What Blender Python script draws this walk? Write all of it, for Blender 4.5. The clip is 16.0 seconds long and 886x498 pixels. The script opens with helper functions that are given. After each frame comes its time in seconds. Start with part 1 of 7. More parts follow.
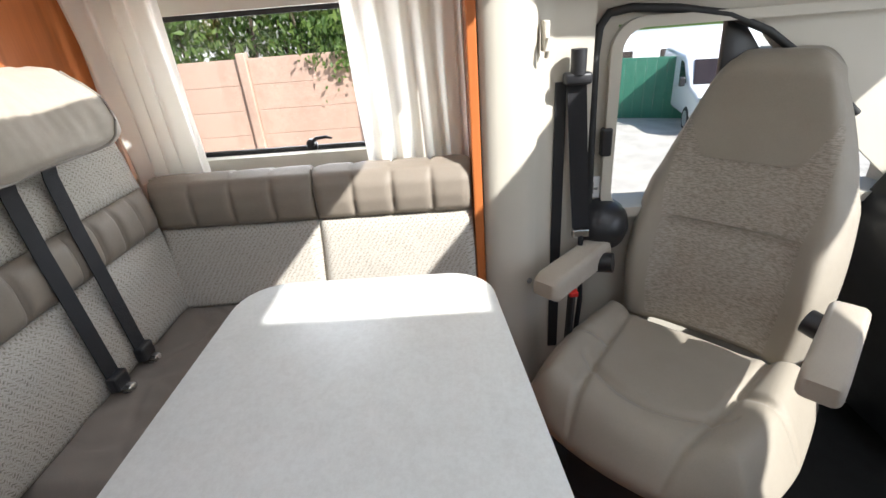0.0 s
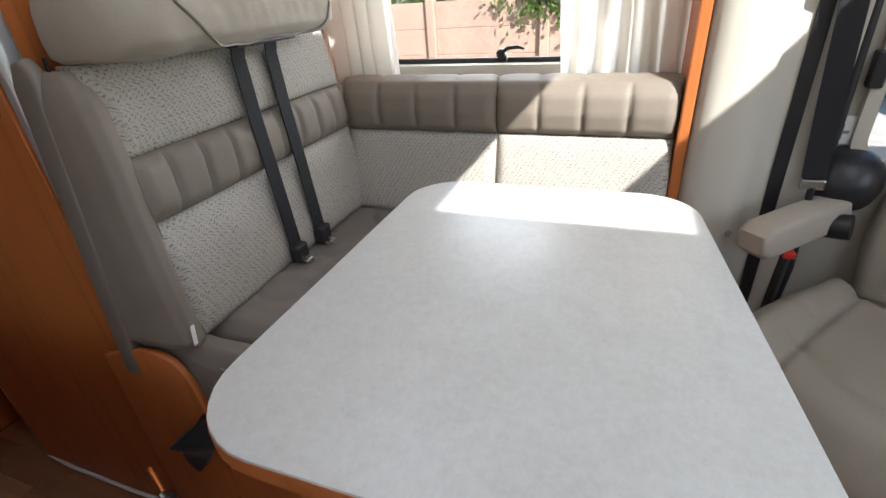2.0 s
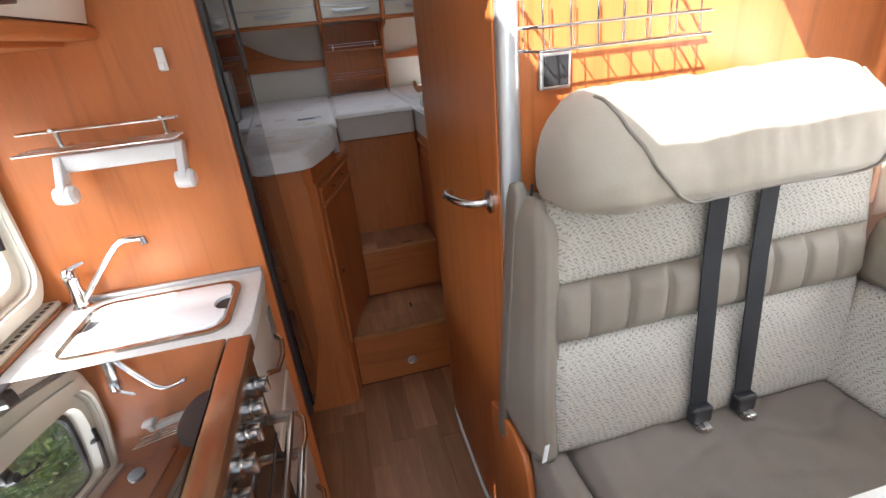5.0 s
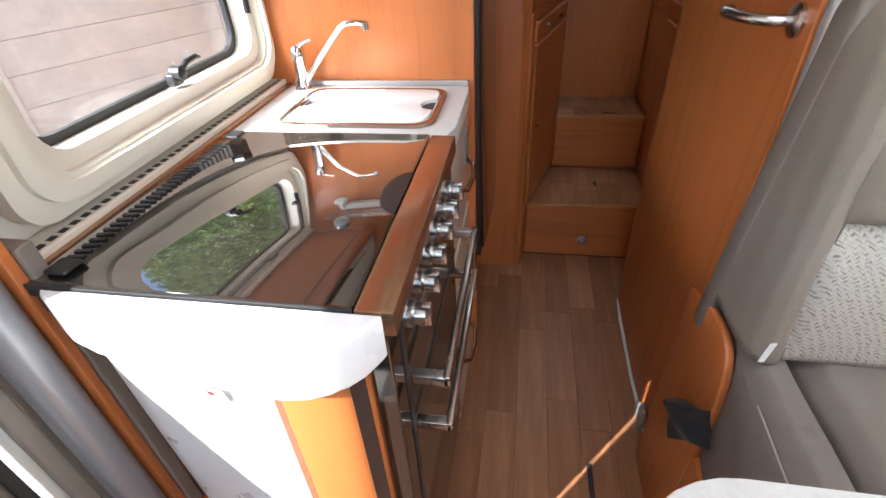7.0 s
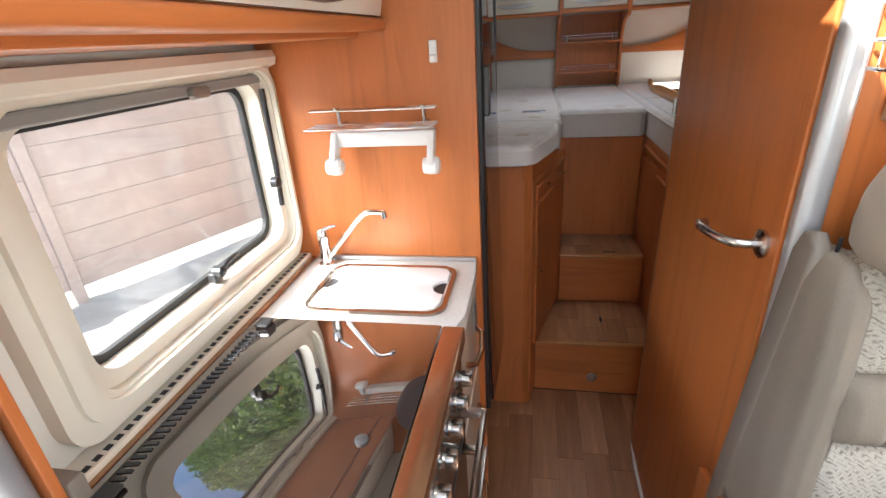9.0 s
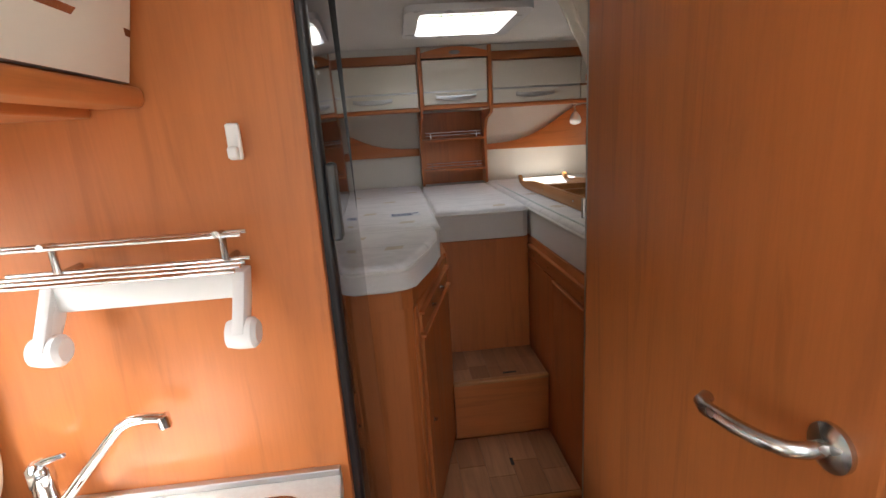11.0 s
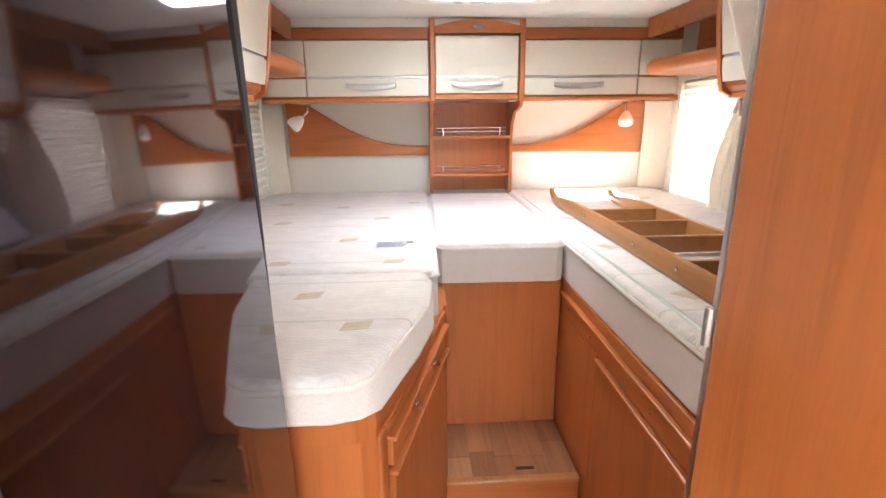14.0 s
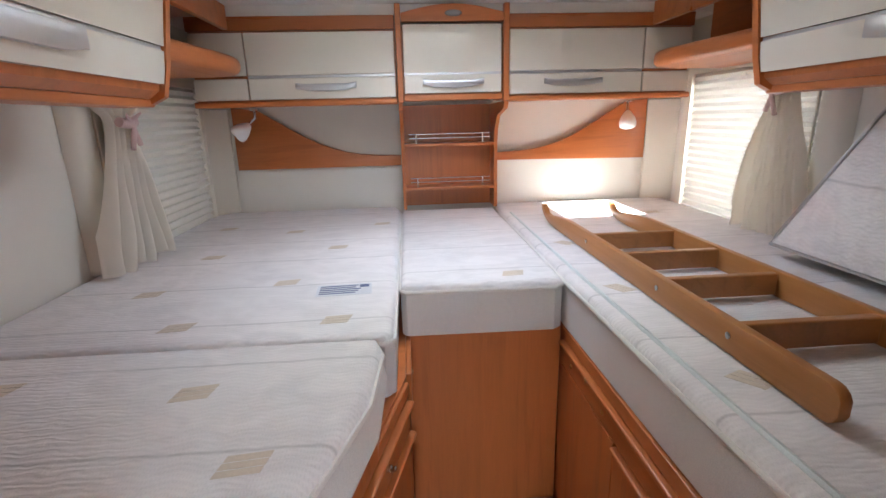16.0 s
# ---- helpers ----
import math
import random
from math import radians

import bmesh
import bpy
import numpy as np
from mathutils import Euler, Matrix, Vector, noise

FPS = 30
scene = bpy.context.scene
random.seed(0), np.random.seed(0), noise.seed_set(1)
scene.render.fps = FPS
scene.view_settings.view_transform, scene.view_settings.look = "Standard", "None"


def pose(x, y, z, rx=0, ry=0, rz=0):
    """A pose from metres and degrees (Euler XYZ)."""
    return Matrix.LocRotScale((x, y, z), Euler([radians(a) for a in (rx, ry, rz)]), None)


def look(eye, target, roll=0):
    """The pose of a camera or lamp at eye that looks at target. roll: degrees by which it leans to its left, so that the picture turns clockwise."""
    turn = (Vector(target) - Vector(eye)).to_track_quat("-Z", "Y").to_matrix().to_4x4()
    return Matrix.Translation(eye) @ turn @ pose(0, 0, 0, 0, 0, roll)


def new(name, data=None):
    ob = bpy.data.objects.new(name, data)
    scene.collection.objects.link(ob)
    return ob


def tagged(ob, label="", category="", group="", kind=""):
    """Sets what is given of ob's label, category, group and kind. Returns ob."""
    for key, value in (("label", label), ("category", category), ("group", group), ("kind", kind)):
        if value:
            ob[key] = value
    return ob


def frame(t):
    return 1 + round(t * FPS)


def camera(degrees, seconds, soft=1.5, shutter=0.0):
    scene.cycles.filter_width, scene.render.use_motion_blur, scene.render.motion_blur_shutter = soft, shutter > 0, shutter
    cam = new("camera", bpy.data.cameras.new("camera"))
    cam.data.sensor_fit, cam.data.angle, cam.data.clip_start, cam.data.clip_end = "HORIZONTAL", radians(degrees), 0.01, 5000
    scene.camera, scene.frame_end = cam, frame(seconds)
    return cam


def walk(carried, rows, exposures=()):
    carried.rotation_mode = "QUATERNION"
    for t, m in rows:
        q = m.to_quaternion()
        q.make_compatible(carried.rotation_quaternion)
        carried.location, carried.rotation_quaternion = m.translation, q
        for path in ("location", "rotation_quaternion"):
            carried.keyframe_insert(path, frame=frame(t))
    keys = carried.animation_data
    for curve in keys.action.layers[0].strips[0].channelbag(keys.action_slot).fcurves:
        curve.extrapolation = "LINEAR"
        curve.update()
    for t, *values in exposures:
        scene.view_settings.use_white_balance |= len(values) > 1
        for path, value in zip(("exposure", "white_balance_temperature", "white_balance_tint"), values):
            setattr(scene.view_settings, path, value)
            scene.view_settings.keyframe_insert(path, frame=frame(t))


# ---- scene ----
cam = camera(86.0, 16.0)
PATH = [
    (0, (-0.169, -0.627, 1.431), (1.623, -0.553, 0.546), -4.7),
    (0.5, (-0.195, -0.556, 1.399), (1.582, -0.189, 0.558), -4.5),
    (1, (-0.196, -0.545, 1.367), (1.545, -0.002, 0.548), -4.7),
    (1.5, (-0.178, -0.559, 1.332), (1.511, 0.056, 0.455), -4.4),
    (2, (-0.171, -0.548, 1.288), (1.455, 0.106, 0.324), -4.2),
    (2.5, (-0.115, -0.507, 1.353), (1.485, 0.164, 0.358), -3.8),
    (3, (-0.026, -0.485, 1.417), (1.531, 0.273, 0.418), -4.2),
    (3.5, (0.035, -0.465, 1.425), (1.513, 0.488, 0.473), -5.9),
    (4, (0.076, -0.485, 1.457), (1.244, 0.876, 0.57), -6.9),
    (4.5, (0.057, -0.461, 1.489), (0.784, 1.201, 0.647), -6.7),
    (5, (0.04, -0.443, 1.498), (0.404, 1.34, 0.668), -5.7),
    (5.2, (0.027, -0.44, 1.493), (0.27, 1.36, 0.654), -5.0),
    (7.3, (-0.069, -0.392, 1.319), (-0.404, 1.186, 0.136), -3.4),
    (7.5, (-0.067, -0.389, 1.341), (-0.415, 1.189, 0.163), -3.4),
    (8, (-0.078, -0.397, 1.41), (-0.45, 1.217, 0.289), -3.5),
    (8.5, (-0.066, -0.388, 1.475), (-0.459, 1.314, 0.5), -3.7),
    (9, (-0.062, -0.376, 1.528), (-0.424, 1.414, 0.712), -3.8),
    (9.5, (-0.07, -0.34, 1.557), (-0.349, 1.532, 0.91), -3.9),
    (10, (-0.097, -0.212, 1.544), (-0.22, 1.719, 1.036), -3.6),
    (10.2, (-0.112, -0.137, 1.531), (-0.154, 1.804, 1.051), -3.8),
    (12.3, (0.034, 0.357, 1.485), (0.295, 2.279, 0.995), -2.7),
    (12.5, (0.042, 0.398, 1.489), (0.278, 2.318, 0.982), -2.3),
    (13, (0.043, 0.471, 1.507), (0.208, 2.391, 0.972), -1.1),
    (13.5, (0.025, 0.544, 1.522), (0.135, 2.467, 0.982), -0.8),
    (14, (0.017, 0.653, 1.536), (0.117, 2.577, 1.0), -0.6),
    (14.5, (0.01, 0.755, 1.536), (0.129, 2.677, 0.997), -0.5),
    (15, (0.034, 0.844, 1.53), (0.178, 2.767, 0.999), -0.7),
    (15.5, (0.074, 0.935, 1.536), (0.219, 2.858, 1.003), -1.2),
    (16, (0.099, 0.988, 1.542), (0.237, 2.912, 1.014), -1.5),
]
EXPOSURES = [(0, 1.05, 6050, 10), (3.5, 1.12, 6050, 10), (4, 0.95, 6150, 10), (4.5, 1.60, 6100, 10), (5, 2.08, 6050, 10), (7.5, 2.25, 6000, 10), (9, 2.32, 6250, 10), (10.2, 1.85, 6300, 10), (12.3, 3.58, 6900, 10), (13.5, 4.2, 6600, 10), (14.5, 4.06, 6350, 10), (16, 3.38, 5900, 10)]
walk(cam, [(t, look(eye, target, roll)) for t, eye, target, roll in PATH], EXPOSURES)

# ---- light ----
SUN = Vector((0.80, 0.93, -1.0)).normalized()
world = bpy.data.worlds.new("sky")
scene.world = world
world.use_nodes = True
sky = world.node_tree.nodes.new("ShaderNodeTexSky")
sky.sky_type = "NISHITA"
sky.sun_disc = False
sky.sun_elevation = math.asin(-SUN.z)
sky.sun_rotation = math.atan2(-SUN.x, -SUN.y)
back = world.node_tree.nodes["Background"]
back.inputs[1].default_value = 0.11
world.node_tree.links.new(sky.outputs[0], back.inputs[0])
sun = new("sun", bpy.data.lights.new("sun", "SUN"))
sun.data.energy = 5.0
sun.data.angle = radians(0.5)
sun.data.color = (1.0, 0.95, 0.87)
sun.rotation_mode = "QUATERNION"
sun.rotation_quaternion = SUN.to_track_quat("-Z", "Y")


def opening_light(name, place, aim, w, h, power, colour=(1, 1, 1)):
    """Sky light through a window or roof hatch."""
    lamp = new(name, bpy.data.lights.new(name, "AREA"))
    lamp.data.shape, lamp.data.size, lamp.data.size_y, lamp.data.energy, lamp.data.color = "RECTANGLE", w, h, power, colour
    lamp.matrix_world = look(place, tuple(a + b for a, b in zip(place, aim)))
    return lamp


# the front and mid hatches under the first two lamps are added, out of view
opening_light("sky_front_hatch", (0.25, -1.38, 1.99), (0, 0.001, -1), 0.9, 0.45, 2.1)
opening_light("sky_mid_hatch", (0.2, -0.16, 1.99), (0, 0.001, -1), 0.75, 0.5, 1.45)
opening_light("sky_rear_hatch", (0.235, 2.16, 1.99), (0, 0.001, -1), 0.34, 0.40, 0.5)
opening_light("sky_dinette_window", (1.36, -0.16, 1.32), (-1, 0, -0.15), 0.5, 0.95, 4.8)
opening_light("sky_kitchen_window", (-1.15, 0.10, 1.75), (1, 0.25, -0.75), 0.6, 0.5, 5.2)
opening_light("sky_bed_window_a", (-0.80, 2.72, 1.4), (1, 0, -0.1), 0.55, 0.55, 0.112)
opening_light("sky_bed_window_b", (1.36, 2.60, 1.4), (-1, 0, -0.1), 0.55, 0.6, 4.8)
opening_light("sky_windscreen", (0.3, -2.45, 1.35), (0, 1, -0.2), 1.5, 0.7, 1.9)

# ---- materials ----
def mat(name, colour, rough=0.5, metal=0.0, spec=0.5):
    m = bpy.data.materials.new(name)
    m.use_nodes = True
    b = m.node_tree.nodes["Principled BSDF"]
    b.inputs["Base Color"].default_value = (*colour, 1)
    b.inputs["Roughness"].default_value = rough
    b.inputs["Metallic"].default_value = metal
    b.inputs["Specular IOR Level"].default_value = spec
    return m


def node(m, kind, **values):
    n = m.node_tree.nodes.new(kind)
    for key, value in values.items():
        n.inputs[key.replace("_", " ")].default_value = value
    return n


def link(m, a, b):
    m.node_tree.links.new(a, b)


def bsdf(m):
    return m.node_tree.nodes["Principled BSDF"]


def coords(m, scale=(1, 1, 1)):
    c = node(m, "ShaderNodeTexCoord")
    g = node(m, "ShaderNodeMapping", Scale=scale)
    link(m, c.outputs["Object"], g.inputs["Vector"])
    return g.outputs["Vector"]


def ramp(m, fac, stops):
    r = node(m, "ShaderNodeValToRGB")
    while len(r.color_ramp.elements) < len(stops):
        r.color_ramp.elements.new(0.5)
    for e, (p, c) in zip(r.color_ramp.elements, stops):
        e.position, e.color = p, (*c, 1)
    link(m, fac, r.inputs["Fac"])
    return r.outputs["Color"]


def noise_fac(m, vec, scale, detail=4.0, rough=0.55, distort=0.0):
    n = node(m, "ShaderNodeTexNoise", Scale=scale, Detail=detail, Roughness=rough, Distortion=distort)
    link(m, vec, n.inputs["Vector"])
    return n.outputs["Fac"]


def mix(m, fac, a, b, kind="MIX"):
    x = node(m, "ShaderNodeMix")
    x.data_type, x.blend_type = "RGBA", kind
    for value, slot in ((fac, 0), (a, 6), (b, 7)):
        if isinstance(value, (int, float)):
            x.inputs[slot].default_value = value
        elif isinstance(value, tuple):
            x.inputs[slot].default_value = (*value, 1)
        else:
            link(m, value, x.inputs[slot])
    return x.outputs[2]


def bump(m, fac, strength, distance=0.002):
    b = node(m, "ShaderNodeBump", Strength=strength, Distance=distance)
    link(m, fac, b.inputs["Height"])
    link(m, b.outputs["Normal"], bsdf(m).inputs["Normal"])


def calc(m, kind, a, b, c=0.0):
    n = node(m, "ShaderNodeMath")
    n.operation = kind
    for i, v in enumerate((a, b, c)):
        if isinstance(v, float):
            n.inputs[i].default_value = v
        else:
            link(m, v, n.inputs[i])
    return n.outputs[0]


def scaled(c, k):
    return tuple(v * k for v in c)


def wood(name, colour, along="z", rough=0.33, contrast=0.30):
    """Cherry-coloured laminate: long soft grain, fine pores, slow patches."""
    m = mat(name, colour, rough)
    s = {"x": (0.07, 1, 1), "y": (1, 0.07, 1), "z": (1, 1, 0.07)}[along]
    v = coords(m, s)
    grain = noise_fac(m, v, 26, 5, 0.6, 0.6)
    fine = noise_fac(m, v, 190, 3, 0.5)
    slow = noise_fac(m, coords(m, tuple(0.4 + 0.6 * k for k in s)), 5, 2)
    c = ramp(m, grain, [(0.30, scaled(colour, 1 - contrast * 1.25)), (0.50, colour), (0.72, scaled(colour, 1 + contrast * 0.8))])
    c = mix(m, 0.35, c, ramp(m, fine, [(0.35, scaled(colour, 0.68)), (0.6, scaled(colour, 1.1))]))
    streak = noise_fac(m, v, 14, 5, 0.6, 1.6)
    c = mix(m, 0.5, c, ramp(m, streak, [(0.36, scaled(colour, 0.55)), (0.46, scaled(colour, 0.98)), (0.7, scaled(colour, 1.12))]))
    c = mix(m, 0.3, c, ramp(m, slow, [(0.3, scaled(colour, 0.78)), (0.7, scaled(colour, 1.17))]))
    link(m, c, bsdf(m).inputs["Base Color"])
    link(m, ramp(m, grain, [(0.2, (rough * 0.85,) * 3), (0.8, (rough * 1.25,) * 3)]), bsdf(m).inputs["Roughness"])
    bump(m, fine, 0.06, 0.0006)
    return m


def paint(name, colour, rough=0.4, vary=0.05, grain=0.02, metal=0.0):
    """A plain coating with slight dirt and orange peel."""
    m = mat(name, colour, rough, metal)
    slow = noise_fac(m, coords(m), 3.5, 4)
    link(m, ramp(m, slow, [(0.3, scaled(colour, 1 - vary)), (0.7, scaled(colour, 1 + vary * 0.5))]), bsdf(m).inputs["Base Color"])
    link(m, ramp(m, noise_fac(m, coords(m), 11, 3), [(0.3, (rough * 0.85,) * 3), (0.7, (rough * 1.15,) * 3)]), bsdf(m).inputs["Roughness"])
    if grain:
        bump(m, noise_fac(m, coords(m), 420, 2), grain, 0.001)
    return m


def cloth(name, colour, rough=0.85, weave=900, wrinkles=0.25, vary=0.1, sheen=0.2):
    m = mat(name, colour, rough, 0, 0.25)
    bsdf(m).inputs["Sheen Weight"].default_value = sheen
    slow = noise_fac(m, coords(m), 9, 5)
    fine = noise_fac(m, coords(m), weave, 2)
    c = ramp(m, slow, [(0.3, scaled(colour, 1 - vary)), (0.7, scaled(colour, 1 + vary * 0.6))])
    c = mix(m, 0.3, c, ramp(m, fine, [(0.35, scaled(colour, 0.7)), (0.65, scaled(colour, 1.2))]))
    link(m, c, bsdf(m).inputs["Base Color"])
    h = mix(m, wrinkles, noise_fac(m, coords(m), weave, 2), noise_fac(m, coords(m), 24, 4, 0.6, 0.8))
    bump(m, h, 0.35, 0.004)
    return m


def woven(name):
    """Pale fabric with rows of small darker dashes."""
    m = mat(name, (0.5, 0.46, 0.4), 0.9, 0, 0.2)
    base = noise_fac(m, coords(m), 600, 2)
    light = ramp(m, base, [(0.3, (0.38, 0.35, 0.30)), (0.7, (0.52, 0.485, 0.425))])
    s = node(m, "ShaderNodeSeparateXYZ")
    link(m, coords(m), s.inputs[0])
    jitter = calc(m, "MULTIPLY_ADD", noise_fac(m, coords(m), 55, 3), 0.016, -0.008)
    along = calc(m, "ADD", calc(m, "ADD", s.outputs[0], s.outputs[1]), jitter)
    zig = calc(m, "PINGPONG", along, 0.0066)
    rows = calc(m, "FRACT", calc(m, "MULTIPLY_ADD", zig, 125.0, calc(m, "MULTIPLY", s.outputs[2], 136.0)), 0.0)
    columns = calc(m, "PINGPONG", calc(m, "ADD", along, calc(m, "MULTIPLY", s.outputs[2], 0.35)), 0.0066)
    dash = ramp(m, rows, [(0.0, (0, 0, 0)), (0.2, (1, 1, 1)), (0.42, (1, 1, 1)), (0.6, (0, 0, 0))])
    gate = ramp(m, calc(m, "MULTIPLY", columns, 150.0), [(0.22, (0.08, 0.08, 0.08)), (0.6, (0.85, 0.85, 0.85))])
    f = mix(m, 1.0, mix(m, 1.0, dash, gate, "MULTIPLY"), ramp(m, noise_fac(m, coords(m), 130, 2), [(0.35, (0.25, 0.25, 0.25)), (0.6, (1, 1, 1))]), "MULTIPLY")
    c = mix(m, f, light, (0.17, 0.15, 0.12))
    link(m, c, bsdf(m).inputs["Base Color"])
    bump(m, mix(m, 0.5, f, base), 0.4, 0.002)
    return m


def cab_weave(name):
    """Fine flat-woven seat cloth with short cross streaks."""
    m = mat(name, (0.34, 0.30, 0.25), 0.9, 0, 0.2)
    streak = noise_fac(m, coords(m, (0.25, 0.25, 1)), 330, 3, 0.6)
    slow = noise_fac(m, coords(m), 8, 4)
    c = mix(m, 0.35, ramp(m, streak, [(0.36, (0.20, 0.172, 0.14)), (0.62, (0.43, 0.385, 0.325))]), ramp(m, slow, [(0.3, (0.29, 0.255, 0.21)), (0.7, (0.36, 0.32, 0.265))]))
    link(m, c, bsdf(m).inputs["Base Color"])
    bump(m, streak, 0.3, 0.002)
    return m


def mattress_cloth(name, colour, stitched, upright=False):
    def at(m, scale=(1, 1, 1)):
        v = coords(m, scale)
        if not upright:
            return v
        a, b = node(m, "ShaderNodeSeparateXYZ"), node(m, "ShaderNodeCombineXYZ")
        link(m, v, a.inputs[0])
        for k in range(3):
            link(m, a.outputs[(k + 1) % 3], b.inputs[k])
        return b.outputs[0]
    m = mat(name, colour, 0.9, 0, 0.2)
    bsdf(m).inputs["Sheen Weight"].default_value = 0.2
    fine = noise_fac(m, at(m), 700, 2)
    slow = noise_fac(m, at(m), 6, 4)
    c = mix(m, 0.4, ramp(m, fine, [(0.35, scaled(colour, 0.8)), (0.65, scaled(colour, 1.08))]), ramp(m, slow, [(0.3, scaled(colour, 0.9)), (0.7, colour)]))
    link(m, c, bsdf(m).inputs["Base Color"])
    if stitched:
        w = node(m, "ShaderNodeTexWave", Scale=30.0, Distortion=5.0, Detail=1.0)
        w.inputs["Detail Scale"].default_value = 2.2
        w.bands_direction = "Y"
        link(m, at(m, (0.55, 1, 1)), w.inputs["Vector"])
        quilt = node(m, "ShaderNodeTexWave", Scale=3.2, Distortion=0.4)
        quilt.bands_direction = "Y"
        link(m, at(m), quilt.inputs["Vector"])
        puff = ramp(m, quilt.outputs["Fac"], [(0.0, (0, 0, 0)), (0.12, (0.8, 0.8, 0.8)), (1.0, (1, 1, 1))])
        h = mix(m, 0.4, mix(m, 0.3, w.outputs["Fac"], fine), mix(m, 0.5, puff, slow))
        ripple = noise_fac(m, at(m, (1, 0.55, 1)), 34, 2, 0.5, 0.8)
        # woven ticks in wavy rows
        sep = node(m, "ShaderNodeSeparateXYZ")
        link(m, at(m), sep.inputs[0])
        wave = calc(m, "PINGPONG", sep.outputs[0], 0.030)
        row = calc(m, "FRACT", calc(m, "MULTIPLY_ADD", sep.outputs[1], 105.0, calc(m, "MULTIPLY", wave, 34.0)), 0.0)
        tick = calc(m, "FRACT", calc(m, "MULTIPLY", sep.outputs[0], 240.0), 0.0)
        rows = ramp(m, row, [(0.0, (0, 0, 0)), (0.18, (1, 1, 1)), (0.5, (1, 1, 1)), (0.66, (0, 0, 0))])
        ticks = ramp(m, tick, [(0.2, (0.25, 0.25, 0.25)), (0.5, (1, 1, 1)), (0.8, (0.25, 0.25, 0.25))])
        mask = mix(m, 1.0, mix(m, 1.0, rows, ticks, "MULTIPLY"), (0.50, 0.50, 0.50), "MULTIPLY")
        c = mix(m, mask, c, scaled(colour, 0.62))
        # light and dark of the cloth ripples, put into the colour as soft streaks
        c = mix(m, 0.5, c, ramp(m, noise_fac(m, at(m, (0.5, 1, 1)), 22, 3, 0.5, 1.0), [(0.35, scaled(colour, 0.86)), (0.62, scaled(colour, 1.06))]))
        # quilting seams, with the shade of their creases painted as thin dark lines
        crease_line = calc(m, "FRACT", calc(m, "MULTIPLY_ADD", sep.outputs[1], 4.6, calc(m, "MULTIPLY", slow, 0.10)), 0.0)
        c = mix(m, 1.0, c, ramp(m, crease_line, [(0.0, (0.74, 0.74, 0.74)), (0.022, (1, 1, 1)), (0.978, (1, 1, 1)), (1.0, (0.74, 0.74, 0.74))]), "MULTIPLY")
        link(m, c, bsdf(m).inputs["Base Color"])
        bump(m, mix(m, 0.5, h, ripple), 0.38, 0.008)
    else:
        w = node(m, "ShaderNodeTexVoronoi", Scale=330.0, Randomness=0.2)
        link(m, at(m), w.inputs["Vector"])
        bump(m, w.outputs["Distance"], 0.4, 0.002)
    return m


def sheer(name, colour, through_light=0.45):
    """Curtain cloth that lets light through."""
    m = cloth(name, colour, 0.9, 1200, 0.3, 0.05)
    t = node(m, "ShaderNodeBsdfTranslucent", Color=(*colour, 1))
    s = node(m, "ShaderNodeMixShader", Fac=through_light)
    out = m.node_tree.nodes["Material Output"]
    link(m, bsdf(m).outputs[0], s.inputs[1])
    link(m, t.outputs[0], s.inputs[2])
    link(m, s.outputs[0], out.inputs["Surface"])
    return m


def glass(name, tint=(1, 1, 1), gloss=0.12, haze=0.0):
    """Thin window pane: clear, with a faint reflection."""
    m = bpy.data.materials.new(name)
    m.use_nodes = True
    out = m.node_tree.nodes["Material Output"]
    t = node(m, "ShaderNodeBsdfTransparent", Color=(*tint, 1))
    g = node(m, "ShaderNodeBsdfGlossy", Roughness=0.03)
    f = node(m, "ShaderNodeLayerWeight", Blend=0.5)
    p = node(m, "ShaderNodeMath")
    p.operation = "POWER"
    p.inputs[1].default_value = 4.0
    k = node(m, "ShaderNodeMath")
    k.operation = "MULTIPLY_ADD"
    k.inputs[1].default_value, k.inputs[2].default_value = 0.5, 0.03
    s = node(m, "ShaderNodeMixShader", Fac=gloss)
    link(m, f.outputs["Facing"], p.inputs[0])
    link(m, p.outputs[0], k.inputs[0])
    link(m, k.outputs[0], s.inputs["Fac"])
    link(m, t.outputs[0], s.inputs[1])
    link(m, g.outputs[0], s.inputs[2])
    if haze:
        d = node(m, "ShaderNodeBsdfTranslucent", Color=(0.9, 0.9, 0.9, 1))
        w = node(m, "ShaderNodeMixShader", Fac=haze)
        link(m, s.outputs[0], w.inputs[1])
        link(m, d.outputs[0], w.inputs[2])
        s = w
    link(m, s.outputs[0], out.inputs["Surface"])
    return m


CHERRY = (0.50, 0.157, 0.043)
M_WOOD = wood("cherry_wood_upright", CHERRY, "z")
M_WOOD_X = wood("cherry_wood_cross", CHERRY, "x")
M_WOOD_Y = wood("cherry_wood_lengthwise", CHERRY, "y")
M_WOOD_DARK = wood("cherry_wood_dark", scaled(CHERRY, 0.72), "x", 0.3)
M_BEECH = wood("pale_beech", (0.42, 0.185, 0.058), "y", 0.30, 0.14)
M_CREAM = paint("cream_lacquer", (0.74, 0.70, 0.60), 0.07, 0.02, 0.0)
M_WALL = paint("cream_wall_lining", (0.70, 0.67, 0.60), 0.6, 0.05, 0.08)
M_CEIL = paint("pale_ceiling_lining", (0.74, 0.72, 0.67), 0.7, 0.04, 0.08)
M_PLASTIC = paint("ivory_plastic", (0.70, 0.66, 0.56), 0.38, 0.04, 0.04)
M_BEIGE = paint("beige_cab_trim", (0.52, 0.485, 0.41), 0.5, 0.05, 0.08)
M_WHITE = paint("white_plastic", (0.80, 0.80, 0.79), 0.3, 0.03, 0.02)
M_DARKGREY = paint("dark_grey_plastic", (0.045, 0.047, 0.05), 0.4, 0.05, 0.05)
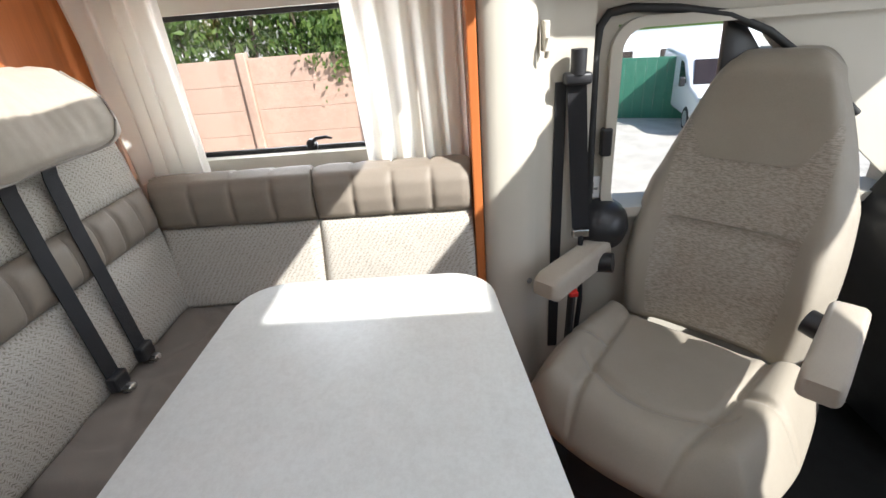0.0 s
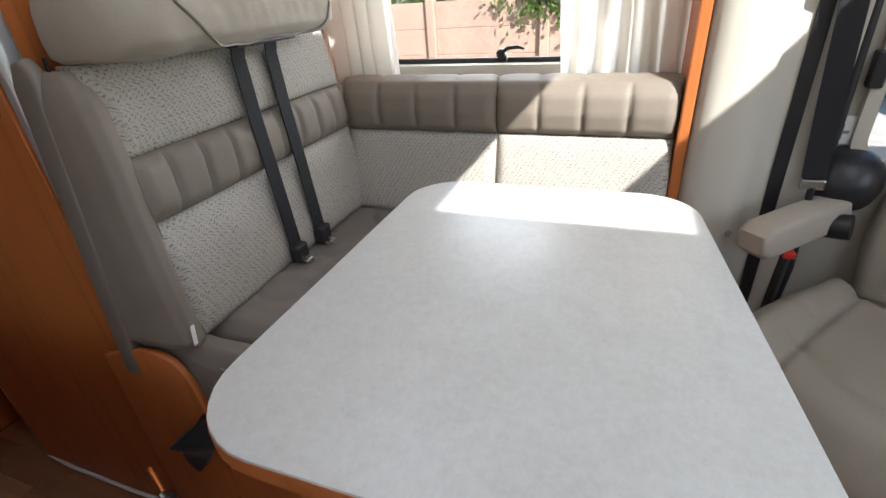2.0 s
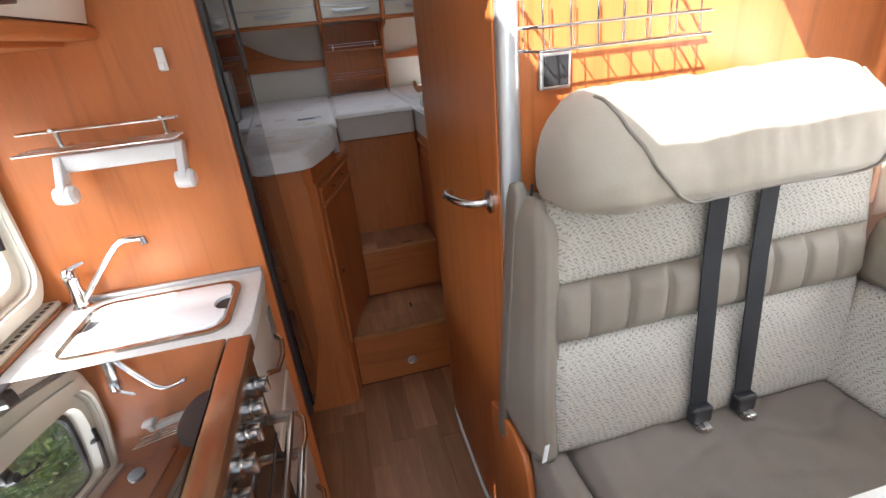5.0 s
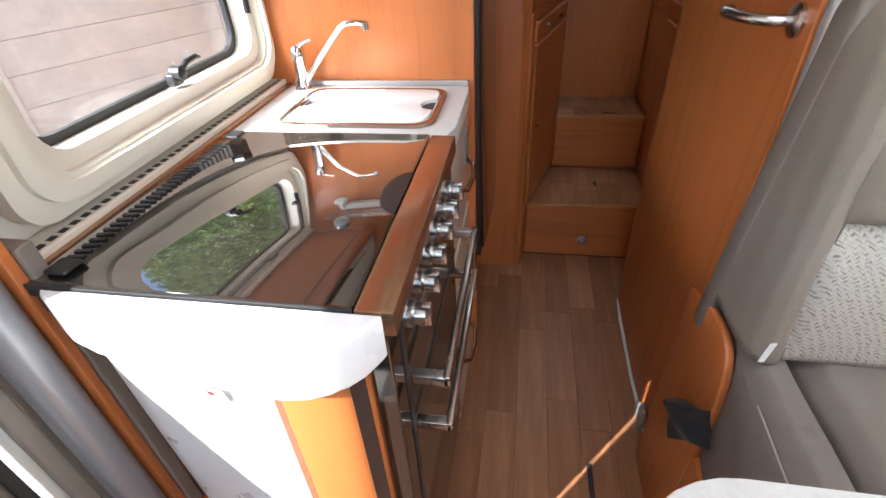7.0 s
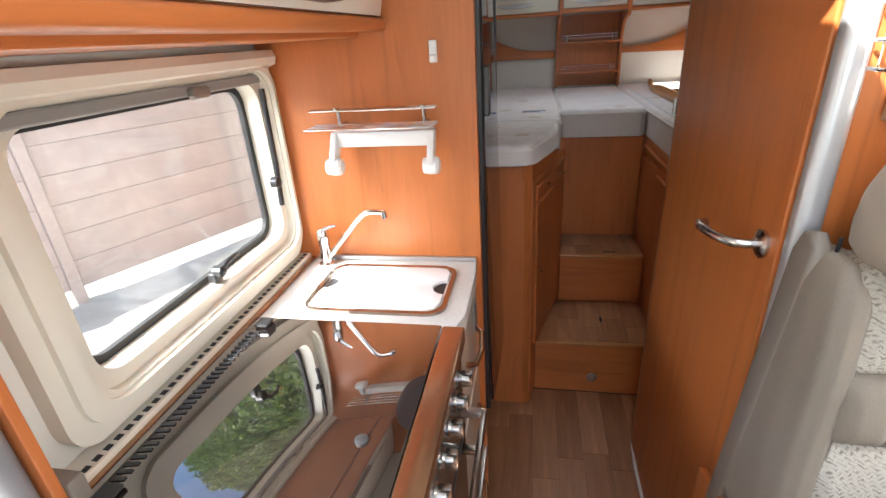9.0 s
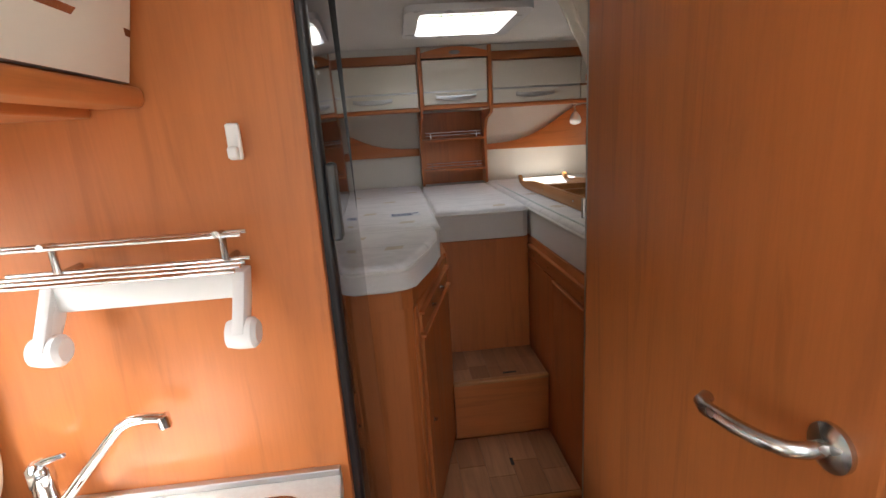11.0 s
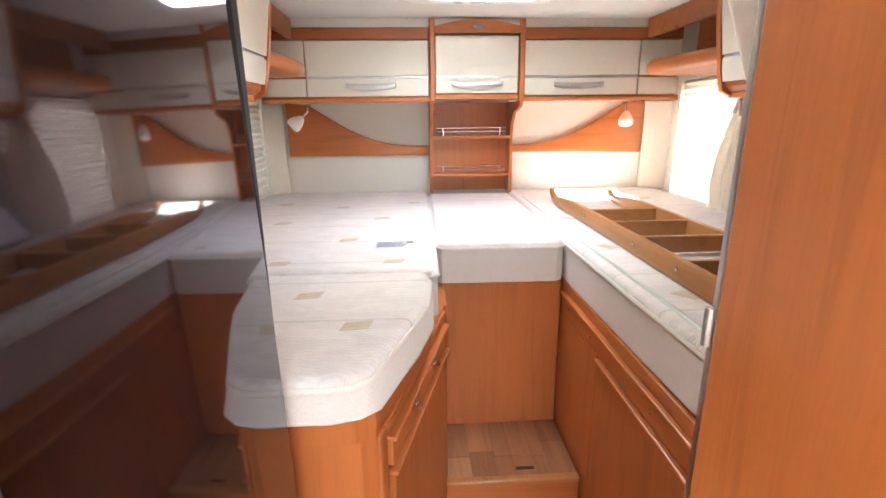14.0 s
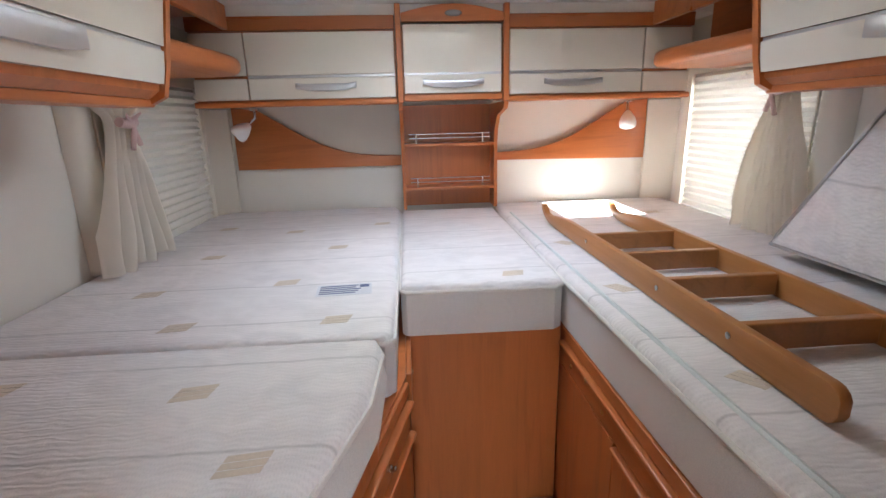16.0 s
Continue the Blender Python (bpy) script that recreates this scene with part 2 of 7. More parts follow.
M_CAB = cloth("pale_taupe_cab_leather", (0.31, 0.275, 0.222), 0.5, 700, 0.5, 0.07, 0.05)
M_GREY = paint("grey_plastic", (0.26, 0.26, 0.25), 0.45, 0.05, 0.05)
M_TAUPE = paint("taupe_trim", (0.20, 0.172, 0.142), 0.5, 0.05, 0.08)
M_BLACK = paint("black_plastic", (0.018, 0.018, 0.02), 0.4, 0.1, 0.05)
M_RUBBER = paint("black_rubber", (0.02, 0.02, 0.02), 0.6, 0.1, 0.05)
M_ALU = paint("brushed_aluminium", (0.56, 0.56, 0.56), 0.42, 0.05, 0.03, 1.0)
M_SILVER = paint("silver_coated_post", (0.60, 0.62, 0.64), 0.32, 0.04, 0.02, 0.6)
M_POST = paint("grey_coated_post", (0.34, 0.35, 0.37), 0.38, 0.05, 0.02, 0.5)
M_CHROME = mat("chrome", (0.75, 0.75, 0.76), 0.09, 1.0)
M_STEEL = paint("satin_steel", (0.55, 0.54, 0.52), 0.25, 0.05, 0.02, 1.0)
M_LEATHER = cloth("taupe_leather", (0.24, 0.203, 0.162), 0.5, 700, 0.55, 0.07, 0.05)
M_LEATHER_SEAT = cloth("grey_brown_seat_cloth", (0.20, 0.170, 0.140), 0.7, 700, 0.6, 0.1, 0.1)
M_HEAD = cloth("sand_headrest_cloth", (0.37, 0.325, 0.262), 0.75, 800, 0.5, 0.08)
M_WOVEN = woven("dashed_woven_fabric")
M_CABWEAVE = cab_weave("fine_woven_seat_cloth")
M_BELT = cloth("black_webbing", (0.018, 0.018, 0.02), 0.7, 1200, 0.1, 0.1, 0.1)
M_CURTAIN = sheer("cream_curtain", (0.90, 0.86, 0.78), 0.55)
M_BLIND = sheer("pleated_blind_cloth", (0.74, 0.71, 0.64), 0.02)
M_TIE = cloth("pink_tie_band", (0.62, 0.45, 0.42), 0.8)
M_MAT_TOP = mattress_cloth("quilted_mattress_top", (0.82, 0.80, 0.79), True)
M_MAT_SIDE = mattress_cloth("mattress_side_mesh", (0.76, 0.74, 0.71), False)
M_PIPING = cloth("white_piping", (0.8, 0.78, 0.74), 0.8)
M_MOTIF = cloth("tan_stitched_motif", (0.66, 0.58, 0.47), 0.9)
M_ZIP = cloth("pale_mint_zip_tape", (0.72, 0.775, 0.76), 0.7)
M_BOARD = paint("white_cutting_board", (0.88, 0.88, 0.86), 0.22, 0.02, 0.02)
M_INK = cloth("blue_label_print", (0.10, 0.14, 0.26), 0.8)
M_LABEL = cloth("pale_label_cloth", (0.70, 0.72, 0.75), 0.8)
M_GLASS = glass("clear_acrylic")
M_GLASS_HAZY = glass("scratched_acrylic", (1, 1, 1), 0.12, 0.008)
M_FRIDGE = mat("brown_gloss_panel", (0.018, 0.011, 0.012), 0.05, 0, 1.0)
bsdf(M_FRIDGE).inputs["Coat Weight"].default_value = 0.15
bsdf(M_FRIDGE).inputs["Specular Tint"].default_value = (0.86, 0.80, 1.0, 1)
M_HOB = mat("smoked_hob_glass", (0.012, 0.009, 0.008), 0.02, 0, 0.5)
bsdf(M_HOB).inputs["IOR"].default_value = 2.3
bsdf(M_HOB).inputs["Coat Weight"].default_value = 1.0
M_OVEN = mat("oven_dark_glass", (0.02, 0.012, 0.009), 0.06, 0, 0.8)
M_BROWN_METAL = paint("bronze_edge_strip", (0.42, 0.24, 0.14), 0.22, 0.05, 0.02, 0.85)
M_RIM = paint("polished_sink_rim", (0.34, 0.27, 0.22), 0.18, 0.04, 0.02, 0.95)
M_FROST = mat("frosted_lamp_glass", (0.85, 0.84, 0.8), 0.35)
M_RED = mat("red_button", (0.5, 0.02, 0.015), 0.4)


def table_top():
    m = mat("pale_speckled_laminate", (0.66, 0.645, 0.62), 0.38)
    n = noise_fac(m, coords(m), 120, 3, 0.7)
    w = noise_fac(m, coords(m), 14, 5, 0.6, 1.2)
    c = mix(m, 0.5, ramp(m, n, [(0.35, (0.59, 0.585, 0.54)), (0.62, (0.69, 0.695, 0.655))]), ramp(m, w, [(0.35, (0.61, 0.605, 0.565)), (0.65, (0.69, 0.69, 0.65))]))
    link(m, c, bsdf(m).inputs["Base Color"])
    bump(m, n, 0.05, 0.0008)
    return m


M_TABLE = table_top()


def plank_floor():
    m = mat("oak_vinyl_plank", (0.22, 0.115, 0.06), 0.38)
    info = node(m, "ShaderNodeObjectInfo")
    v = coords(m, (1, 0.08, 1))
    g = noise_fac(m, v, 34, 5, 0.6, 0.7)
    tone = ramp(m, info.outputs["Random"], [(0.0, (0.29, 0.125, 0.054)), (0.5, (0.38, 0.175, 0.080)), (1.0, (0.45, 0.225, 0.110))])
    c = mix(m, 0.55, tone, ramp(m, g, [(0.3, (0.5, 0.5, 0.5)), (0.7, (1.25, 1.25, 1.25))]), "MULTIPLY")
    link(m, c, bsdf(m).inputs["Base Color"])
    bump(m, g, 0.08, 0.001)
    return m


M_PLANK = plank_floor()


def outdoor(name, a, b, scale, rough=0.9, bumps=0.5, dist=0.01):
    m = mat(name, a, rough)
    n = noise_fac(m, coords(m), scale, 6, 0.65)
    w = noise_fac(m, coords(m), scale * 0.08, 4, 0.6)
    c = mix(m, 0.45, ramp(m, n, [(0.3, a), (0.7, b)]), ramp(m, w, [(0.3, scaled(a, 0.85)), (0.7, scaled(b, 1.1))]))
    link(m, c, bsdf(m).inputs["Base Color"])
    bump(m, n, bumps, dist)
    return m


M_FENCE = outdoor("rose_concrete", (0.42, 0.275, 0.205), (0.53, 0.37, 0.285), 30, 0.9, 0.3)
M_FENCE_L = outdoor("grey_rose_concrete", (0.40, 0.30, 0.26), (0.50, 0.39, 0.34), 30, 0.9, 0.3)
M_GRAVEL = outdoor("pale_gravel", (0.42, 0.39, 0.34), (0.64, 0.61, 0.55), 45, 0.95, 0.9, 0.03)
M_GREENFENCE = outdoor("green_sheet_fence", (0.03, 0.16, 0.10), (0.06, 0.24, 0.16), 8, 0.6, 0.2)
M_VAN = paint("white_van_paint", (0.72, 0.74, 0.76), 0.2, 0.04, 0.0)


def leaf_mat():
    m = mat("hedge_leaf", (0.06, 0.11, 0.02), 0.55)
    geo = node(m, "ShaderNodeNewGeometry")
    c = ramp(m, geo.outputs["Random Per Island"], [(0.0, (0.045, 0.09, 0.016)), (0.5, (0.11, 0.19, 0.035)), (1.0, (0.18, 0.26, 0.055))])
    link(m, c, bsdf(m).inputs["Base Color"])
    t = node(m, "ShaderNodeBsdfTranslucent")
    link(m, c, t.inputs["Color"])
    s = node(m, "ShaderNodeMixShader", Fac=0.5)
    link(m, bsdf(m).outputs[0], s.inputs[1])
    link(m, t.outputs[0], s.inputs[2])
    link(m, s.outputs[0], m.node_tree.nodes["Material Output"].inputs["Surface"])
    return m


M_LEAF = leaf_mat()
M_BARK = outdoor("hedge_stem", (0.06, 0.045, 0.03), (0.12, 0.09, 0.06), 20)
M_MAT_FILM = mattress_cloth("film_wrapped_quilting", (0.80, 0.78, 0.76), True, True)
bsdf(M_MAT_FILM).inputs["Coat Weight"].default_value = 1.0
bsdf(M_MAT_FILM).inputs["Coat Roughness"].default_value = 0.10
M_HANDLE = paint("brown_handle_plastic", (0.11, 0.065, 0.045), 0.4)

# ---- building tools ----
ORIGIN = {}


def thing(name, place, label, category, group=""):
    e = new(name)
    e.empty_display_size = 0.1
    e.location = place
    ORIGIN[e] = Vector(place)
    return tagged(e, label, category, group)


def part(name, bm, material, parent=None, label="", smooth=None):
    """One mesh object from a bmesh in world metres, under a thing or part."""
    off = ORIGIN.get(parent, Vector((0, 0, 0)))
    if off.length:
        bmesh.ops.translate(bm, vec=-off, verts=bm.verts)
    bmesh.ops.recalc_face_normals(bm, faces=bm.faces)
    me = bpy.data.meshes.new(name)
    bm.to_mesh(me)
    bm.free()
    if smooth is not None:
        me.polygons.foreach_set("use_smooth", [True] * len(me.polygons))
        if smooth < 180:
            me.set_sharp_from_angle(angle=radians(smooth))
    me.materials.append(material)
    ob = new(name, me)
    if parent is not None:
        ob.parent = parent
        ORIGIN[ob] = off
    if label:
        ob["label"] = label
    return ob


def structure(name, bm, material, label, category, smooth=None):
    return tagged(part(name, bm, material, None, "", smooth), label, category, kind="structure")


def add_box(bm, x0, x1, y0, y1, z0, z1):
    vs = [bm.verts.new((x, y, z)) for z in (z0, z1) for y in (y0, y1) for x in (x0, x1)]
    for f in ((0, 2, 3, 1), (4, 5, 7, 6), (0, 1, 5, 4), (2, 6, 7, 3), (0, 4, 6, 2), (1, 3, 7, 5)):
        bm.faces.new([vs[i] for i in f])
    return vs


def box(x0, x1, y0, y1, z0, z1, r=0.0, seg=2):
    bm = bmesh.new()
    add_box(bm, min(x0, x1), max(x0, x1), min(y0, y1), max(y0, y1), min(z0, z1), max(z0, z1))
    if r:
        bmesh.ops.bevel(bm, geom=bm.edges[:], offset=r, segments=seg, profile=0.5, affect="EDGES")
    return bm


def turned(bm, m):
    bmesh.ops.transform(bm, matrix=m, verts=bm.verts)
    return bm


def joined(*bms):
    out = bmesh.new()
    for b in bms:
        me = bpy.data.meshes.new("tmp")
        b.to_mesh(me)
        b.free()
        out.from_mesh(me)
        bpy.data.meshes.remove(me)
    return out


AXES = {"x": lambda a, b, c: (c, a, b), "y": lambda a, b, c: (a, c, b), "z": lambda a, b, c: (a, b, c)}


def prism(outline, axis, lo, hi, r=0.0, seg=2):
    """Extrudes an outline along an axis: x takes (y, z), y takes (x, z), z takes (x, y)."""
    bm = bmesh.new()
    p = AXES[axis]
    a = [bm.verts.new(p(u, v, lo)) for u, v in outline]
    b = [bm.verts.new(p(u, v, hi)) for u, v in outline]
    n = len(outline)
    ends = [bm.faces.new(a), bm.faces.new(list(reversed(b)))]
    for i in range(n):
        bm.faces.new([a[i], b[i], b[(i + 1) % n], a[(i + 1) % n]])
    bmesh.ops.recalc_face_normals(bm, faces=bm.faces)
    if r:
        edges = {e for f in ends for e in f.edges}
        bmesh.ops.bevel(bm, geom=list(edges), offset=r, segments=seg, profile=0.5, affect="EDGES")
    return bm


def round_rect(x0, x1, y0, y1, r, n=6):
    pts = []
    for cx, cy, a in ((x1 - r, y1 - r, 0), (x0 + r, y1 - r, 90), (x0 + r, y0 + r, 180), (x1 - r, y0 + r, 270)):
        for i in range(n + 1):
            t = radians(a + 90 * i / n)
            pts.append((cx + r * math.cos(t), cy + r * math.sin(t)))
    return pts


def ring_prism(outer, inner, axis, lo, hi):
    """A frame between two outlines with the same number of points."""
    bm = bmesh.new()
    p = AXES[axis]
    n = len(outer)
    v = [[bm.verts.new(p(u, w, h)) for u, w in o] for o in (outer, inner) for h in (lo, hi)]
    for i in range(n):
        j = (i + 1) % n
        bm.faces.new([v[0][i], v[0][j], v[1][j], v[1][i]])
        bm.faces.new([v[2][i], v[3][i], v[3][j], v[2][j]])
        bm.faces.new([v[0][i], v[2][i], v[2][j], v[0][j]])
        bm.faces.new([v[1][i], v[1][j], v[3][j], v[3][i]])
    return bm


def tube(points, r, seg=8, closed=False):
    """A round bar along a line of points."""
    bm = bmesh.new()
    pts = [Vector(p) for p in points]
    n = len(pts)
    rings = []
    up = Vector((0.13, 0.29, 0.95))
    for i, p in enumerate(pts):
        if closed:
            d = pts[(i + 1) % n] - pts[i - 1]
        else:
            d = pts[min(i + 1, n - 1)] - pts[max(i - 1, 0)]
        d.normalize()
        a = d.cross(up)
        if a.length < 0.1:
            a = d.cross(Vector((1, 0, 0)))
        a.normalize()
        b = d.cross(a)
        rr = r[i] if isinstance(r, (list, tuple)) else r
        rings.append([bm.verts.new(p + (a * math.cos(t) + b * math.sin(t)) * rr) for t in (2 * math.pi * k / seg for k in range(seg))])
    for i in range(n if closed else n - 1):
        q, s = rings[i], rings[(i + 1) % n]
        for k in range(seg):
            bm.faces.new([q[k], q[(k + 1) % seg], s[(k + 1) % seg], s[k]])
    if not closed:
        bm.faces.new(rings[0])
        bm.faces.new(list(reversed(rings[-1])))
    return bm


def lathe(profile, place, axis=(0, 0, 1), seg=20):
    """Turns (radius, height) pairs about an axis through place."""
    bm = bmesh.new()
    rings = [[bm.verts.new((max(r, 0.0002) * math.cos(2 * math.pi * k / seg), max(r, 0.0002) * math.sin(2 * math.pi * k / seg), h)) for k in range(seg)] for r, h in profile]
    for q, s in zip(rings, rings[1:]):
        for k in range(seg):
            bm.faces.new([q[k], q[(k + 1) % seg], s[(k + 1) % seg], s[k]])
    bm.faces.new(list(reversed(rings[0])))
    bm.faces.new(rings[-1])
    turn = Vector((0, 0, 1)).rotation_difference(Vector(axis)).to_matrix().to_4x4()
    return turned(bm, Matrix.Translation(place) @ turn)


def sheet(nu, nv, where, thick=None):
    """A grid of points where(u, v), u and v from 0 to 1; thick(u, v) gives a second skin behind it."""
    bm = bmesh.new()
    def skin(fn):
        return [[bm.verts.new(fn(i / nu, j / nv)) for j in range(nv + 1)] for i in range(nu + 1)]
    def fill(g):
        for i in range(nu):
            for j in range(nv):
                bm.faces.new([g[i][j], g[i + 1][j], g[i + 1][j + 1], g[i][j + 1]])
    a = skin(where)
    fill(a)
    if thick:
        b = skin(thick)
        fill(b)
        for i in range(nu):
            for j in (0, nv):
                bm.faces.new([a[i][j], a[i + 1][j], b[i + 1][j], b[i][j]])
        for j in range(nv):
            for i in (0, nu):
                bm.faces.new([a[i][j], a[i][j + 1], b[i][j + 1], b[i][j]])
    return bm


def wall_mesh(axis, lo, hi, u0, u1, z0, z1, holes):
    """A wall of some thickness with square openings; axis is the one that it faces along."""
    bm = bmesh.new()
    us = sorted({u0, u1, *[h[0] for h in holes], *[h[1] for h in holes]})
    zs = sorted({z0, z1, *[h[2] for h in holes], *[h[3] for h in holes]})
    for a, b in zip(us, us[1:]):
        for c, d in zip(zs, zs[1:]):
            if any(h[0] <= (a + b) / 2 <= h[1] and h[2] <= (c + d) / 2 <= h[3] for h in holes):
                continue
            if axis == "x":
                add_box(bm, lo, hi, a, b, c, d)
            elif axis == "y":
                add_box(bm, a, b, lo, hi, c, d)
            else:
                add_box(bm, a, b, c, d, lo, hi)
    return bm


def pillow(t, sharp=6):
    """0 at the seams and 1 between them, for t from 0 to 1."""
    return 1 - abs(2 * t - 1) ** sharp

# ---- shell of the motorhome ----
XL, XR, YB, YF, ZC = -0.73, 1.27, 3.11, -2.4, 1.93
KWIN = (0.095, 0.75, 1.045, 1.475)
DWIN = (-0.64, 0.34, 1.05, 1.51)
BWIN_L = (2.42, 3.0, 1.12, 1.68)
BWIN_R = (2.26, 2.90, 1.12, 1.69)
# front and mid hatch: unseen openings added to let sun patches onto the dinette
ADDED_HATCH_FRONT = (-0.26, 0.70, -1.66, -1.145)
ADDED_HATCH_MID = (-0.03, 0.6, -0.46, 0.1)
HATCH_REAR = (0.05, 0.425, 1.96, 2.375)
ENTRY = (-0.78, -0.13, -0.3, 1.75)

structure("wall_left", wall_mesh("x", XL - 0.05, XL, -1.0, YB + 0.05, -0.35, ZC + 0.05, [KWIN, BWIN_L, ENTRY]), M_WALL,
          "cream lined side wall with kitchen and bed windows", "wall")
structure("wall_right", wall_mesh("x", XR, XR + 0.05, -0.69, YB + 0.05, -0.05, ZC + 0.05, [DWIN, BWIN_R]), M_WALL,
          "cream lined side wall with dinette window", "wall")
structure("wall_rear", wall_mesh("y", YB, YB + 0.05, XL, XR, -0.05, ZC + 0.05, []), M_WALL, "cream lined rear wall behind the beds", "wall")
structure("ceiling", wall_mesh("z", ZC, ZC + 0.05, XL, XR, YF, YB, [ADDED_HATCH_FRONT, ADDED_HATCH_MID, HATCH_REAR]), M_CEIL,
          "pale smooth ceiling with a rear roof hatch and two added unseen ones", "ceiling")
structure("floor", wall_mesh("z", -0.05, -0.006, XL, XR, YF, YB, [(XL, -0.34, -0.78, -0.13)]), M_RUBBER, "dark floor base under the planks", "floor")
structure("wall_bath_front", box(0.3825, XR, 0.40, 0.425, 0, ZC), M_WOOD, "cherry wood partition behind the dinette bench", "wall")
structure("wall_bath_rear", box(0.378, XR, 1.105, 1.13, 0, ZC), M_WOOD, "cherry wood partition at the bed end", "wall")
structure("wall_underbody", box(XL + 0.12, XR - 0.12, YF + 0.2, YB - 0.2, -0.62, -0.36), M_RUBBER, "dark underbody of the vehicle on the ground", "underbody")

# rear roof hatch: frame and milky dome
def roof_hatch(n, h):
    x0, x1, y0, y1 = h
    o, i = round_rect(x0 - 0.05, x1 + 0.05, y0 - 0.05, y1 + 0.05, 0.05), round_rect(x0 + 0.004, x1 - 0.004, y0 + 0.004, y1 - 0.004, 0.03)
    w = structure("window_%d" % n, ring_prism(o, i, "z", ZC - 0.025, ZC - 0.002), M_WHITE, "white plastic roof hatch frame in the ceiling", "roof hatch", 40)
    pane = part("pane", box(x0, x1, y0, y1, ZC + 0.052, ZC + 0.058), M_GLASS, w)
    pane.visible_shadow = False
    return w


roof_hatch(1, HATCH_REAR)
# the two added hatches
roof_hatch(2, ADDED_HATCH_MID)
roof_hatch(3, ADDED_HATCH_FRONT)

# cab: side walls, windscreen opening, roof edge, floor
structure("wall_cab_left", wall_mesh("x", XL - 0.05, XL, YF, -1.0, -0.05, ZC + 0.05, [(-1.95, -1.15, 0.98, 1.45)]), M_BEIGE, "beige cab side lining", "wall")
structure("wall_cab_front", wall_mesh("y", YF - 0.05, YF, XL - 0.05, XR + 0.05, -0.05, ZC + 0.05, [(-0.6, 1.15, 1.0, 1.88)]), M_BEIGE, "beige cab front with windscreen opening", "wall")


def cab_side():
    """Passenger side: pillar, door lining with window, header."""
    w = structure("wall_cab_right", wall_mesh("x", 1.20, 1.32, YF, -1.00, -0.05, ZC, [(-1.95, -1.075, 0.86, 1.372)]), M_BEIGE, "beige cab door lining with side window", "wall")
    seal = [(1.189, -1.024, 0.80), (1.189, -1.021, 1.02), (1.189, -1.016, 1.30), (1.189, -1.022, 1.37), (1.189, -1.045, 1.402), (1.189, -1.10, 1.41), (1.189, -1.22, 1.40), (1.189, -1.35, 1.377), (1.189, -1.46, 1.33), (1.189, -1.56, 1.26), (1.189, -1.75, 1.10)]
    part("gasket", tube(seal, 0.011, 8), M_RUBBER, w, "black rubber door seal", 60)
    part("window_frame", ring_prism(round_rect(-1.97, -1.055, 0.835, 1.388, 0.08), round_rect(-1.93, -1.085, 0.865, 1.362, 0.055), "x", 1.18, 1.21), M_BEIGE, w, "", 40)
    pane = part("pane", box(1.25, 1.254, -1.95, -1.075, 0.86, 1.372), M_GLASS, w)
    pane.visible_shadow = False
    part("quarter_frame", prism([(-1.362, 1.372), (-1.378, 0.862), (-1.44, 0.862), (-1.50, 1.24), (-1.43, 1.33), (-1.40, 1.372)], "x", 1.215, 1.24, 0.006), M_BLACK, w, "black quarter-light post", 40)
    part("corner_lining", prism([(-1.41, 1.373), (-1.52, 1.255), (-1.72, 1.06), (-1.952, 0.86), (-1.952, 1.373)], "x", 1.203, 1.212), M_BEIGE, w)
    part("pull_switch", box(1.17, 1.20, -1.075, -1.045, 1.03, 1.11, 0.006), M_BLACK, w)
    return w


cab_side()


def pillar():
    """Moulded beige pillar between the dinette and the cab, with a step in its face."""
    pts = [(1.05, -0.715), (1.045, -0.74), (1.05, -0.80), (1.075, -0.84), (1.12, -0.855), (1.135, -0.90), (1.14, -0.998), (1.32, -0.998), (1.32, -0.70), (1.07, -0.70)]
    w = structure("wall_pillar", prism(pts, "z", -0.02, ZC, 0.0), M_BEIGE, "moulded beige cab pillar cover", "pillar", 60)
    part("coat_hook", joined(tube([(1.08, -0.862, 1.38), (1.055, -0.862, 1.36), (1.05, -0.862, 1.335), (1.06, -0.862, 1.32)], 0.006), box(1.07, 1.11, -0.872, -0.856, 1.33, 1.40, 0.004)), M_BEIGE, w, "", 50)
    part("screw_cap", lathe([(0.009, 0), (0.009, 0.003), (0.005, 0.005)], (1.062, -0.825, 0.70), (-1, -0.6, 0)), M_GREY, w)
    return w


pillar()
structure("trim_wood_end", box(1.065, XR, -0.698, -0.672, 0.3, ZC, 0.004), M_WOOD, "narrow cherry wood end board beside the pillar", "trim")
head = [(1.32, 1.50), (1.14, 1.455), (1.08, 1.475), (1.02, 1.54), (0.98, 1.66), (0.96, ZC), (1.32, ZC)]
structure("trim_cab_header", prism(head, "y", YF, -0.70, 0), M_BEIGE, "curved beige headliner edge above the cab door", "trim", 60)
structure("trim_cab_dash", joined(prism([(-2.39, 0.1), (-1.95, 0.1), (-1.85, 0.5), (-1.82, 0.80), (-1.9, 0.93), (-2.2, 1.0), (-2.39, 1.0)], "x", XL, 1.199, 0.01)), M_BLACK, "dark moulded dashboard under the windscreen", "dashboard", 40)
structure("trim_a_pillar", tube([(1.19, -2.35, 1.0), (1.17, -2.1, 1.28), (1.12, -1.8, 1.50)], 0.035), M_BEIGE, "beige windscreen pillar", "trim", 60)

# silver post at the bathroom corner, its door to the aisle
def post():
    w = structure("trim_post", prism(round_rect(0.343, 0.382, 0.388, 0.4245, 0.014), "z", 0.02, ZC), M_SILVER, "rounded silver corner post beside the bench", "post", 40)
    return w


post()


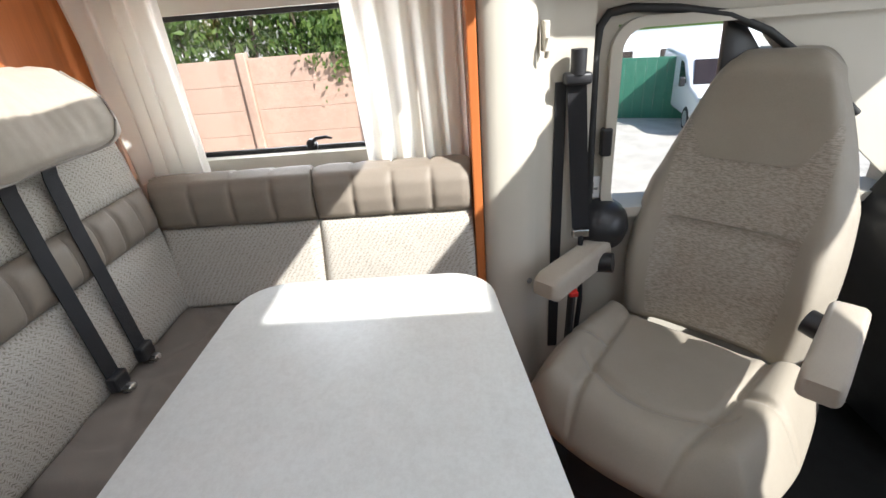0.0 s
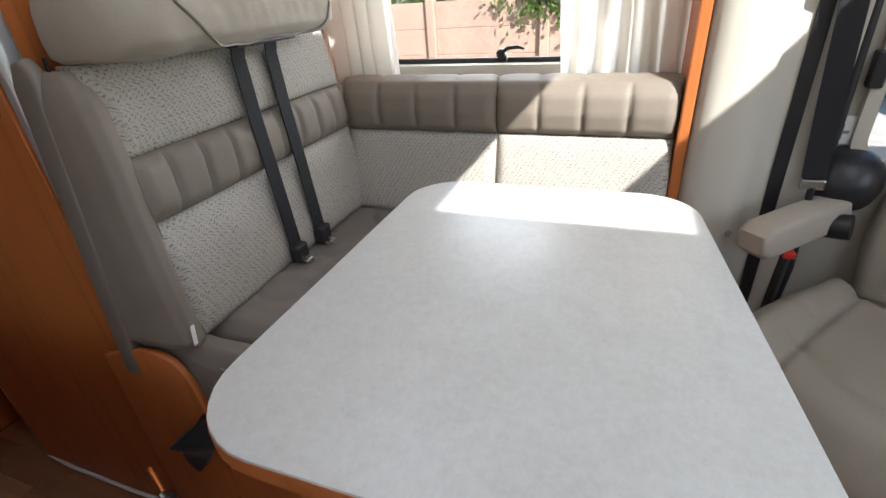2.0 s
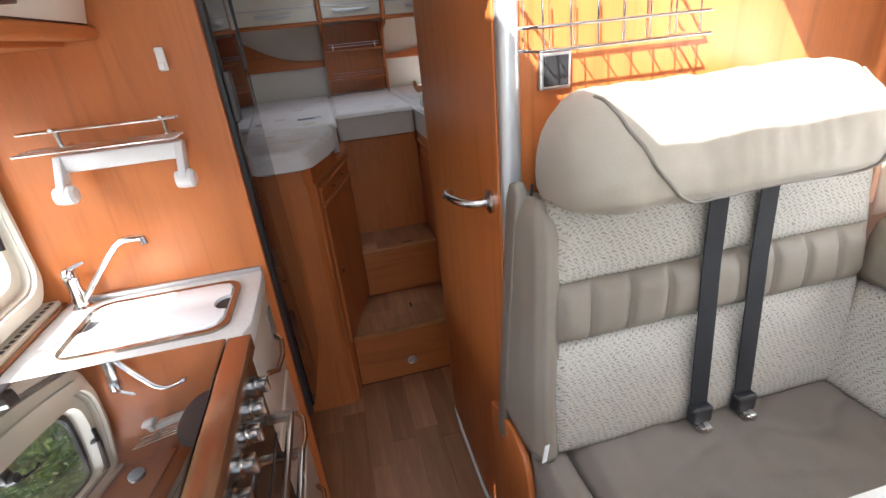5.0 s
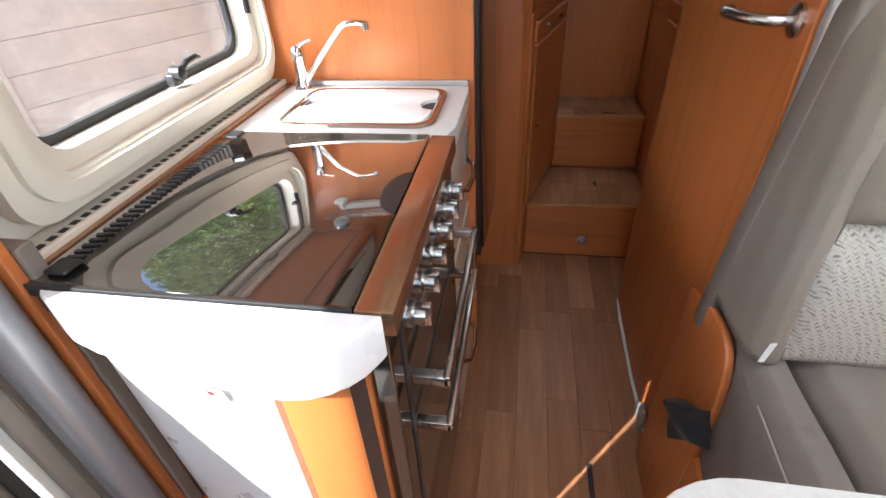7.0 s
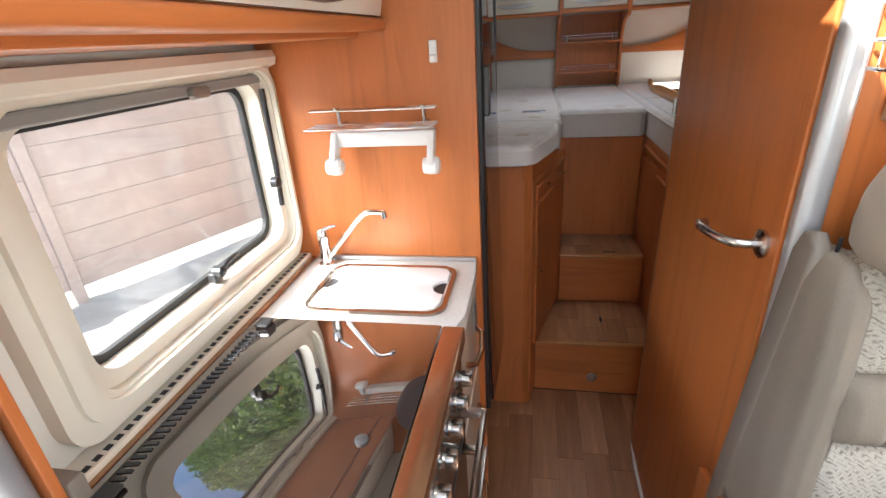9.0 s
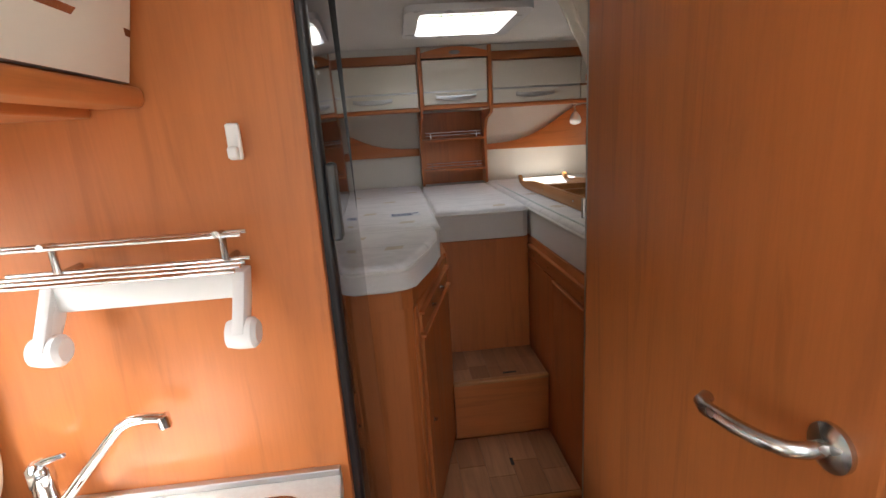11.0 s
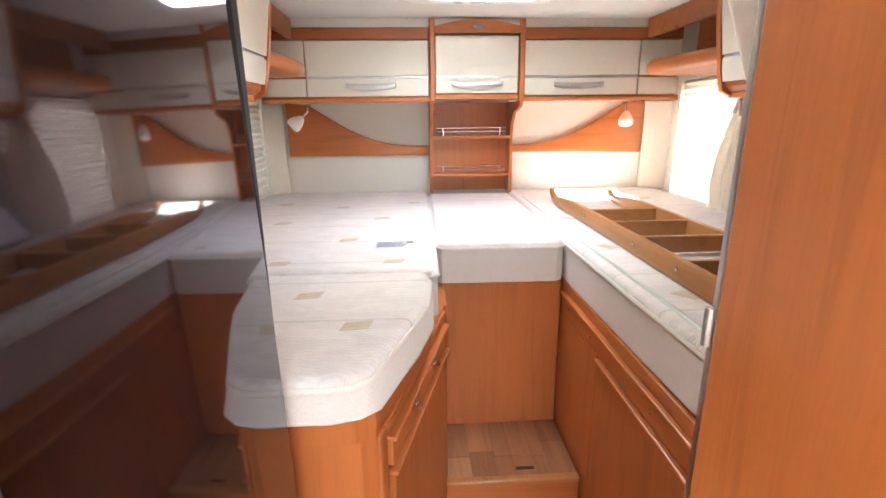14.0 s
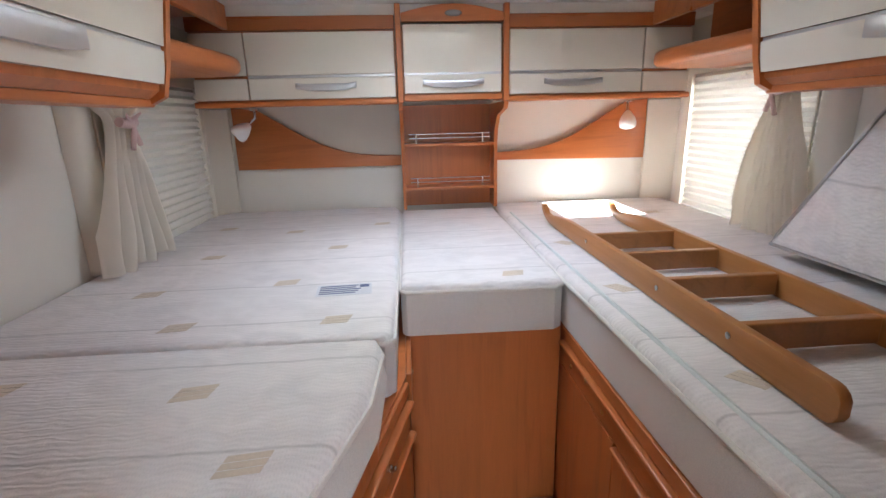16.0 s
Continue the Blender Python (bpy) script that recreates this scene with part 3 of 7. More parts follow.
def bath_door():
    d = structure("door_1", box(0.343, 0.376, 0.428, 1.122, 0.012, ZC - 0.01, 0.003), M_WOOD, "tall plain cherry wood door, closed", "door")
    part("edge_strip", box(0.344, 0.379, 1.123, 1.134, 0.0, ZC - 0.01, 0.003), M_ALU, d, "slim aluminium edge strip")
    h = part("hinge", tube([(0.340, 1.128, 1.283), (0.340, 1.128, 1.328)], 0.006, 10), M_ALU, d, "", 50)
    y, z = 0.478, 1.159
    part("rosette", lathe([(0.026, 0), (0.026, 0.006), (0.018, 0.010), (0.010, 0.012)], (0.343, y, z), (-1, 0, 0), 24), M_STEEL, d, "", 40)
    pts = [(0.336, y, z), (0.312, y, z), (0.296, y + 0.006, z), (0.284, y + 0.026, z - 0.001), (0.276, y + 0.05, z - 0.002), (0.270, y + 0.075, z - 0.002), (0.266, y + 0.09, z - 0.002), (0.270, y + 0.104, z - 0.002), (0.282, y + 0.112, z - 0.002)]
    part("door_handle", tube(pts, 0.009, 12), M_STEEL, d, "bent satin steel lever handle", 60)
    part("kick_trim", tube([(0.346, 1.12, 0.012), (0.337, 1.0, 0.012), (0.336, 0.72, 0.012), (0.339, 0.60, 0.012), (0.341, 0.50, 0.012), (0.338, 0.44, 0.012)], 0.006), M_WHITE, d, "thin white floor trim")
    return d


bath_door()


# windows with frames
def side_window(n, hole, side, frame_mat, label, inset=0.03, pane_mat=None):
    y0, y1, z0, z1 = hole
    x = XL if side < 0 else XR
    a, b = (x - 0.05, x + 0.012) if side < 0 else (x - 0.012, x + 0.05)
    o, i = round_rect(y0 - 0.012, y1 + 0.012, z0 - 0.012, z1 + 0.012, 0.06), round_rect(y0 + inset, y1 - inset, z0 + inset, z1 - inset, 0.05)
    w = structure("window_%d" % n, ring_prism(o, i, "x", a, b), frame_mat, label, "window", 40)
    g = x - 0.035 if side < 0 else x + 0.035
    part("gasket", ring_prism(i, round_rect(y0 + inset + 0.014, y1 - inset - 0.014, z0 + inset + 0.014, z1 - inset - 0.014, 0.045), "x", g - 0.006, g + 0.006), M_RUBBER, w, "black rubber seal", 40)
    pane = part("pane", prism(round_rect(y0 + inset, y1 - inset, z0 + inset, z1 - inset, 0.05), "x", g - 0.002, g + 0.002), pane_mat or M_GLASS, w)
    pane.visible_shadow = False
    return w


def catch(parent, x, y, z, side, turn=1):
    """Black window catch: base, pivot and hooked lever."""
    s = -side
    c = part("catch", joined(box(x, x + s * 0.02, y - 0.014, y + 0.014, z - 0.012, z + 0.012, 0.004),
                             lathe([(0.013, 0), (0.013, 0.02), (0.008, 0.024)], (x + s * 0.012, y, z + 0.012), (s, 0, 0), 14),
                             tube([(x + s * 0.026, y, z + 0.012), (x + s * 0.032, y - turn * 0.02, z + 0.027), (x + s * 0.034, y - turn * 0.05, z + 0.03), (x + s * 0.03, y - turn * 0.068, z + 0.024)], [0.006, 0.006, 0.005, 0.003])),
             M_BLACK, parent, "", 50)
    return c


dw = side_window(4, DWIN, 1, M_PLASTIC, "dinette side window with ivory frame")
catch(dw, 1.285, -0.196, 1.098, 1)
kw = side_window(5, KWIN, -1, M_PLASTIC, "kitchen side window with moulded ivory frame", 0.02, M_GLASS_HAZY)
catch(kw, -0.745, 0.44, 1.062 + 0.02, -1, -1)
side_window(6, BWIN_L, -1, M_PLASTIC, "bedside window with ivory frame")
side_window(7, BWIN_R, 1, M_PLASTIC, "bedside window with ivory frame")

# ---- dinette ----
def bench_back(t):
    """Forward-facing bench back: woven and tufted bands, wrapped end, headrest, belts."""
    X0, X1 = 0.295, 1.085
    prof = [(0.205, 0.70), (0.214, 0.74), (0.232, 0.84), (0.244, 0.937), (0.256, 1.06), (0.272, 1.16), (0.285, 1.212)]
    def face(z):
        for (ya, za), (yb, zb) in zip(prof, prof[1:]):
            if z <= zb:
                return ya + (yb - ya) * (z - za) / (zb - za)
        return prof[-1][0]
    def band(name, za, zb, m, tufts, puff, x0, x1, label=""):
        def front(u, v):
            z = za + (zb - za) * v
            p = pillow(v, 4)
            xa = x0 + 0.035 * (z - 0.702) / 0.518
            x = xa + (x1 - xa) * u
            w = p
            if tufts:
                k = (u * tufts) % 1.0
                w = p * (0.30 + 0.70 * min(1, pillow(k, 7)))
            end = min(1, (1 - abs(2 * u - 1)) * 14)
            return (x, face(z) - 0.006 - puff * w * end + 0.004 * noise.noise((x * 14, z * 14, 3.1)), z)
        return part(name, sheet(108, 18, front, lambda u, v: (x0 + 0.035 + (x1 - x0 - 0.035) * u, 0.33, za + (zb - za) * v)), m, t, label, 180)
    band("lower_panel", 0.702, 0.938, M_WOVEN, 0, 0.016, X0 + 0.052, X1, "pale dashed woven fabric")
    band("tufted_band", 0.940, 1.060, M_LEATHER, 9, 0.024, X0 + 0.052, X1, "taupe tufted leather band")
    band("upper_panel", 1.062, 1.215, M_WOVEN, 0, 0.014, X0 + 0.052, X1, "pale dashed woven fabric")
    # rounded leather cheek at the aisle end
    def cheek(u, v):
        z = 0.702 + 0.518 * v
        top = max(0, (v - 0.86) / 0.14)
        q = [(0.366, face(z) - 0.008), (0.352, face(z) - 0.021), (0.334, face(z) - 0.022), (0.319, face(z) - 0.004), (0.311, face(z) + 0.045), (0.311, 0.372)]
        k = u * 5
        i = min(int(k), 4)
        f = k - i
        x, y = (q[i][j] + (q[i + 1][j] - q[i][j]) * f for j in (0, 1))
        return (x + 0.035 * v + 0.02 * top ** 2 * u, y + 0.05 * top ** 2 * (1 - u), z - 0.012 * top ** 2 + 0.003 * noise.noise((x * 30, z * 18, 2)))
    part("side_bolster", sheet(24, 40, cheek, lambda u, v: (0.355 + 0.03 * v, 0.374, 0.702 + 0.505 * v)), M_LEATHER, t, "smooth leather end bolster", 180)
    part("bolster_seam", tube([(0.365 + 0.034 * v, face(0.705 + 0.5 * v) - 0.010, 0.705 + 0.5 * v) for v in (0, 0.15, 0.3, 0.45, 0.6, 0.75, 0.9)], 0.0014, 6), M_TAUPE, t, "dark seam piping", 60)
    part("care_tag", turned(box(-0.006, 0.006, -0.001, 0.001, -0.02, 0.02), pose(0.330, 0.180, 0.735, 0, 12, 20)), M_WHITE, t, "small white sewn tag")
    shell = [(0.348, 0.62), (0.36, 0.605), (0.385, 0.605), (0.3935, 0.62), (0.3935, 1.19), (0.38, 1.225), (0.355, 1.232), (0.335, 1.215), (0.332, 1.15)]
    bm = prism(shell, "x", 0.300, 0.326, 0.009, 3)
    for vert in bm.verts:
        vert.co.x += 0.045 * (vert.co.z - 0.6) / 0.62
    part("end_trim", bm, M_TAUPE, t, "grey-brown plastic side shield", 50)
    part("trim_piping", tube([(0.332 + 0.045 * k / 6, 0.338, 0.66 + 0.57 * k / 6) for k in range(7)], 0.003, 6), M_BLACK, t, "dark piping beside the shield", 60)
    return t


def headrest():
    t = thing("bench_headrest", (0.7, 0.25, 1.225), "long sand-coloured padded headrest on the bench back", "headrest")
    x0, x1 = 0.375, 0.975
    ring = [(0.20, 1.215), (0.155, 1.221), (0.134, 1.24), (0.134, 1.275), (0.150, 1.318), (0.180, 1.356), (0.222, 1.385), (0.27, 1.396), (0.318, 1.388), (0.355, 1.362), (0.379, 1.32), (0.385, 1.27), (0.372, 1.232), (0.32, 1.216)]
    n = 40
    def where(u, v):
        e = min(1.0, u / 0.14, (1 - u) / 0.11)
        s = 0.34 + 0.66 * math.sqrt(max(0.0, 1 - (1 - e) ** 2))
        k = v * len(ring)
        i = int(k) % len(ring)
        f = k - int(k)
        a, b = ring[i], ring[(i + 1) % len(ring)]
        y, z = a[0] + (b[0] - a[0]) * f, a[1] + (b[1] - a[1]) * f
        fold = math.exp(-((u - 0.55) / 0.2) ** 2) * (y < 0.2)
        crease = 0.0035 * fold * noise.noise((u * 46 + z * 8, z * 6, 7.7)) + 0.012 * noise.noise((u * 9, v * 7, 0.4)) + 0.0045 * noise.noise((u * 21, v * 9, 2.2))
        y = 0.265 + (y - 0.265) * (s if e < 1 else 1) - crease * 0.5
        z = 1.222 + (z - 1.222) * (s ** 1.1) + crease * 0.6
        return (x0 + (x1 - x0) * u, y, z)
    bm = sheet(n * 2, 60, where)
    bmesh.ops.remove_doubles(bm, verts=bm.verts, dist=0.0008)
    bmesh.ops.holes_fill(bm, edges=[e for e in bm.edges if e.is_boundary], sides=0)
    part("pad", bm, M_HEAD, t, "", 180)
    path = [(0.10, 0.45), (0.13, 0.34), (0.18, 0.24), (0.24, 0.15), (0.31, 0.085), (0.42, 0.06), (0.6, 0.055), (0.78, 0.06), (0.86, 0.10), (0.90, 0.2), (0.91, 0.32), (0.91, 0.45)]
    seam = []
    for (ua, va), (ub, vb) in zip(path, path[1:]):
        for k in range(4):
            p = Vector(where(ua + (ub - ua) * k / 4, va + (vb - va) * k / 4))
            c = Vector((p.x, 0.265, 1.30))
            seam.append(p + (p - c).normalized() * 0.0015)
    part("piping", tube(seam, 0.003, 6), M_TAUPE, t, "darker seam piping", 60)
    part("belt_slot", box(0.66, 0.86, 0.20, 0.235, 1.206, 1.222, 0.004), M_BLACK, t, "dark belt slot below the pad")
    return t


def belt(x_top, x_bot, grp):
    t = thing("seat_belt", (x_bot, 0.19, 0.71), "black lap belt webbing hanging down the bench back", "seat belt", grp)
    pts = [(x_top, 0.225, 1.225), (x_top + 0.004, 0.238, 1.18), (x_top + (x_bot - x_top) * 0.3, 0.222, 1.05), (x_top + (x_bot - x_top) * 0.62, 0.206, 0.945), (x_bot, 0.182, 0.735)]
    def where(u, v):
        k = min(u * 4, 3.999)
        i = int(k)
        a, b = Vector(pts[i]), Vector(pts[i + 1])
        p = a.lerp(b, k - i)
        return (p.x + (v - 0.5) * 0.040, p.y, p.z)
    part("webbing", sheet(24, 3, where, lambda u, v: tuple(Vector(where(u, v)) + Vector((0, 0.003, 0)))), M_BELT, t, "", 60)
    part("buckle", box(x_bot - 0.024, x_bot + 0.024, 0.166, 0.19, 0.712, 0.752, 0.006), M_BLACK, t)
    part("tongue", box(x_bot - 0.013, x_bot + 0.013, 0.150, 0.170, 0.703, 0.716, 0.003), M_STEEL, t, "steel tongue")
    return t


def seat_cushions(t):
    def top(x0, x1, y0, y1, name, low=0.60, edge=lambda y: 0.0):
        def up(u, v):
            y = y0 + (y1 - y0) * v
            x = x0 + edge(y) * (1 - u) + (x1 - x0) * u
            e = min(u, 1 - u) * (x1 - x0), min(v, 1 - v) * (y1 - y0)
            d = min(1, min(e) / 0.035)
            z = 0.70 - 0.03 * (1 - math.sin(d * math.pi / 2)) + 0.008 * noise.noise((x * 6, y * 6, 1)) + 0.005 * noise.noise((x * 24, y * 7, 4)) - 0.006 * max(0, 1 - abs(noise.noise((x * 5 + y * 3, y * 7 - x * 4, 9))) * 9) * d
            return (x, y, z)
        part(name, sheet(70, 60, up, lambda u, v: (x0 + edge(y0 + (y1 - y0) * v) * (1 - u) + (x1 - x0) * u, y0 + (y1 - y0) * v, low)), M_LEATHER_SEAT, t, "", 180)
    top(0.399, 1.06, -0.28, 0.245, "seat_pad")
    top(0.70, 1.06, -0.67, -0.285, "side_pad")
    def curve(y):
        return 0.04 * max(0, (y - 0.05) / 0.29) ** 1.6 + 0.02 * max(0, (-0.18 - y) / 0.08) ** 2
    top(0.306, 0.396, -0.26, 0.345, "edge_bolster", 0.40, curve)
    part("back_filler", box(0.330, 0.50, 0.26, 0.392, 0.62, 0.71, 0.01), M_LEATHER, t)
    part("edge_piping", tube([(0.309 + curve(0.12 - 0.03 * k), 0.12 - 0.03 * k, 0.679 + 0.003 * math.sin(k)) for k in range(11)] + [(0.318, -0.250, 0.66), (0.322, -0.262, 0.60), (0.322, -0.263, 0.45)], 0.0016, 6), M_HEAD, t, "pale piping along the seat edge", 60)
    part("seat_base", box(0.40, 1.05, -0.24, 0.33, 0.02, 0.598, 0.01), M_WOOD, t, "cherry wood bench box")
    part("side_base", box(0.75, 1.05, -0.66, -0.245, 0.02, 0.598, 0.01), M_WOOD, t, "cherry wood bench box")
    panel = [(0.45, 0.012), (0.205, 0.012), (0.205, 0.40), (0.204, 0.53), (0.206, 0.57), (0.212, 0.61), (0.224, 0.645), (0.242, 0.668), (0.265, 0.680), (0.29, 0.684), (0.335, 0.68), (0.393, 0.66), (0.45, 0.64)]
    part("end_panel", prism(panel, "x", 0.306, 0.322, 0.004), M_WOOD, t, "curved cherry wood end panel", 50)
    part("aisle_board", box(0.3065, 0.3225, -0.24, 0.2045, 0.012, 0.398, 0.003), M_WOOD, t, "cherry wood bench side")
    def strap(u, v):
        w = (v - 0.5) * (0.085 - 0.02 * math.sin(u * 3.14))
        return (0.300 - 0.028 * math.sin(u * 3.14) * (0.5 + v) - 0.008 * math.sin(u * 9 + v * 4), 0.320 - 0.135 * u + w * 0.55, 0.365 + 0.15 * u + w * (0.9 + 0.3 * math.sin(u * 5)))
    part("belt_strap", sheet(18, 10, strap, lambda u, v: (0.3055, strap(u, v)[1], strap(u, v)[2])), M_BELT, t, "black folded belt strap", 180)
    return t


def side_backrest():
    """Two backrest cushions along the window wall."""
    for k, (ya, yb) in enumerate(((-0.225, 0.238), (-0.668, -0.228))):
        t = thing("window_cushion", (1.1, (ya + yb) / 2, 0.70), "taupe and woven back cushion under the window", "cushion", "cushions under the window")
        def face(z):
            return 1.024 + 0.066 * min(1, (z - 0.70) / 0.23) + max(0, z - 0.93) * 0.14
        def lower(u, v):
            y, z = ya + (yb - ya) * u, 0.70 + 0.225 * v
            e = min(1, (1 - abs(2 * u - 1)) * 12)
            return (face(z) - 0.012 * pillow(v, 5) * e + 0.004 * (1 - e) + 0.003 * noise.noise((y * 12, z * 12, 7)), y, z)
        part("lower_panel", sheet(44, 20, lower, lambda u, v: (1.20, ya + (yb - ya) * u, 0.70 + 0.225 * v)), M_WOVEN, t, "pale dashed woven fabric", 180)
        ring = [(0.0, 0.927), (-0.022, 0.945), (-0.030, 0.985), (-0.024, 1.03), (0.0, 1.062), (0.045, 1.075), (0.10, 1.062), (0.11, 0.95)]
        tufts = 4
        def roll(u, v):
            q = v * (len(ring) - 1)
            i = min(int(q), len(ring) - 2)
            f = q - i
            x, z = (ring[i][j] + (ring[i + 1][j] - ring[i][j]) * f for j in (0, 1))
            kk = (u * tufts) % 1.0
            w = 0.55 + 0.45 * min(1, pillow(kk, 8))
            e = min(1, min(u, 1 - u) * 16)
            w *= 0.8 + 0.2 * e
            return (1.095 + x * w, ya + (yb - ya) * u, 0.998 + (z - 0.998) * (0.93 + 0.07 * w))
        part("top_roll", sheet(80, 28, roll, lambda u, v: (1.19, ya + (yb - ya) * u, 0.94 + 0.08 * v)), M_LEATHER, t, "tufted taupe leather roll", 180)


def table():
    t = thing("dinette_table", (0.38, -0.44, 0.0), "pale speckled laminate table with rounded corners", "table")
    o = []
    for cx, cy, a, r in ((0.645, -0.252, 0, 0.10), (0.135, -0.255, 90, 0.105), (0.135, -0.642, 180, 0.105), (0.645, -0.592, 270, 0.10)):
        for i in range(9):
            q = radians(a + 90 * i / 8)
            o.append((cx + r * math.cos(q), cy + r * math.sin(q)))
    part("tabletop", prism(o, "z", 0.896, 0.9205, 0.002), M_TABLE, t, "", 40)
    mid = [((x - 0.39) * 1.002 + 0.39, (y + 0.44) * 1.002 - 0.44) for x, y in o]
    part("edge_band", ring_prism(mid, [((x - 0.39) * 0.99 + 0.39, (y + 0.44) * 0.99 - 0.44) for x, y in o], "z", 0.8965, 0.9170), M_WOOD_X, t, "thin brown wood edge band", 40)
    part("column", tube([(0.42, -0.44, 0.02), (0.42, -0.44, 0.895)], 0.035, 16), M_ALU, t, "aluminium column", 60)
    part("foot_plate", lathe([(0.16, 0), (0.16, 0.008), (0.05, 0.02)], (0.42, -0.44, 0.0)), M_ALU, t, "", 40)
    return t


def curtain(name, y_a, y_b, y_c, y_d, x, z_top, z_bot, label, sway=0.025, folds=7, seed=0, tie=None, side=-1):
    """Hanging cloth with folds; the a-b edge is at the top, c-d at the bottom."""
    t = thing(name, (x, (y_a + y_b) / 2, z_bot), label, "curtain")
    def where(u, v):
        z = z_top + (z_bot - z_top) * v
        ya, yb = y_a + (y_c - y_a) * v, y_b + (y_d - y_b) * v
        if tie:
            zt, yt, w = tie
            f = math.exp(-((z - zt) / 0.04) ** 2) if z > zt else (1 - (zt - z) / (zt - z_bot)) ** 1.7
            ya, yb = ya + (yt - w - ya) * f, yb + (yt + w - yb) * f
        y = ya + (yb - ya) * (u + 0.014 * noise.noise((u * 9, v * 1.6, seed)))
        wave = math.sin(u * folds * 6.283 + 2.2 * noise.noise((u * 3, v * 0.9, seed + 2)))
        d = sway * (1.6 * abs(wave) ** 0.7 - 0.8 if tie else wave) * (0.55 + 0.45 * v)
        d += 0.014 * noise.noise((u * 5, v * 2.5, seed + 5))
        lift = (0.012 * noise.noise((u * 9, 0, seed)) + 0.007 * math.sin(u * folds * 6.283)) * v ** 4
        return (x + side * abs(sway) * 0.2 + d, y, z + lift)
    part("cloth", sheet(150, 22, where), M_CURTAIN, t, "", 180)
    if tie:
        zt, yt, w = tie
        part("tie_band", joined(tube([(x + side * 0.035, yt - w, zt), (x + side * 0.04, yt, zt - 0.005), (x + side * 0.035, yt + w, zt)], 0.013),
                                tube([(x + side * 0.04, yt, zt), (x + side * 0.055, yt + 0.03, zt + 0.02), (x + side * 0.045, yt + 0.012, zt - 0.01), (x + side * 0.05, yt - 0.02, zt - 0.07)], 0.007),
                                tube([(x + side * 0.04, yt, zt), (x + side * 0.055, yt - 0.03, zt + 0.015), (x + side * 0.045, yt, zt), (x + side * 0.05, yt + 0.02, zt - 0.06)], 0.007)), M_TIE, t, "pink cloth tie", 60)
    return t


dinette = thing("dinette_bench", (0.7, 0.0, 0.0), "L-shaped dinette bench in taupe leather and woven cloth", "bench")
bench_back(dinette)
headrest()
belt(0.694, 0.673, "lap belts")
belt(0.803, 0.780, "lap belts")
seat_cushions(dinette)
side_backrest()
table()
curtain("window_curtain", 0.375, 0.115, 0.345, 0.095, 1.205, 1.72, 1.048, "cream pleated curtain gathered beside the window", 0.024, 5, 1)
curtain("window_curtain", -0.35, -0.665, -0.375, -0.668, 1.205, 1.72, 1.048, "cream pleated curtain gathered beside the pillar", 0.024, 5, 8)


def wire_rack():
    t = thing("wire_rack", (0.53, 0.36, 1.45), "chrome wire rack on the wood partition", "rack")
    y0, y1 = 0.30, 0.385
    for i, z in enumerate((1.455, 1.49, 1.535)):
        yy = y0 + 0.004 * i
        part("rail", tube([(0.375, y1, z), (0.375, yy, z), (0.685, yy, z), (0.685, y1, z)], 0.0028 if i < 2 else 0.0036, 6), M_CHROME, t, "", 60)
    for k in range(7):
        x = 0.385 + 0.047 * k
        part("wire", tube([(x, y1, 1.53), (x, y1 - 0.003, 1.455), (x, y0 + 0.004, 1.455), (x, y0 + 0.01, 1.535)], 0.0018, 6), M_CHROME, t, "", 60)
    return t


wire_rack()


def socket_plate():
    t = thing("wall_panel_display", (0.445, 0.395, 1.416), "small dark square switch panel with silver frame", "switch panel")
    part("plate", box(0.415, 0.476, 0.386, 0.3995, 1.384, 1.449, 0.004), M_ALU, t)
    part("face", box(0.422, 0.469, 0.382, 0.3855, 1.391, 1.442, 0.002), M_BLACK, t, "dark blank face")
    return t


socket_plate()


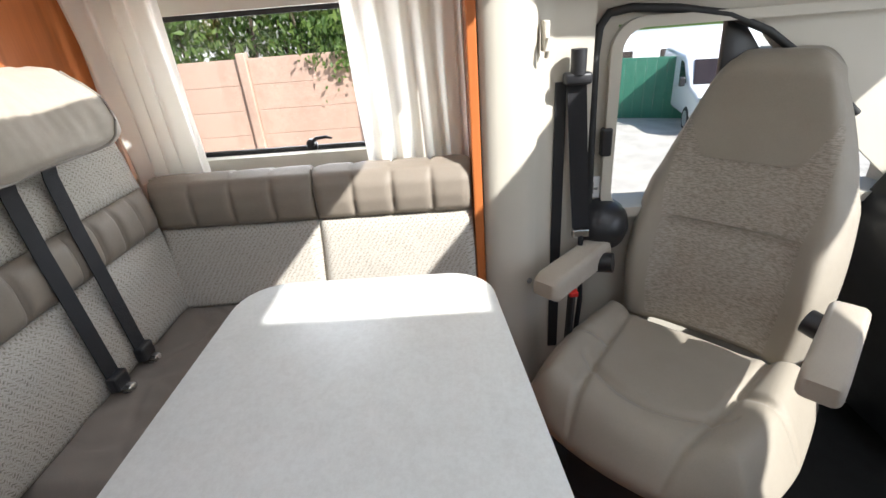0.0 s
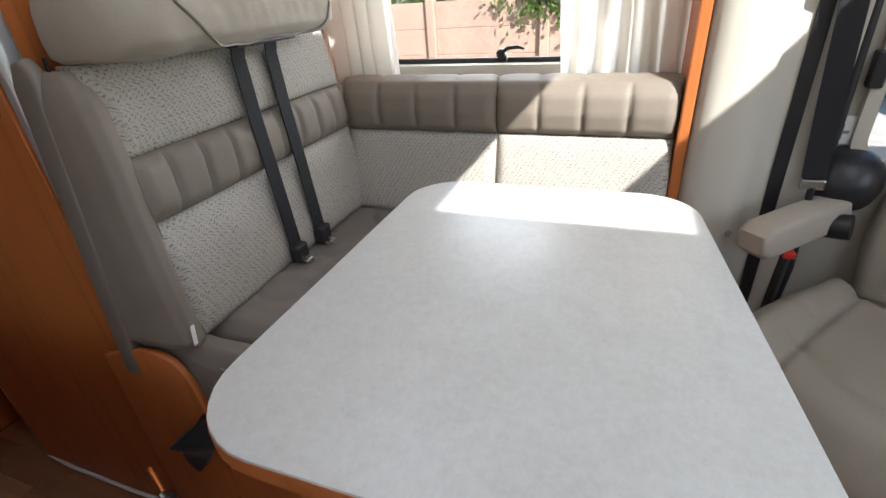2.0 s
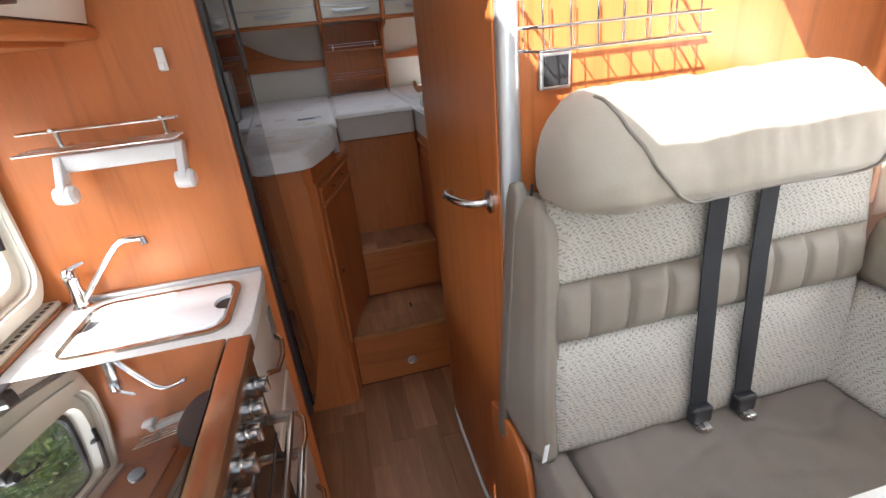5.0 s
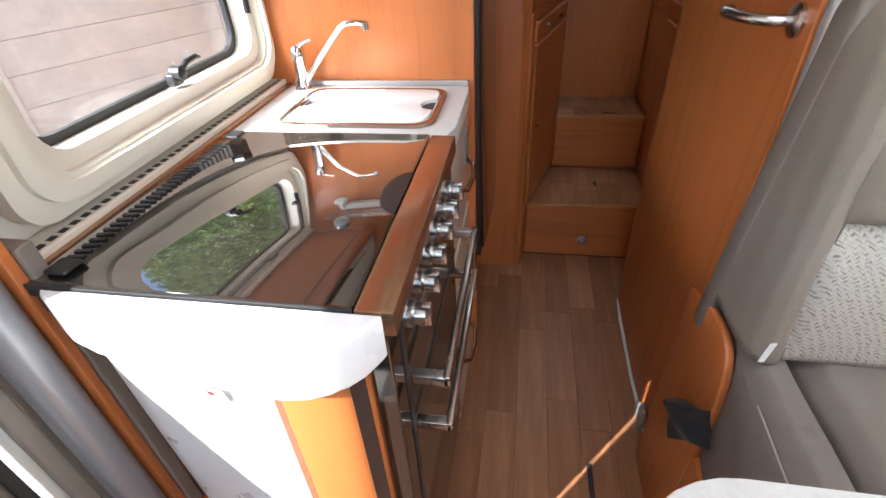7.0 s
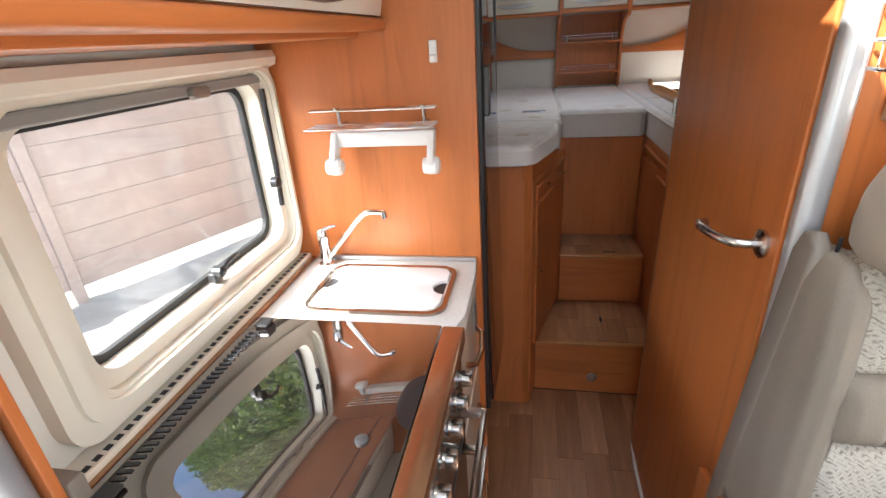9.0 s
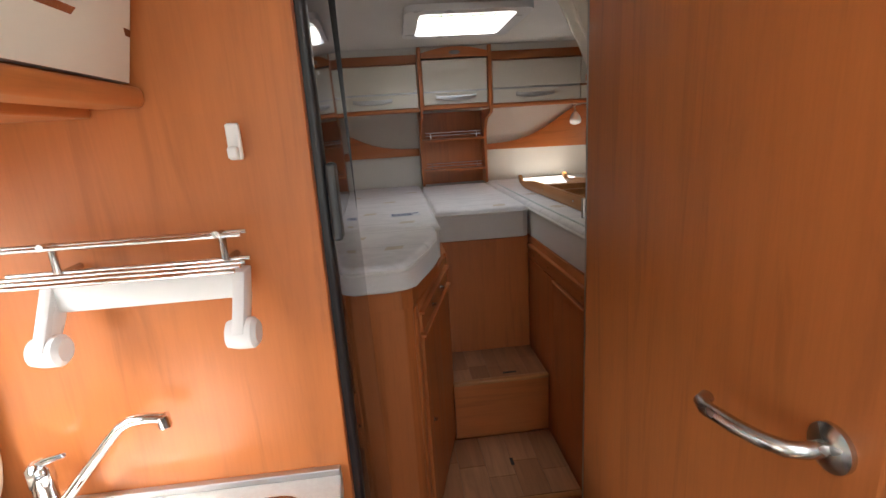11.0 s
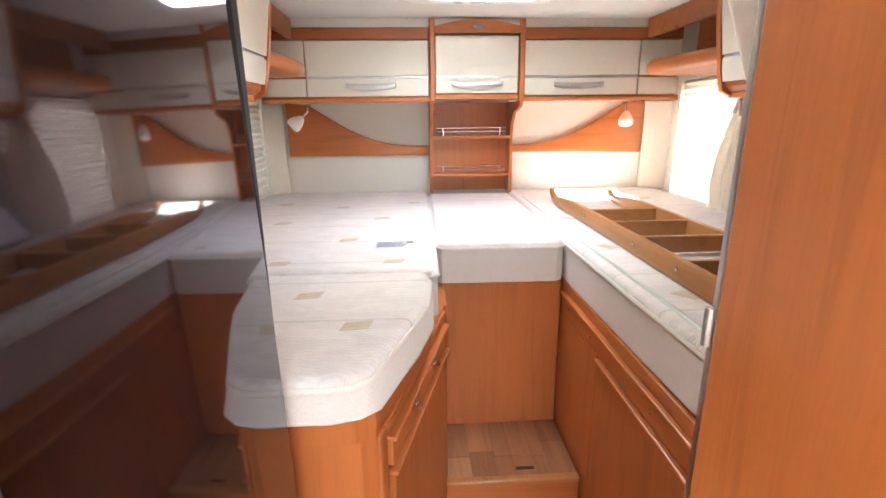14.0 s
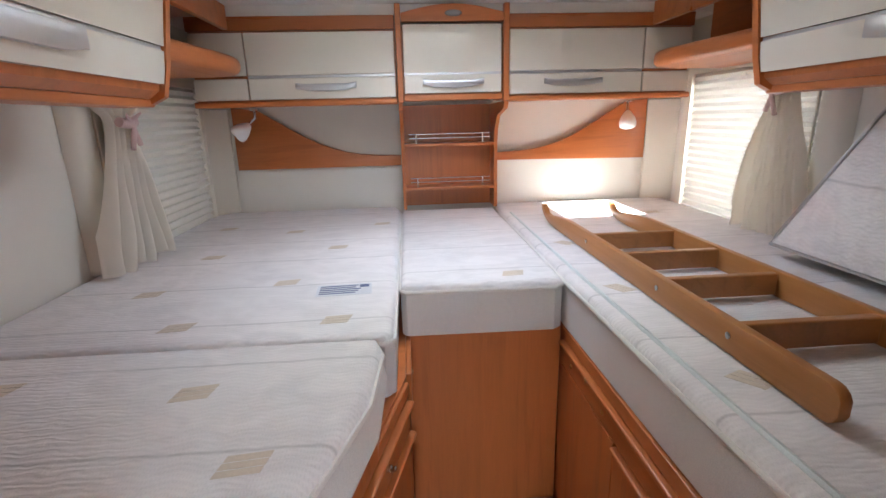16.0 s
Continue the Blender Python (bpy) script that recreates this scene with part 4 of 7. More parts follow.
def cab_seat():
    """Swivelled cab armchair facing the table, built facing +y about its own base."""
    t = thing("cab_armchair", (0.0, 0.0, 0.0), "swivelled cab armchair in taupe leather and woven cloth", "armchair")
    # seat cushion
    def seat_top(u, v):
        p, q = 2 * u - 1, 2 * v - 1
        x = 0.315 * p * math.sqrt(1 - 0.30 * (q * q if q > 0 else 0.15 * q * q))
        y = 0.02 + (0.30 if q > 0 else 0.27) * q * math.sqrt(1 - 0.32 * p * p)
        e = max(abs(p), abs(q))
        side = 0.040 * math.exp(-((abs(p) - 0.78) / 0.20) ** 2) * (1 - 0.5 * max(0, q))
        groove = 0.014 * math.exp(-((abs(p) - 0.52 + 0.10 * q) / 0.035) ** 2)
        arc = q - 0.30 - 0.22 * math.cos(p * 2.6)
        groove += 0.013 * math.exp(-(arc / 0.045) ** 2) * (abs(p) < 0.60)
        groove += 0.014 * math.exp(-((q + 0.05 - 0.35 * (abs(p) - 0.55)) / 0.05) ** 2) * (abs(p) > 0.50)
        z = 0.735 - 0.105 * max(0, (e - 0.62) / 0.38) ** 2.4 + side - groove + 0.012 * q
        return (x, y, z)
    part("seat", sheet(96, 84, seat_top, lambda u, v: (seat_top(u, v)[0] * 0.97, seat_top(u, v)[1] * 0.96, 0.60)), M_CAB, t, "smooth taupe leather cushion", 180)
    # backrest, leaning away
    def back_w(h):
        return 0.25 + 0.02 * math.sin(min(h / 0.45, 1) * 3.14) - 0.125 * max(0, (h - 0.40) / 0.40) ** 1.2
    def back(u, v):
        h = 0.77 * v
        w = back_w(h)
        s = 2 * u - 1
        x = w * s
        bol = 0.055 * math.exp(-((abs(s) - 0.80) / 0.20) ** 2) * math.exp(-((h - 0.22) / 0.24) ** 2)
        edge = 0.06 * max(0, (abs(s) - 0.82) / 0.18) ** 2 + 0.05 * max(0, (v - 0.93) / 0.07) ** 2
        y = -0.235 - 0.20 * v + bol - edge + 0.02 * math.sin(v * 6.28) + 0.008 * math.exp(-((h - 0.30) / 0.012) ** 2) * -1 * (abs(s) < 0.62)
        z = 0.70 + h * 0.975 - 0.05 * max(0, (abs(s) - 0.5) / 0.5) ** 2 * (v ** 4)
        return (x, y, z)
    full = sheet(48, 56, back, lambda u, v: (back(u, v)[0] * 0.96, back(0.5, v)[1] - 0.09, back(u, v)[2]))
    b = part("backrest", full, M_CAB, t, "smooth taupe leather shell", 180)
    def inset(v0, v1, s0, m, name, label, lift):
        def f(u, v):
            vv = v0 + (v1 - v0) * v
            uu = 0.5 + (u - 0.5) * s0(vv)
            x, y, z = back(uu, vv)
            return (x, y + lift, z)
        part(name, sheet(30, 20, f), m, b, label, 180)
    inset(0.02, 0.42, lambda v: 0.64, M_CABWEAVE, "lower_insert", "fine grey-beige woven insert", 0.003)
    inset(0.425, 0.80, lambda v: min(0.92, 0.64 + (v - 0.42) * 0.8), M_CABWEAVE, "upper_insert", "fine grey-beige woven insert", 0.003)
    inset(0.64, 0.985, lambda v: min(0.93, 0.50 + 2.4 * (v - 0.64)), M_CAB, "head_insert", "smooth taupe leather head panel", 0.006)
    for s in (-1, 1):
        arm = prism([(-0.10, 0.885), (0.17, 0.865), (0.20, 0.885), (0.20, 0.925), (0.17, 0.945), (-0.10, 0.965), (-0.12, 0.93)], "x", s * 0.30 - 0.038, s * 0.30 + 0.038, 0.016, 3)
        part("armrest", turned(arm, pose(0, 0, 0, 4, 0, 0)), M_HEAD, t, "padded cream armrest", 50)
        part("arm_pivot", tube([(s * 0.235, -0.13, 0.905), (s * 0.30, -0.11, 0.895)], 0.03, 12), M_BLACK, t, "", 50)
    part("base", prism([(-0.2, 0.3), (0.18, 0.3), (0.16, 0.6), (-0.2, 0.62)], "x", -0.19, 0.19, 0.02), M_BLACK, t, "dark swivel base", 40)
    part("pedestal", box(-0.2, 0.2, -0.22, 0.18, 0.165, 0.30, 0.02), M_BLACK, t, "black metal seat box")
    part("recline_lever", tube([(0.26, -0.12, 0.66), (0.30, 0.02, 0.62), (0.31, 0.12, 0.60)], 0.012), M_ALU, t, "", 60)
    t.matrix_basis = pose(0.81, -1.15, -0.165, 0, 0, 46)
    return t


cab_seat()


def pillar_belt():
    t = thing("cab_belt", (1.11, -0.95, 0.55), "black cab seat belt hanging on the pillar", "seat belt")
    part("guide", joined(box(1.085, 1.125, -0.985, -0.915, 1.245, 1.275, 0.008), tube([(1.10, -0.95, 1.27), (1.10, -0.95, 1.33)], 0.02, 12)), M_BLACK, t, "black plastic belt guide", 50)
    part("webbing", sheet(12, 2, lambda u, v: (1.105 + 0.012 * math.sin(u * 2), -0.975 + 0.05 * v - 0.035 * u, 1.25 - 0.42 * u), lambda u, v: (1.109 + 0.012 * math.sin(u * 2), -0.975 + 0.05 * v - 0.035 * u, 1.25 - 0.42 * u)), M_BELT, t, "", 60)
    part("tongue", box(1.095, 1.115, -1.005, -0.955, 0.815, 0.84, 0.004), M_STEEL, t, "steel tongue")
    part("lower_belt", tube([(1.10, -0.98, 0.82), (1.10, -0.99, 0.6), (1.12, -0.98, 0.35)], 0.008), M_BELT, t)
    part("trim_slot", box(1.128, 1.1385, -0.93, -0.90, 0.40, 1.25, 0.002), M_BLACK, t, "dark slot behind the belt")
    return t


pillar_belt()
sg = thing("warning_sticker", (1.139, -1.02, 0.92), "small white warning sticker on the pillar", "sticker")
part("paper", box(1.192, 1.1995, -1.055, -1.01, 0.90, 0.965), M_WHITE, sg)
part("print", joined(box(1.190, 1.1915, -1.048, -1.017, 0.925, 0.932), box(1.190, 1.1915, -1.036, -1.029, 0.912, 0.948)), M_GREY, sg, "grey cross mark")
bk = thing("belt_buckle", (0.93, -0.93, 0.60), "black belt buckle with red button beside the cab seat", "buckle")
part("stalk", tube([(1.0, -0.93, 0.45), (0.98, -0.93, 0.62), (0.97, -0.93, 0.70)], 0.012), M_BLACK, bk)
part("button", box(0.955, 0.985, -0.945, -0.92, 0.70, 0.715, 0.003), M_RED, bk, "red release button")
rl = thing("belt_reel_cover", (1.16, -1.04, 0.80), "black rounded plastic belt reel cover", "cover")
part("dome", lathe([(0.085, 0), (0.085, 0.03), (0.075, 0.06), (0.045, 0.085), (0.01, 0.092)], (1.198, -1.06, 0.80), (-0.55, 0.0, 0.84), 24), M_BLACK, rl, "", 60)

# ---- kitchen ----
def kitchen_unit():
    t = thing("kitchen_unit", (-0.46, 0.37, 0.0), "cherry and cream kitchen base unit with oven", "kitchen unit")
    part("body", box(XL + 0.002, -0.235, 0.0, 0.778, 0.03, 0.925), M_WOOD, t)
    part("plinth", box(XL + 0.002, -0.26, 0.02, 0.778, 0.0, 0.03), M_BLACK, t)
    # rounded white end with a lip
    end = [(-0.208, -0.042), (-0.214, -0.056), (-0.224, -0.075), (-0.238, -0.091), (-0.256, -0.104), (-0.277, -0.113), (-0.305, -0.117), (-0.345, -0.114), (-0.445, -0.100), (-0.56, -0.080), (-0.605, -0.066), (-0.63, -0.053), (-0.64, -0.042)]
    part("end_top", prism(end, "z", 0.905, 0.9735, 0.005, 3), M_WHITE, t, "white rounded end of the worktop", 40)
    def side(u, v):
        z = 0.905 - 0.80 * u
        k = 1 - 0.25 * u * u
        pts = [(-0.335, -0.002), (-0.342, -0.085), (-0.37, -0.092), (-0.45, -0.080), (-0.60, -0.048), (-0.632, -0.002)]
        q = v * (len(pts) - 1)
        i = min(int(q), len(pts) - 2)
        f = q - i
        x, y = (pts[i][j] + (pts[i + 1][j] - pts[i][j]) * f for j in (0, 1))
        return (-0.46 + (x + 0.46) * (1 - 0.12 * u), y * k, z)
    part("end_shield", sheet(20, 30, side, lambda u, v: (side(u, v)[0], -0.001, side(u, v)[2])), M_WHITE, t, "white moulded end shield", 50)
    col = [(-0.236, -0.002), (-0.236, -0.044), (-0.245, -0.062), (-0.28, -0.082), (-0.332, -0.086), (-0.332, -0.002)]
    part("corner_column", prism(col, "z", 0.03, 0.904), M_WOOD, t, "rounded cherry corner column", 60)
    part("groove", prism([(-0.236, -0.054), (-0.25, -0.07), (-0.244, -0.05)], "z", 0.03, 0.90), M_BLACK, t)
    # oven front
    ov = part("oven_front", box(-0.234, -0.205, -0.040, 0.452, 0.12, 0.935, 0.003), M_OVEN, t, "dark glass oven front")
    part("bronze_strip", box(-0.2405, -0.194, -0.040, 0.452, 0.937, 0.9735, 0.003), M_BROWN_METAL, t, "bronze metal strip along the front edge", 40)
    for k in range(6):
        y = 0.055 + 0.068 * k
        kn = part("knob", joined(lathe([(0.020, 0), (0.020, 0.006), (0.014, 0.009), (0.013, 0.024)], (-0.205, y, 0.885), (1, 0, 0), 18), box(-0.196, -0.174, y - 0.0065, y + 0.0065, 0.867, 0.903, 0.003)), M_STEEL, t, "satin steel control knob", 40)
    for z, name in ((0.775, "grill_handle"), (0.665, "oven_handle")):
        part(name, joined(box(-0.162, -0.150, 0.03, 0.425, z - 0.011, z + 0.011, 0.004), box(-0.206, -0.15, 0.03, 0.048, z - 0.009, z + 0.009, 0.003), box(-0.206, -0.15, 0.407, 0.425, z - 0.009, z + 0.009, 0.003)), M_STEEL, t, "square steel bar handle", 40)
    part("door_gap", box(-0.2055, -0.2035, 0.002, 0.452, 0.70, 0.706), M_BLACK, t)
    part("oven_side_trim", box(-0.2060, -0.2030, 0.0025, 0.016, 0.12, 0.93), M_BLACK, t)
    # drawers beside the oven
    for za, zb in ((0.66, 0.925), (0.39, 0.65), (0.06, 0.38)):
        d = part("drawer", box(-0.234, -0.208, 0.458, 0.772, za, zb, 0.008), M_CREAM, t, "cream gloss drawer front")
        zz = (za + zb) / 2 + 0.02
        part("handle", tube([(-0.207, 0.53, zz), (-0.186, 0.55, zz - 0.01), (-0.180, 0.615, zz - 0.014), (-0.186, 0.68, zz - 0.01), (-0.207, 0.70, zz)], 0.007, 8), M_BROWN_METAL, d, "bowed bronze handle", 60)
    part("side_socket", box(-0.2082, -0.204, 0.68, 0.74, 0.80, 0.88, 0.003), M_GREY, t)
    return t


def worktop():
    t = thing("worktop", (-0.46, 0.37, 0.93), "white worktop with flush sink and hob", "worktop")
    part("slab", prism([(-0.668, 0.4545), (-0.215, 0.4545), (-0.20, 0.50), (-0.20, 0.72), (-0.205, 0.778), (-0.668, 0.778)], "z", 0.93, 0.9695, 0.003), M_TABLE, t, "", 40)
    part("back_strip", box(-0.681, -0.6685, -0.02, 0.778, 0.93, 0.9755, 0.002), M_BROWN_METAL, t, "narrow bronze back strip")
    part("under_slab", box(-0.668, -0.242, -0.036, 0.461, 0.9255, 0.9545), M_BLACK, t)
    # perforated vent rail at the wall
    rail = part("vent_rail", box(-0.7285, -0.6815, -0.02, 0.778, 0.93, 0.985, 0.003), M_PLASTIC, t, "ivory vent rail with holes")
    for k in range(38):
        part("vent_hole", box(-0.698, -0.688, -0.005 + 0.0205 * k, 0.007 + 0.0205 * k, 0.9845, 0.986), M_BLACK, rail)
    upstand = part("upstand", box(-0.655, -0.205, 0.766, 0.7785, 0.9697, 0.982, 0.002), M_ALU, t, "slim aluminium upstand")
    return t


def hob():
    t = thing("hob", (-0.44, 0.22, 0.955), "closed smoked glass hob lid with vent slots", "hob")
    part("lid", prism(round_rect(-0.668, -0.2415, -0.037, 0.452, 0.006, 2), "z", 0.957, 0.9745, 0.0015), M_HOB, t, "smoked mirror-like glass lid", 30)
    part("lid_edge", box(-0.668, -0.242, -0.0415, -0.0375, 0.957, 0.9755, 0.001), M_BLACK, t)
    for k in range(29):
        y = 0.02 + 0.0133 * k
        part("vent_slot", turned(box(-0.011, 0.011, -0.0032, 0.0032, 0, 0.0012, 0), pose(-0.642, y, 0.9746, 0, 0, 12)), M_BLACK, t)
    for y in (-0.005, 0.425):
        part("lid_hinge", box(-0.652, -0.620, y - 0.016, y + 0.016, 0.9748, 0.981, 0.003), M_BLACK, t)
    part("finger_notch", prism([(-0.242 - 0.035 * math.sin(a * math.pi / 10), 0.225 + 0.065 * math.cos(a * math.pi / 10)) for a in range(11)], "z", 0.9748, 0.9752), M_BLACK, t)
    part("lid_knob", lathe([(0.011, 0), (0.011, 0.003), (0.006, 0.005)], (-0.31, 0.13, 0.9747)), M_BLACK, t, "", 40)
    return t


def sink():
    t = thing("sink", (-0.42, 0.61, 0.97), "inset sink covered by a white board, steel rim", "sink")
    o, i = round_rect(-0.585, -0.245, 0.488, 0.728, 0.045, 8), round_rect(-0.573, -0.257, 0.50, 0.716, 0.038, 8)
    part("rim", ring_prism(o, i, "z", 0.9698, 0.9765), M_RIM, t, "polished rim", 40)
    b = [(-0.568, 0.505), (-0.30, 0.505), (-0.272, 0.515), (-0.262, 0.54)]
    b += [(-0.262 - 0.030 * math.sin(a * math.pi / 8), 0.61 - 0.034 * math.cos(a * math.pi / 8)) for a in range(9)]
    b += [(-0.262, 0.685), (-0.272, 0.705), (-0.30, 0.711), (-0.54, 0.711), (-0.561, 0.70), (-0.568, 0.68)]
    b += [(-0.568 + 0.030 * math.sin(a * math.pi / 8), 0.62 + 0.034 * math.cos(a * math.pi / 8)) for a in range(9)]
    part("cover_board", prism(b, "z", 0.968, 0.9785, 0.001), M_BOARD, t, "white cutting board cover with two finger notches", 30)
    for x, y in ((-0.276, 0.61), (-0.553, 0.62)):
        part("finger_gap", box(x - 0.016, x + 0.012, y - 0.032, y + 0.032, 0.9697, 0.9703), M_BLACK, t, "dark gap below the board")
    part("basin", box(-0.57, -0.26, 0.503, 0.713, 0.9545, 0.9675), M_BLACK, t, "dark basin below")
    return t


def tap():
    t = thing("mixer_tap", (-0.617, 0.738, 0.97), "chrome single-lever mixer tap with long spout", "tap")
    x, y = -0.617, 0.738
    part("body", lathe([(0.022, 0), (0.022, 0.004), (0.015, 0.010), (0.0145, 0.066), (0.0165, 0.070), (0.0165, 0.096), (0.010, 0.104)], (x, y, 0.9697), (0, 0, 1), 20), M_CHROME, t, "", 40)
    part("lever", tube([(x, y, 1.068), (x + 0.018, y - 0.006, 1.079), (x + 0.048, y - 0.014, 1.090)], [0.007, 0.0055, 0.0035]), M_CHROME, t, "", 60)
    part("spout", tube([(x + 0.010, y, 0.992), (x + 0.05, y + 0.002, 1.038), (x + 0.10, y + 0.004, 1.094), (x + 0.118, y + 0.005, 1.112), (x + 0.134, y + 0.006, 1.120), (x + 0.155, y + 0.007, 1.121), (x + 0.178, y + 0.008, 1.118)], 0.0078, 12), M_CHROME, t, "", 60)
    part("nozzle", tube([(x + 0.176, y + 0.008, 1.122), (x + 0.178, y + 0.008, 1.104)], 0.0095, 12), M_CHROME, t, "", 60)
    return t


def partition_fittings():
    y = 0.778
    t = thing("spice_rack", (-0.40, 0.75, 1.35), "double chrome bar rack on the wood panel", "rack")
    for z, n in ((1.383, 2), (1.347, 4)):
        for k in range(n):
            part("bar", tube([(-0.585, y - 0.04 - 0.022 * k, z), (-0.280, y - 0.04 - 0.022 * k, z)], 0.003, 8), M_CHROME, t, "", 60)
    for x in (-0.52, -0.31):
        part("bracket", tube([(x, y, 1.345), (x, y - 0.045, 1.345), (x, y - 0.045, 1.385), (x, y - 0.065, 1.385)], 0.005, 8), M_STEEL, t, "", 60)
    r = thing("towel_holder", (-0.40, 0.75, 1.28), "white plastic kitchen roll holder under the rack", "roll holder")
    part("bar", box(-0.535, -0.298, y - 0.045, y - 0.001, 1.292, 1.330, 0.006), M_WHITE, r, "", 40)
    for x in (-0.54, -0.297):
        part("arm", prism([(y - 0.045, 1.329), (y - 0.012, 1.329), (y - 0.03, 1.284), (y - 0.06, 1.246), (y - 0.088, 1.256), (y - 0.07, 1.286)], "x", x - 0.008, x + 0.008, 0.003), M_WHITE, r, "", 40)
        part("cup", lathe([(0.018, -0.013), (0.021, 0.0), (0.021, 0.020), (0.015, 0.026)], (x - 0.005, y - 0.066, 1.250), (1, 0, 0), 18), M_WHITE, r, "", 40)
    h = thing("wall_hook", (-0.285, 0.775, 1.49), "small white hook on the wood panel", "hook")
    part("plate", box(-0.296, -0.278, y - 0.010, y - 0.001, 1.474, 1.522, 0.003), M_WHITE, h)
    part("peg", box(-0.294, -0.280, y - 0.022, y - 0.0105, 1.476, 1.492, 0.003), M_WHITE, h)


def overhead_kitchen():
    t = thing("overhead_cabinet", (-0.55, 0.3, 1.56), "cream gloss overhead cabinet with bronze handle", "cabinet")
    prof = [(XL + 0.002, 1.556), (-0.43, 1.556), (-0.42, 1.575), (-0.40, 1.70), (-0.378, 1.82), (-0.378, ZC - 0.002), (XL + 0.002, ZC - 0.002)]
    part("body", prism(prof, "y", -0.60, 0.777), M_WOOD, t)
    def door(u, v):
        q = [(-0.404, 1.577), (-0.388, 1.65), (-0.365, 1.76), (-0.345, 1.86), (-0.343, 1.90)]
        k = v * 4
        i = min(int(k), 3)
        f = k - i
        return tuple((q[i][0] + (q[i + 1][0] - q[i][0]) * f + 0.008 - 0.004 * (abs(2 * u - 1) ** 14), -0.585 + 1.35 * u, q[i][1] + (q[i + 1][1] - q[i][1]) * f))
    d = part("door", sheet(40, 16, door, lambda u, v: (door(u, v)[0] - 0.012, door(u, v)[1], door(u, v)[2])), M_CREAM, t, "cream gloss curved door", 40)
    part("inlay_line", sheet(10, 1, lambda u, v: (door(u, 0.175 + 0.03 * v)[0] + 0.0008, -0.585 + 1.35 * u, 1.630 + 0.008 * v), lambda u, v: (door(u, 0.18)[0] - 0.003, -0.585 + 1.35 * u, 1.630 + 0.008 * v)), M_BROWN_METAL, d, "thin bronze inlay line")
    part("handle", prism([(0.16, 1.592), (0.20, 1.588), (0.43, 1.588), (0.475, 1.592), (0.475, 1.616), (0.43, 1.610), (0.20, 1.610), (0.16, 1.616)], "x", -0.394, -0.374, 0.003), M_HANDLE, d, "wide bowed brown handle", 40)
    part("bottom_trim", prism(round_rect(-0.46, -0.392, 1.548, 1.574, 0.01), "y", -0.60, 0.7768), M_WOOD_Y, t, "rounded wood lower trim", 40)
    part("lower_board", box(XL + 0.003, -0.46, -0.60, 0.7765, 1.538, 1.5555, 0.003), M_WOOD_Y, t)
    f = thing("window_surround", (-0.72, 0.42, 1.0), "moulded ivory surround of the kitchen window", "window trim")
    part("moulding", ring_prism(round_rect(0.025, 0.776, 0.995, 1.52, 0.05, 8), round_rect(0.09, 0.755, 1.04, 1.48, 0.06, 8), "x", -0.7295, -0.700), M_PLASTIC, f, "", 30)
    part("blind_cassette", prism([(XL + 0.002, 1.483), (-0.70, 1.483), (-0.678, 1.492), (-0.672, 1.508), (-0.68, 1.524), (XL + 0.002, 1.524)], "y", 0.03, 0.77), M_PLASTIC, f, "ivory blind cassette", 40)
    part("inner_lip", ring_prism(round_rect(0.05, 0.768, 1.012, 1.495, 0.06, 8), round_rect(0.075, 0.758, 1.035, 1.482, 0.06, 8), "x", -0.6998, -0.688), M_PLASTIC, f, "", 30)
    part("blind_bar", box(-0.728, -0.708, 0.10, 0.74, 1.452, 1.474, 0.004), M_GREY, f, "grey blind end bar")
    part("blind_clip", box(-0.71, -0.69, 0.47, 0.52, 1.446, 1.468, 0.006), M_TAUPE, f)
    part("stay_arm", tube([(-0.70, 0.722, 1.44), (-0.705, 0.725, 1.25), (-0.705, 0.715, 1.15)], 0.007), M_BLACK, f, "black window stay", 60)
    part("stay_knob", lathe([(0.014, 0), (0.014, 0.018), (0.008, 0.022)], (-0.712, 0.705, 1.215), (1, 0, 0)), M_BLACK, f, "", 40)


def fridge_tower():
    t = thing("fridge_tower", (-0.45, 1.01, 0.0), "tall unit with dark glossy brown mirror front", "tall cabinet")
    part("lower_carcass", box(XL + 0.002, -0.33, 0.803, 1.225, 0.0, 0.429), M_WOOD, t)
    part("carcass", box(XL + 0.002, -0.222, 0.803, 1.238, 0.43, ZC - 0.003), M_WOOD, t)
    def bowed(u, v):
        y, z = 0.835 + 0.403 * u, 0.44 + (ZC - 0.46) * v
        k = y - 1.0
        return (-0.180 + 0.0357 * k - 0.1135 * k * k - 0.0175 * (z - 1.4), y, z)
    part("front", sheet(32, 12, bowed, lambda u, v: (bowed(u, v)[0] - 0.02, bowed(u, v)[1], bowed(u, v)[2])), M_FRIDGE, t, "dark brown mirror-gloss door, slightly bowed", 30)
    part("edge_bar", prism(round_rect(-0.205, -0.178, 0.803, 0.833, 0.008), "z", 0.43, ZC - 0.01), M_BLACK, t, "black rubber edge bar", 40)
    part("front_gap", box(-0.205, -0.1765, 1.2385, 1.2405, 0.44, ZC - 0.02), M_BLACK, t, "black edge seal")
    part("handle", box(-0.178, -0.163, 0.798, 0.833, 1.345, 1.460, 0.005), M_DARKGREY, t, "slim dark grey door handle")
    part("rear_filler", box(XL + 0.002, -0.20, 1.243, 1.263, 0.43, ZC - 0.003), M_WOOD, t)
    return t


structure("wall_kitchen_panel", box(XL, -0.192, 0.7795, 0.8015, 0.0, ZC, 0.002), M_WOOD, "cherry wood panel at the end of the worktop", "wall")
kitchen_unit()
worktop()
hob()
sink()
tap()
partition_fittings()
overhead_kitchen()
fridge_tower()


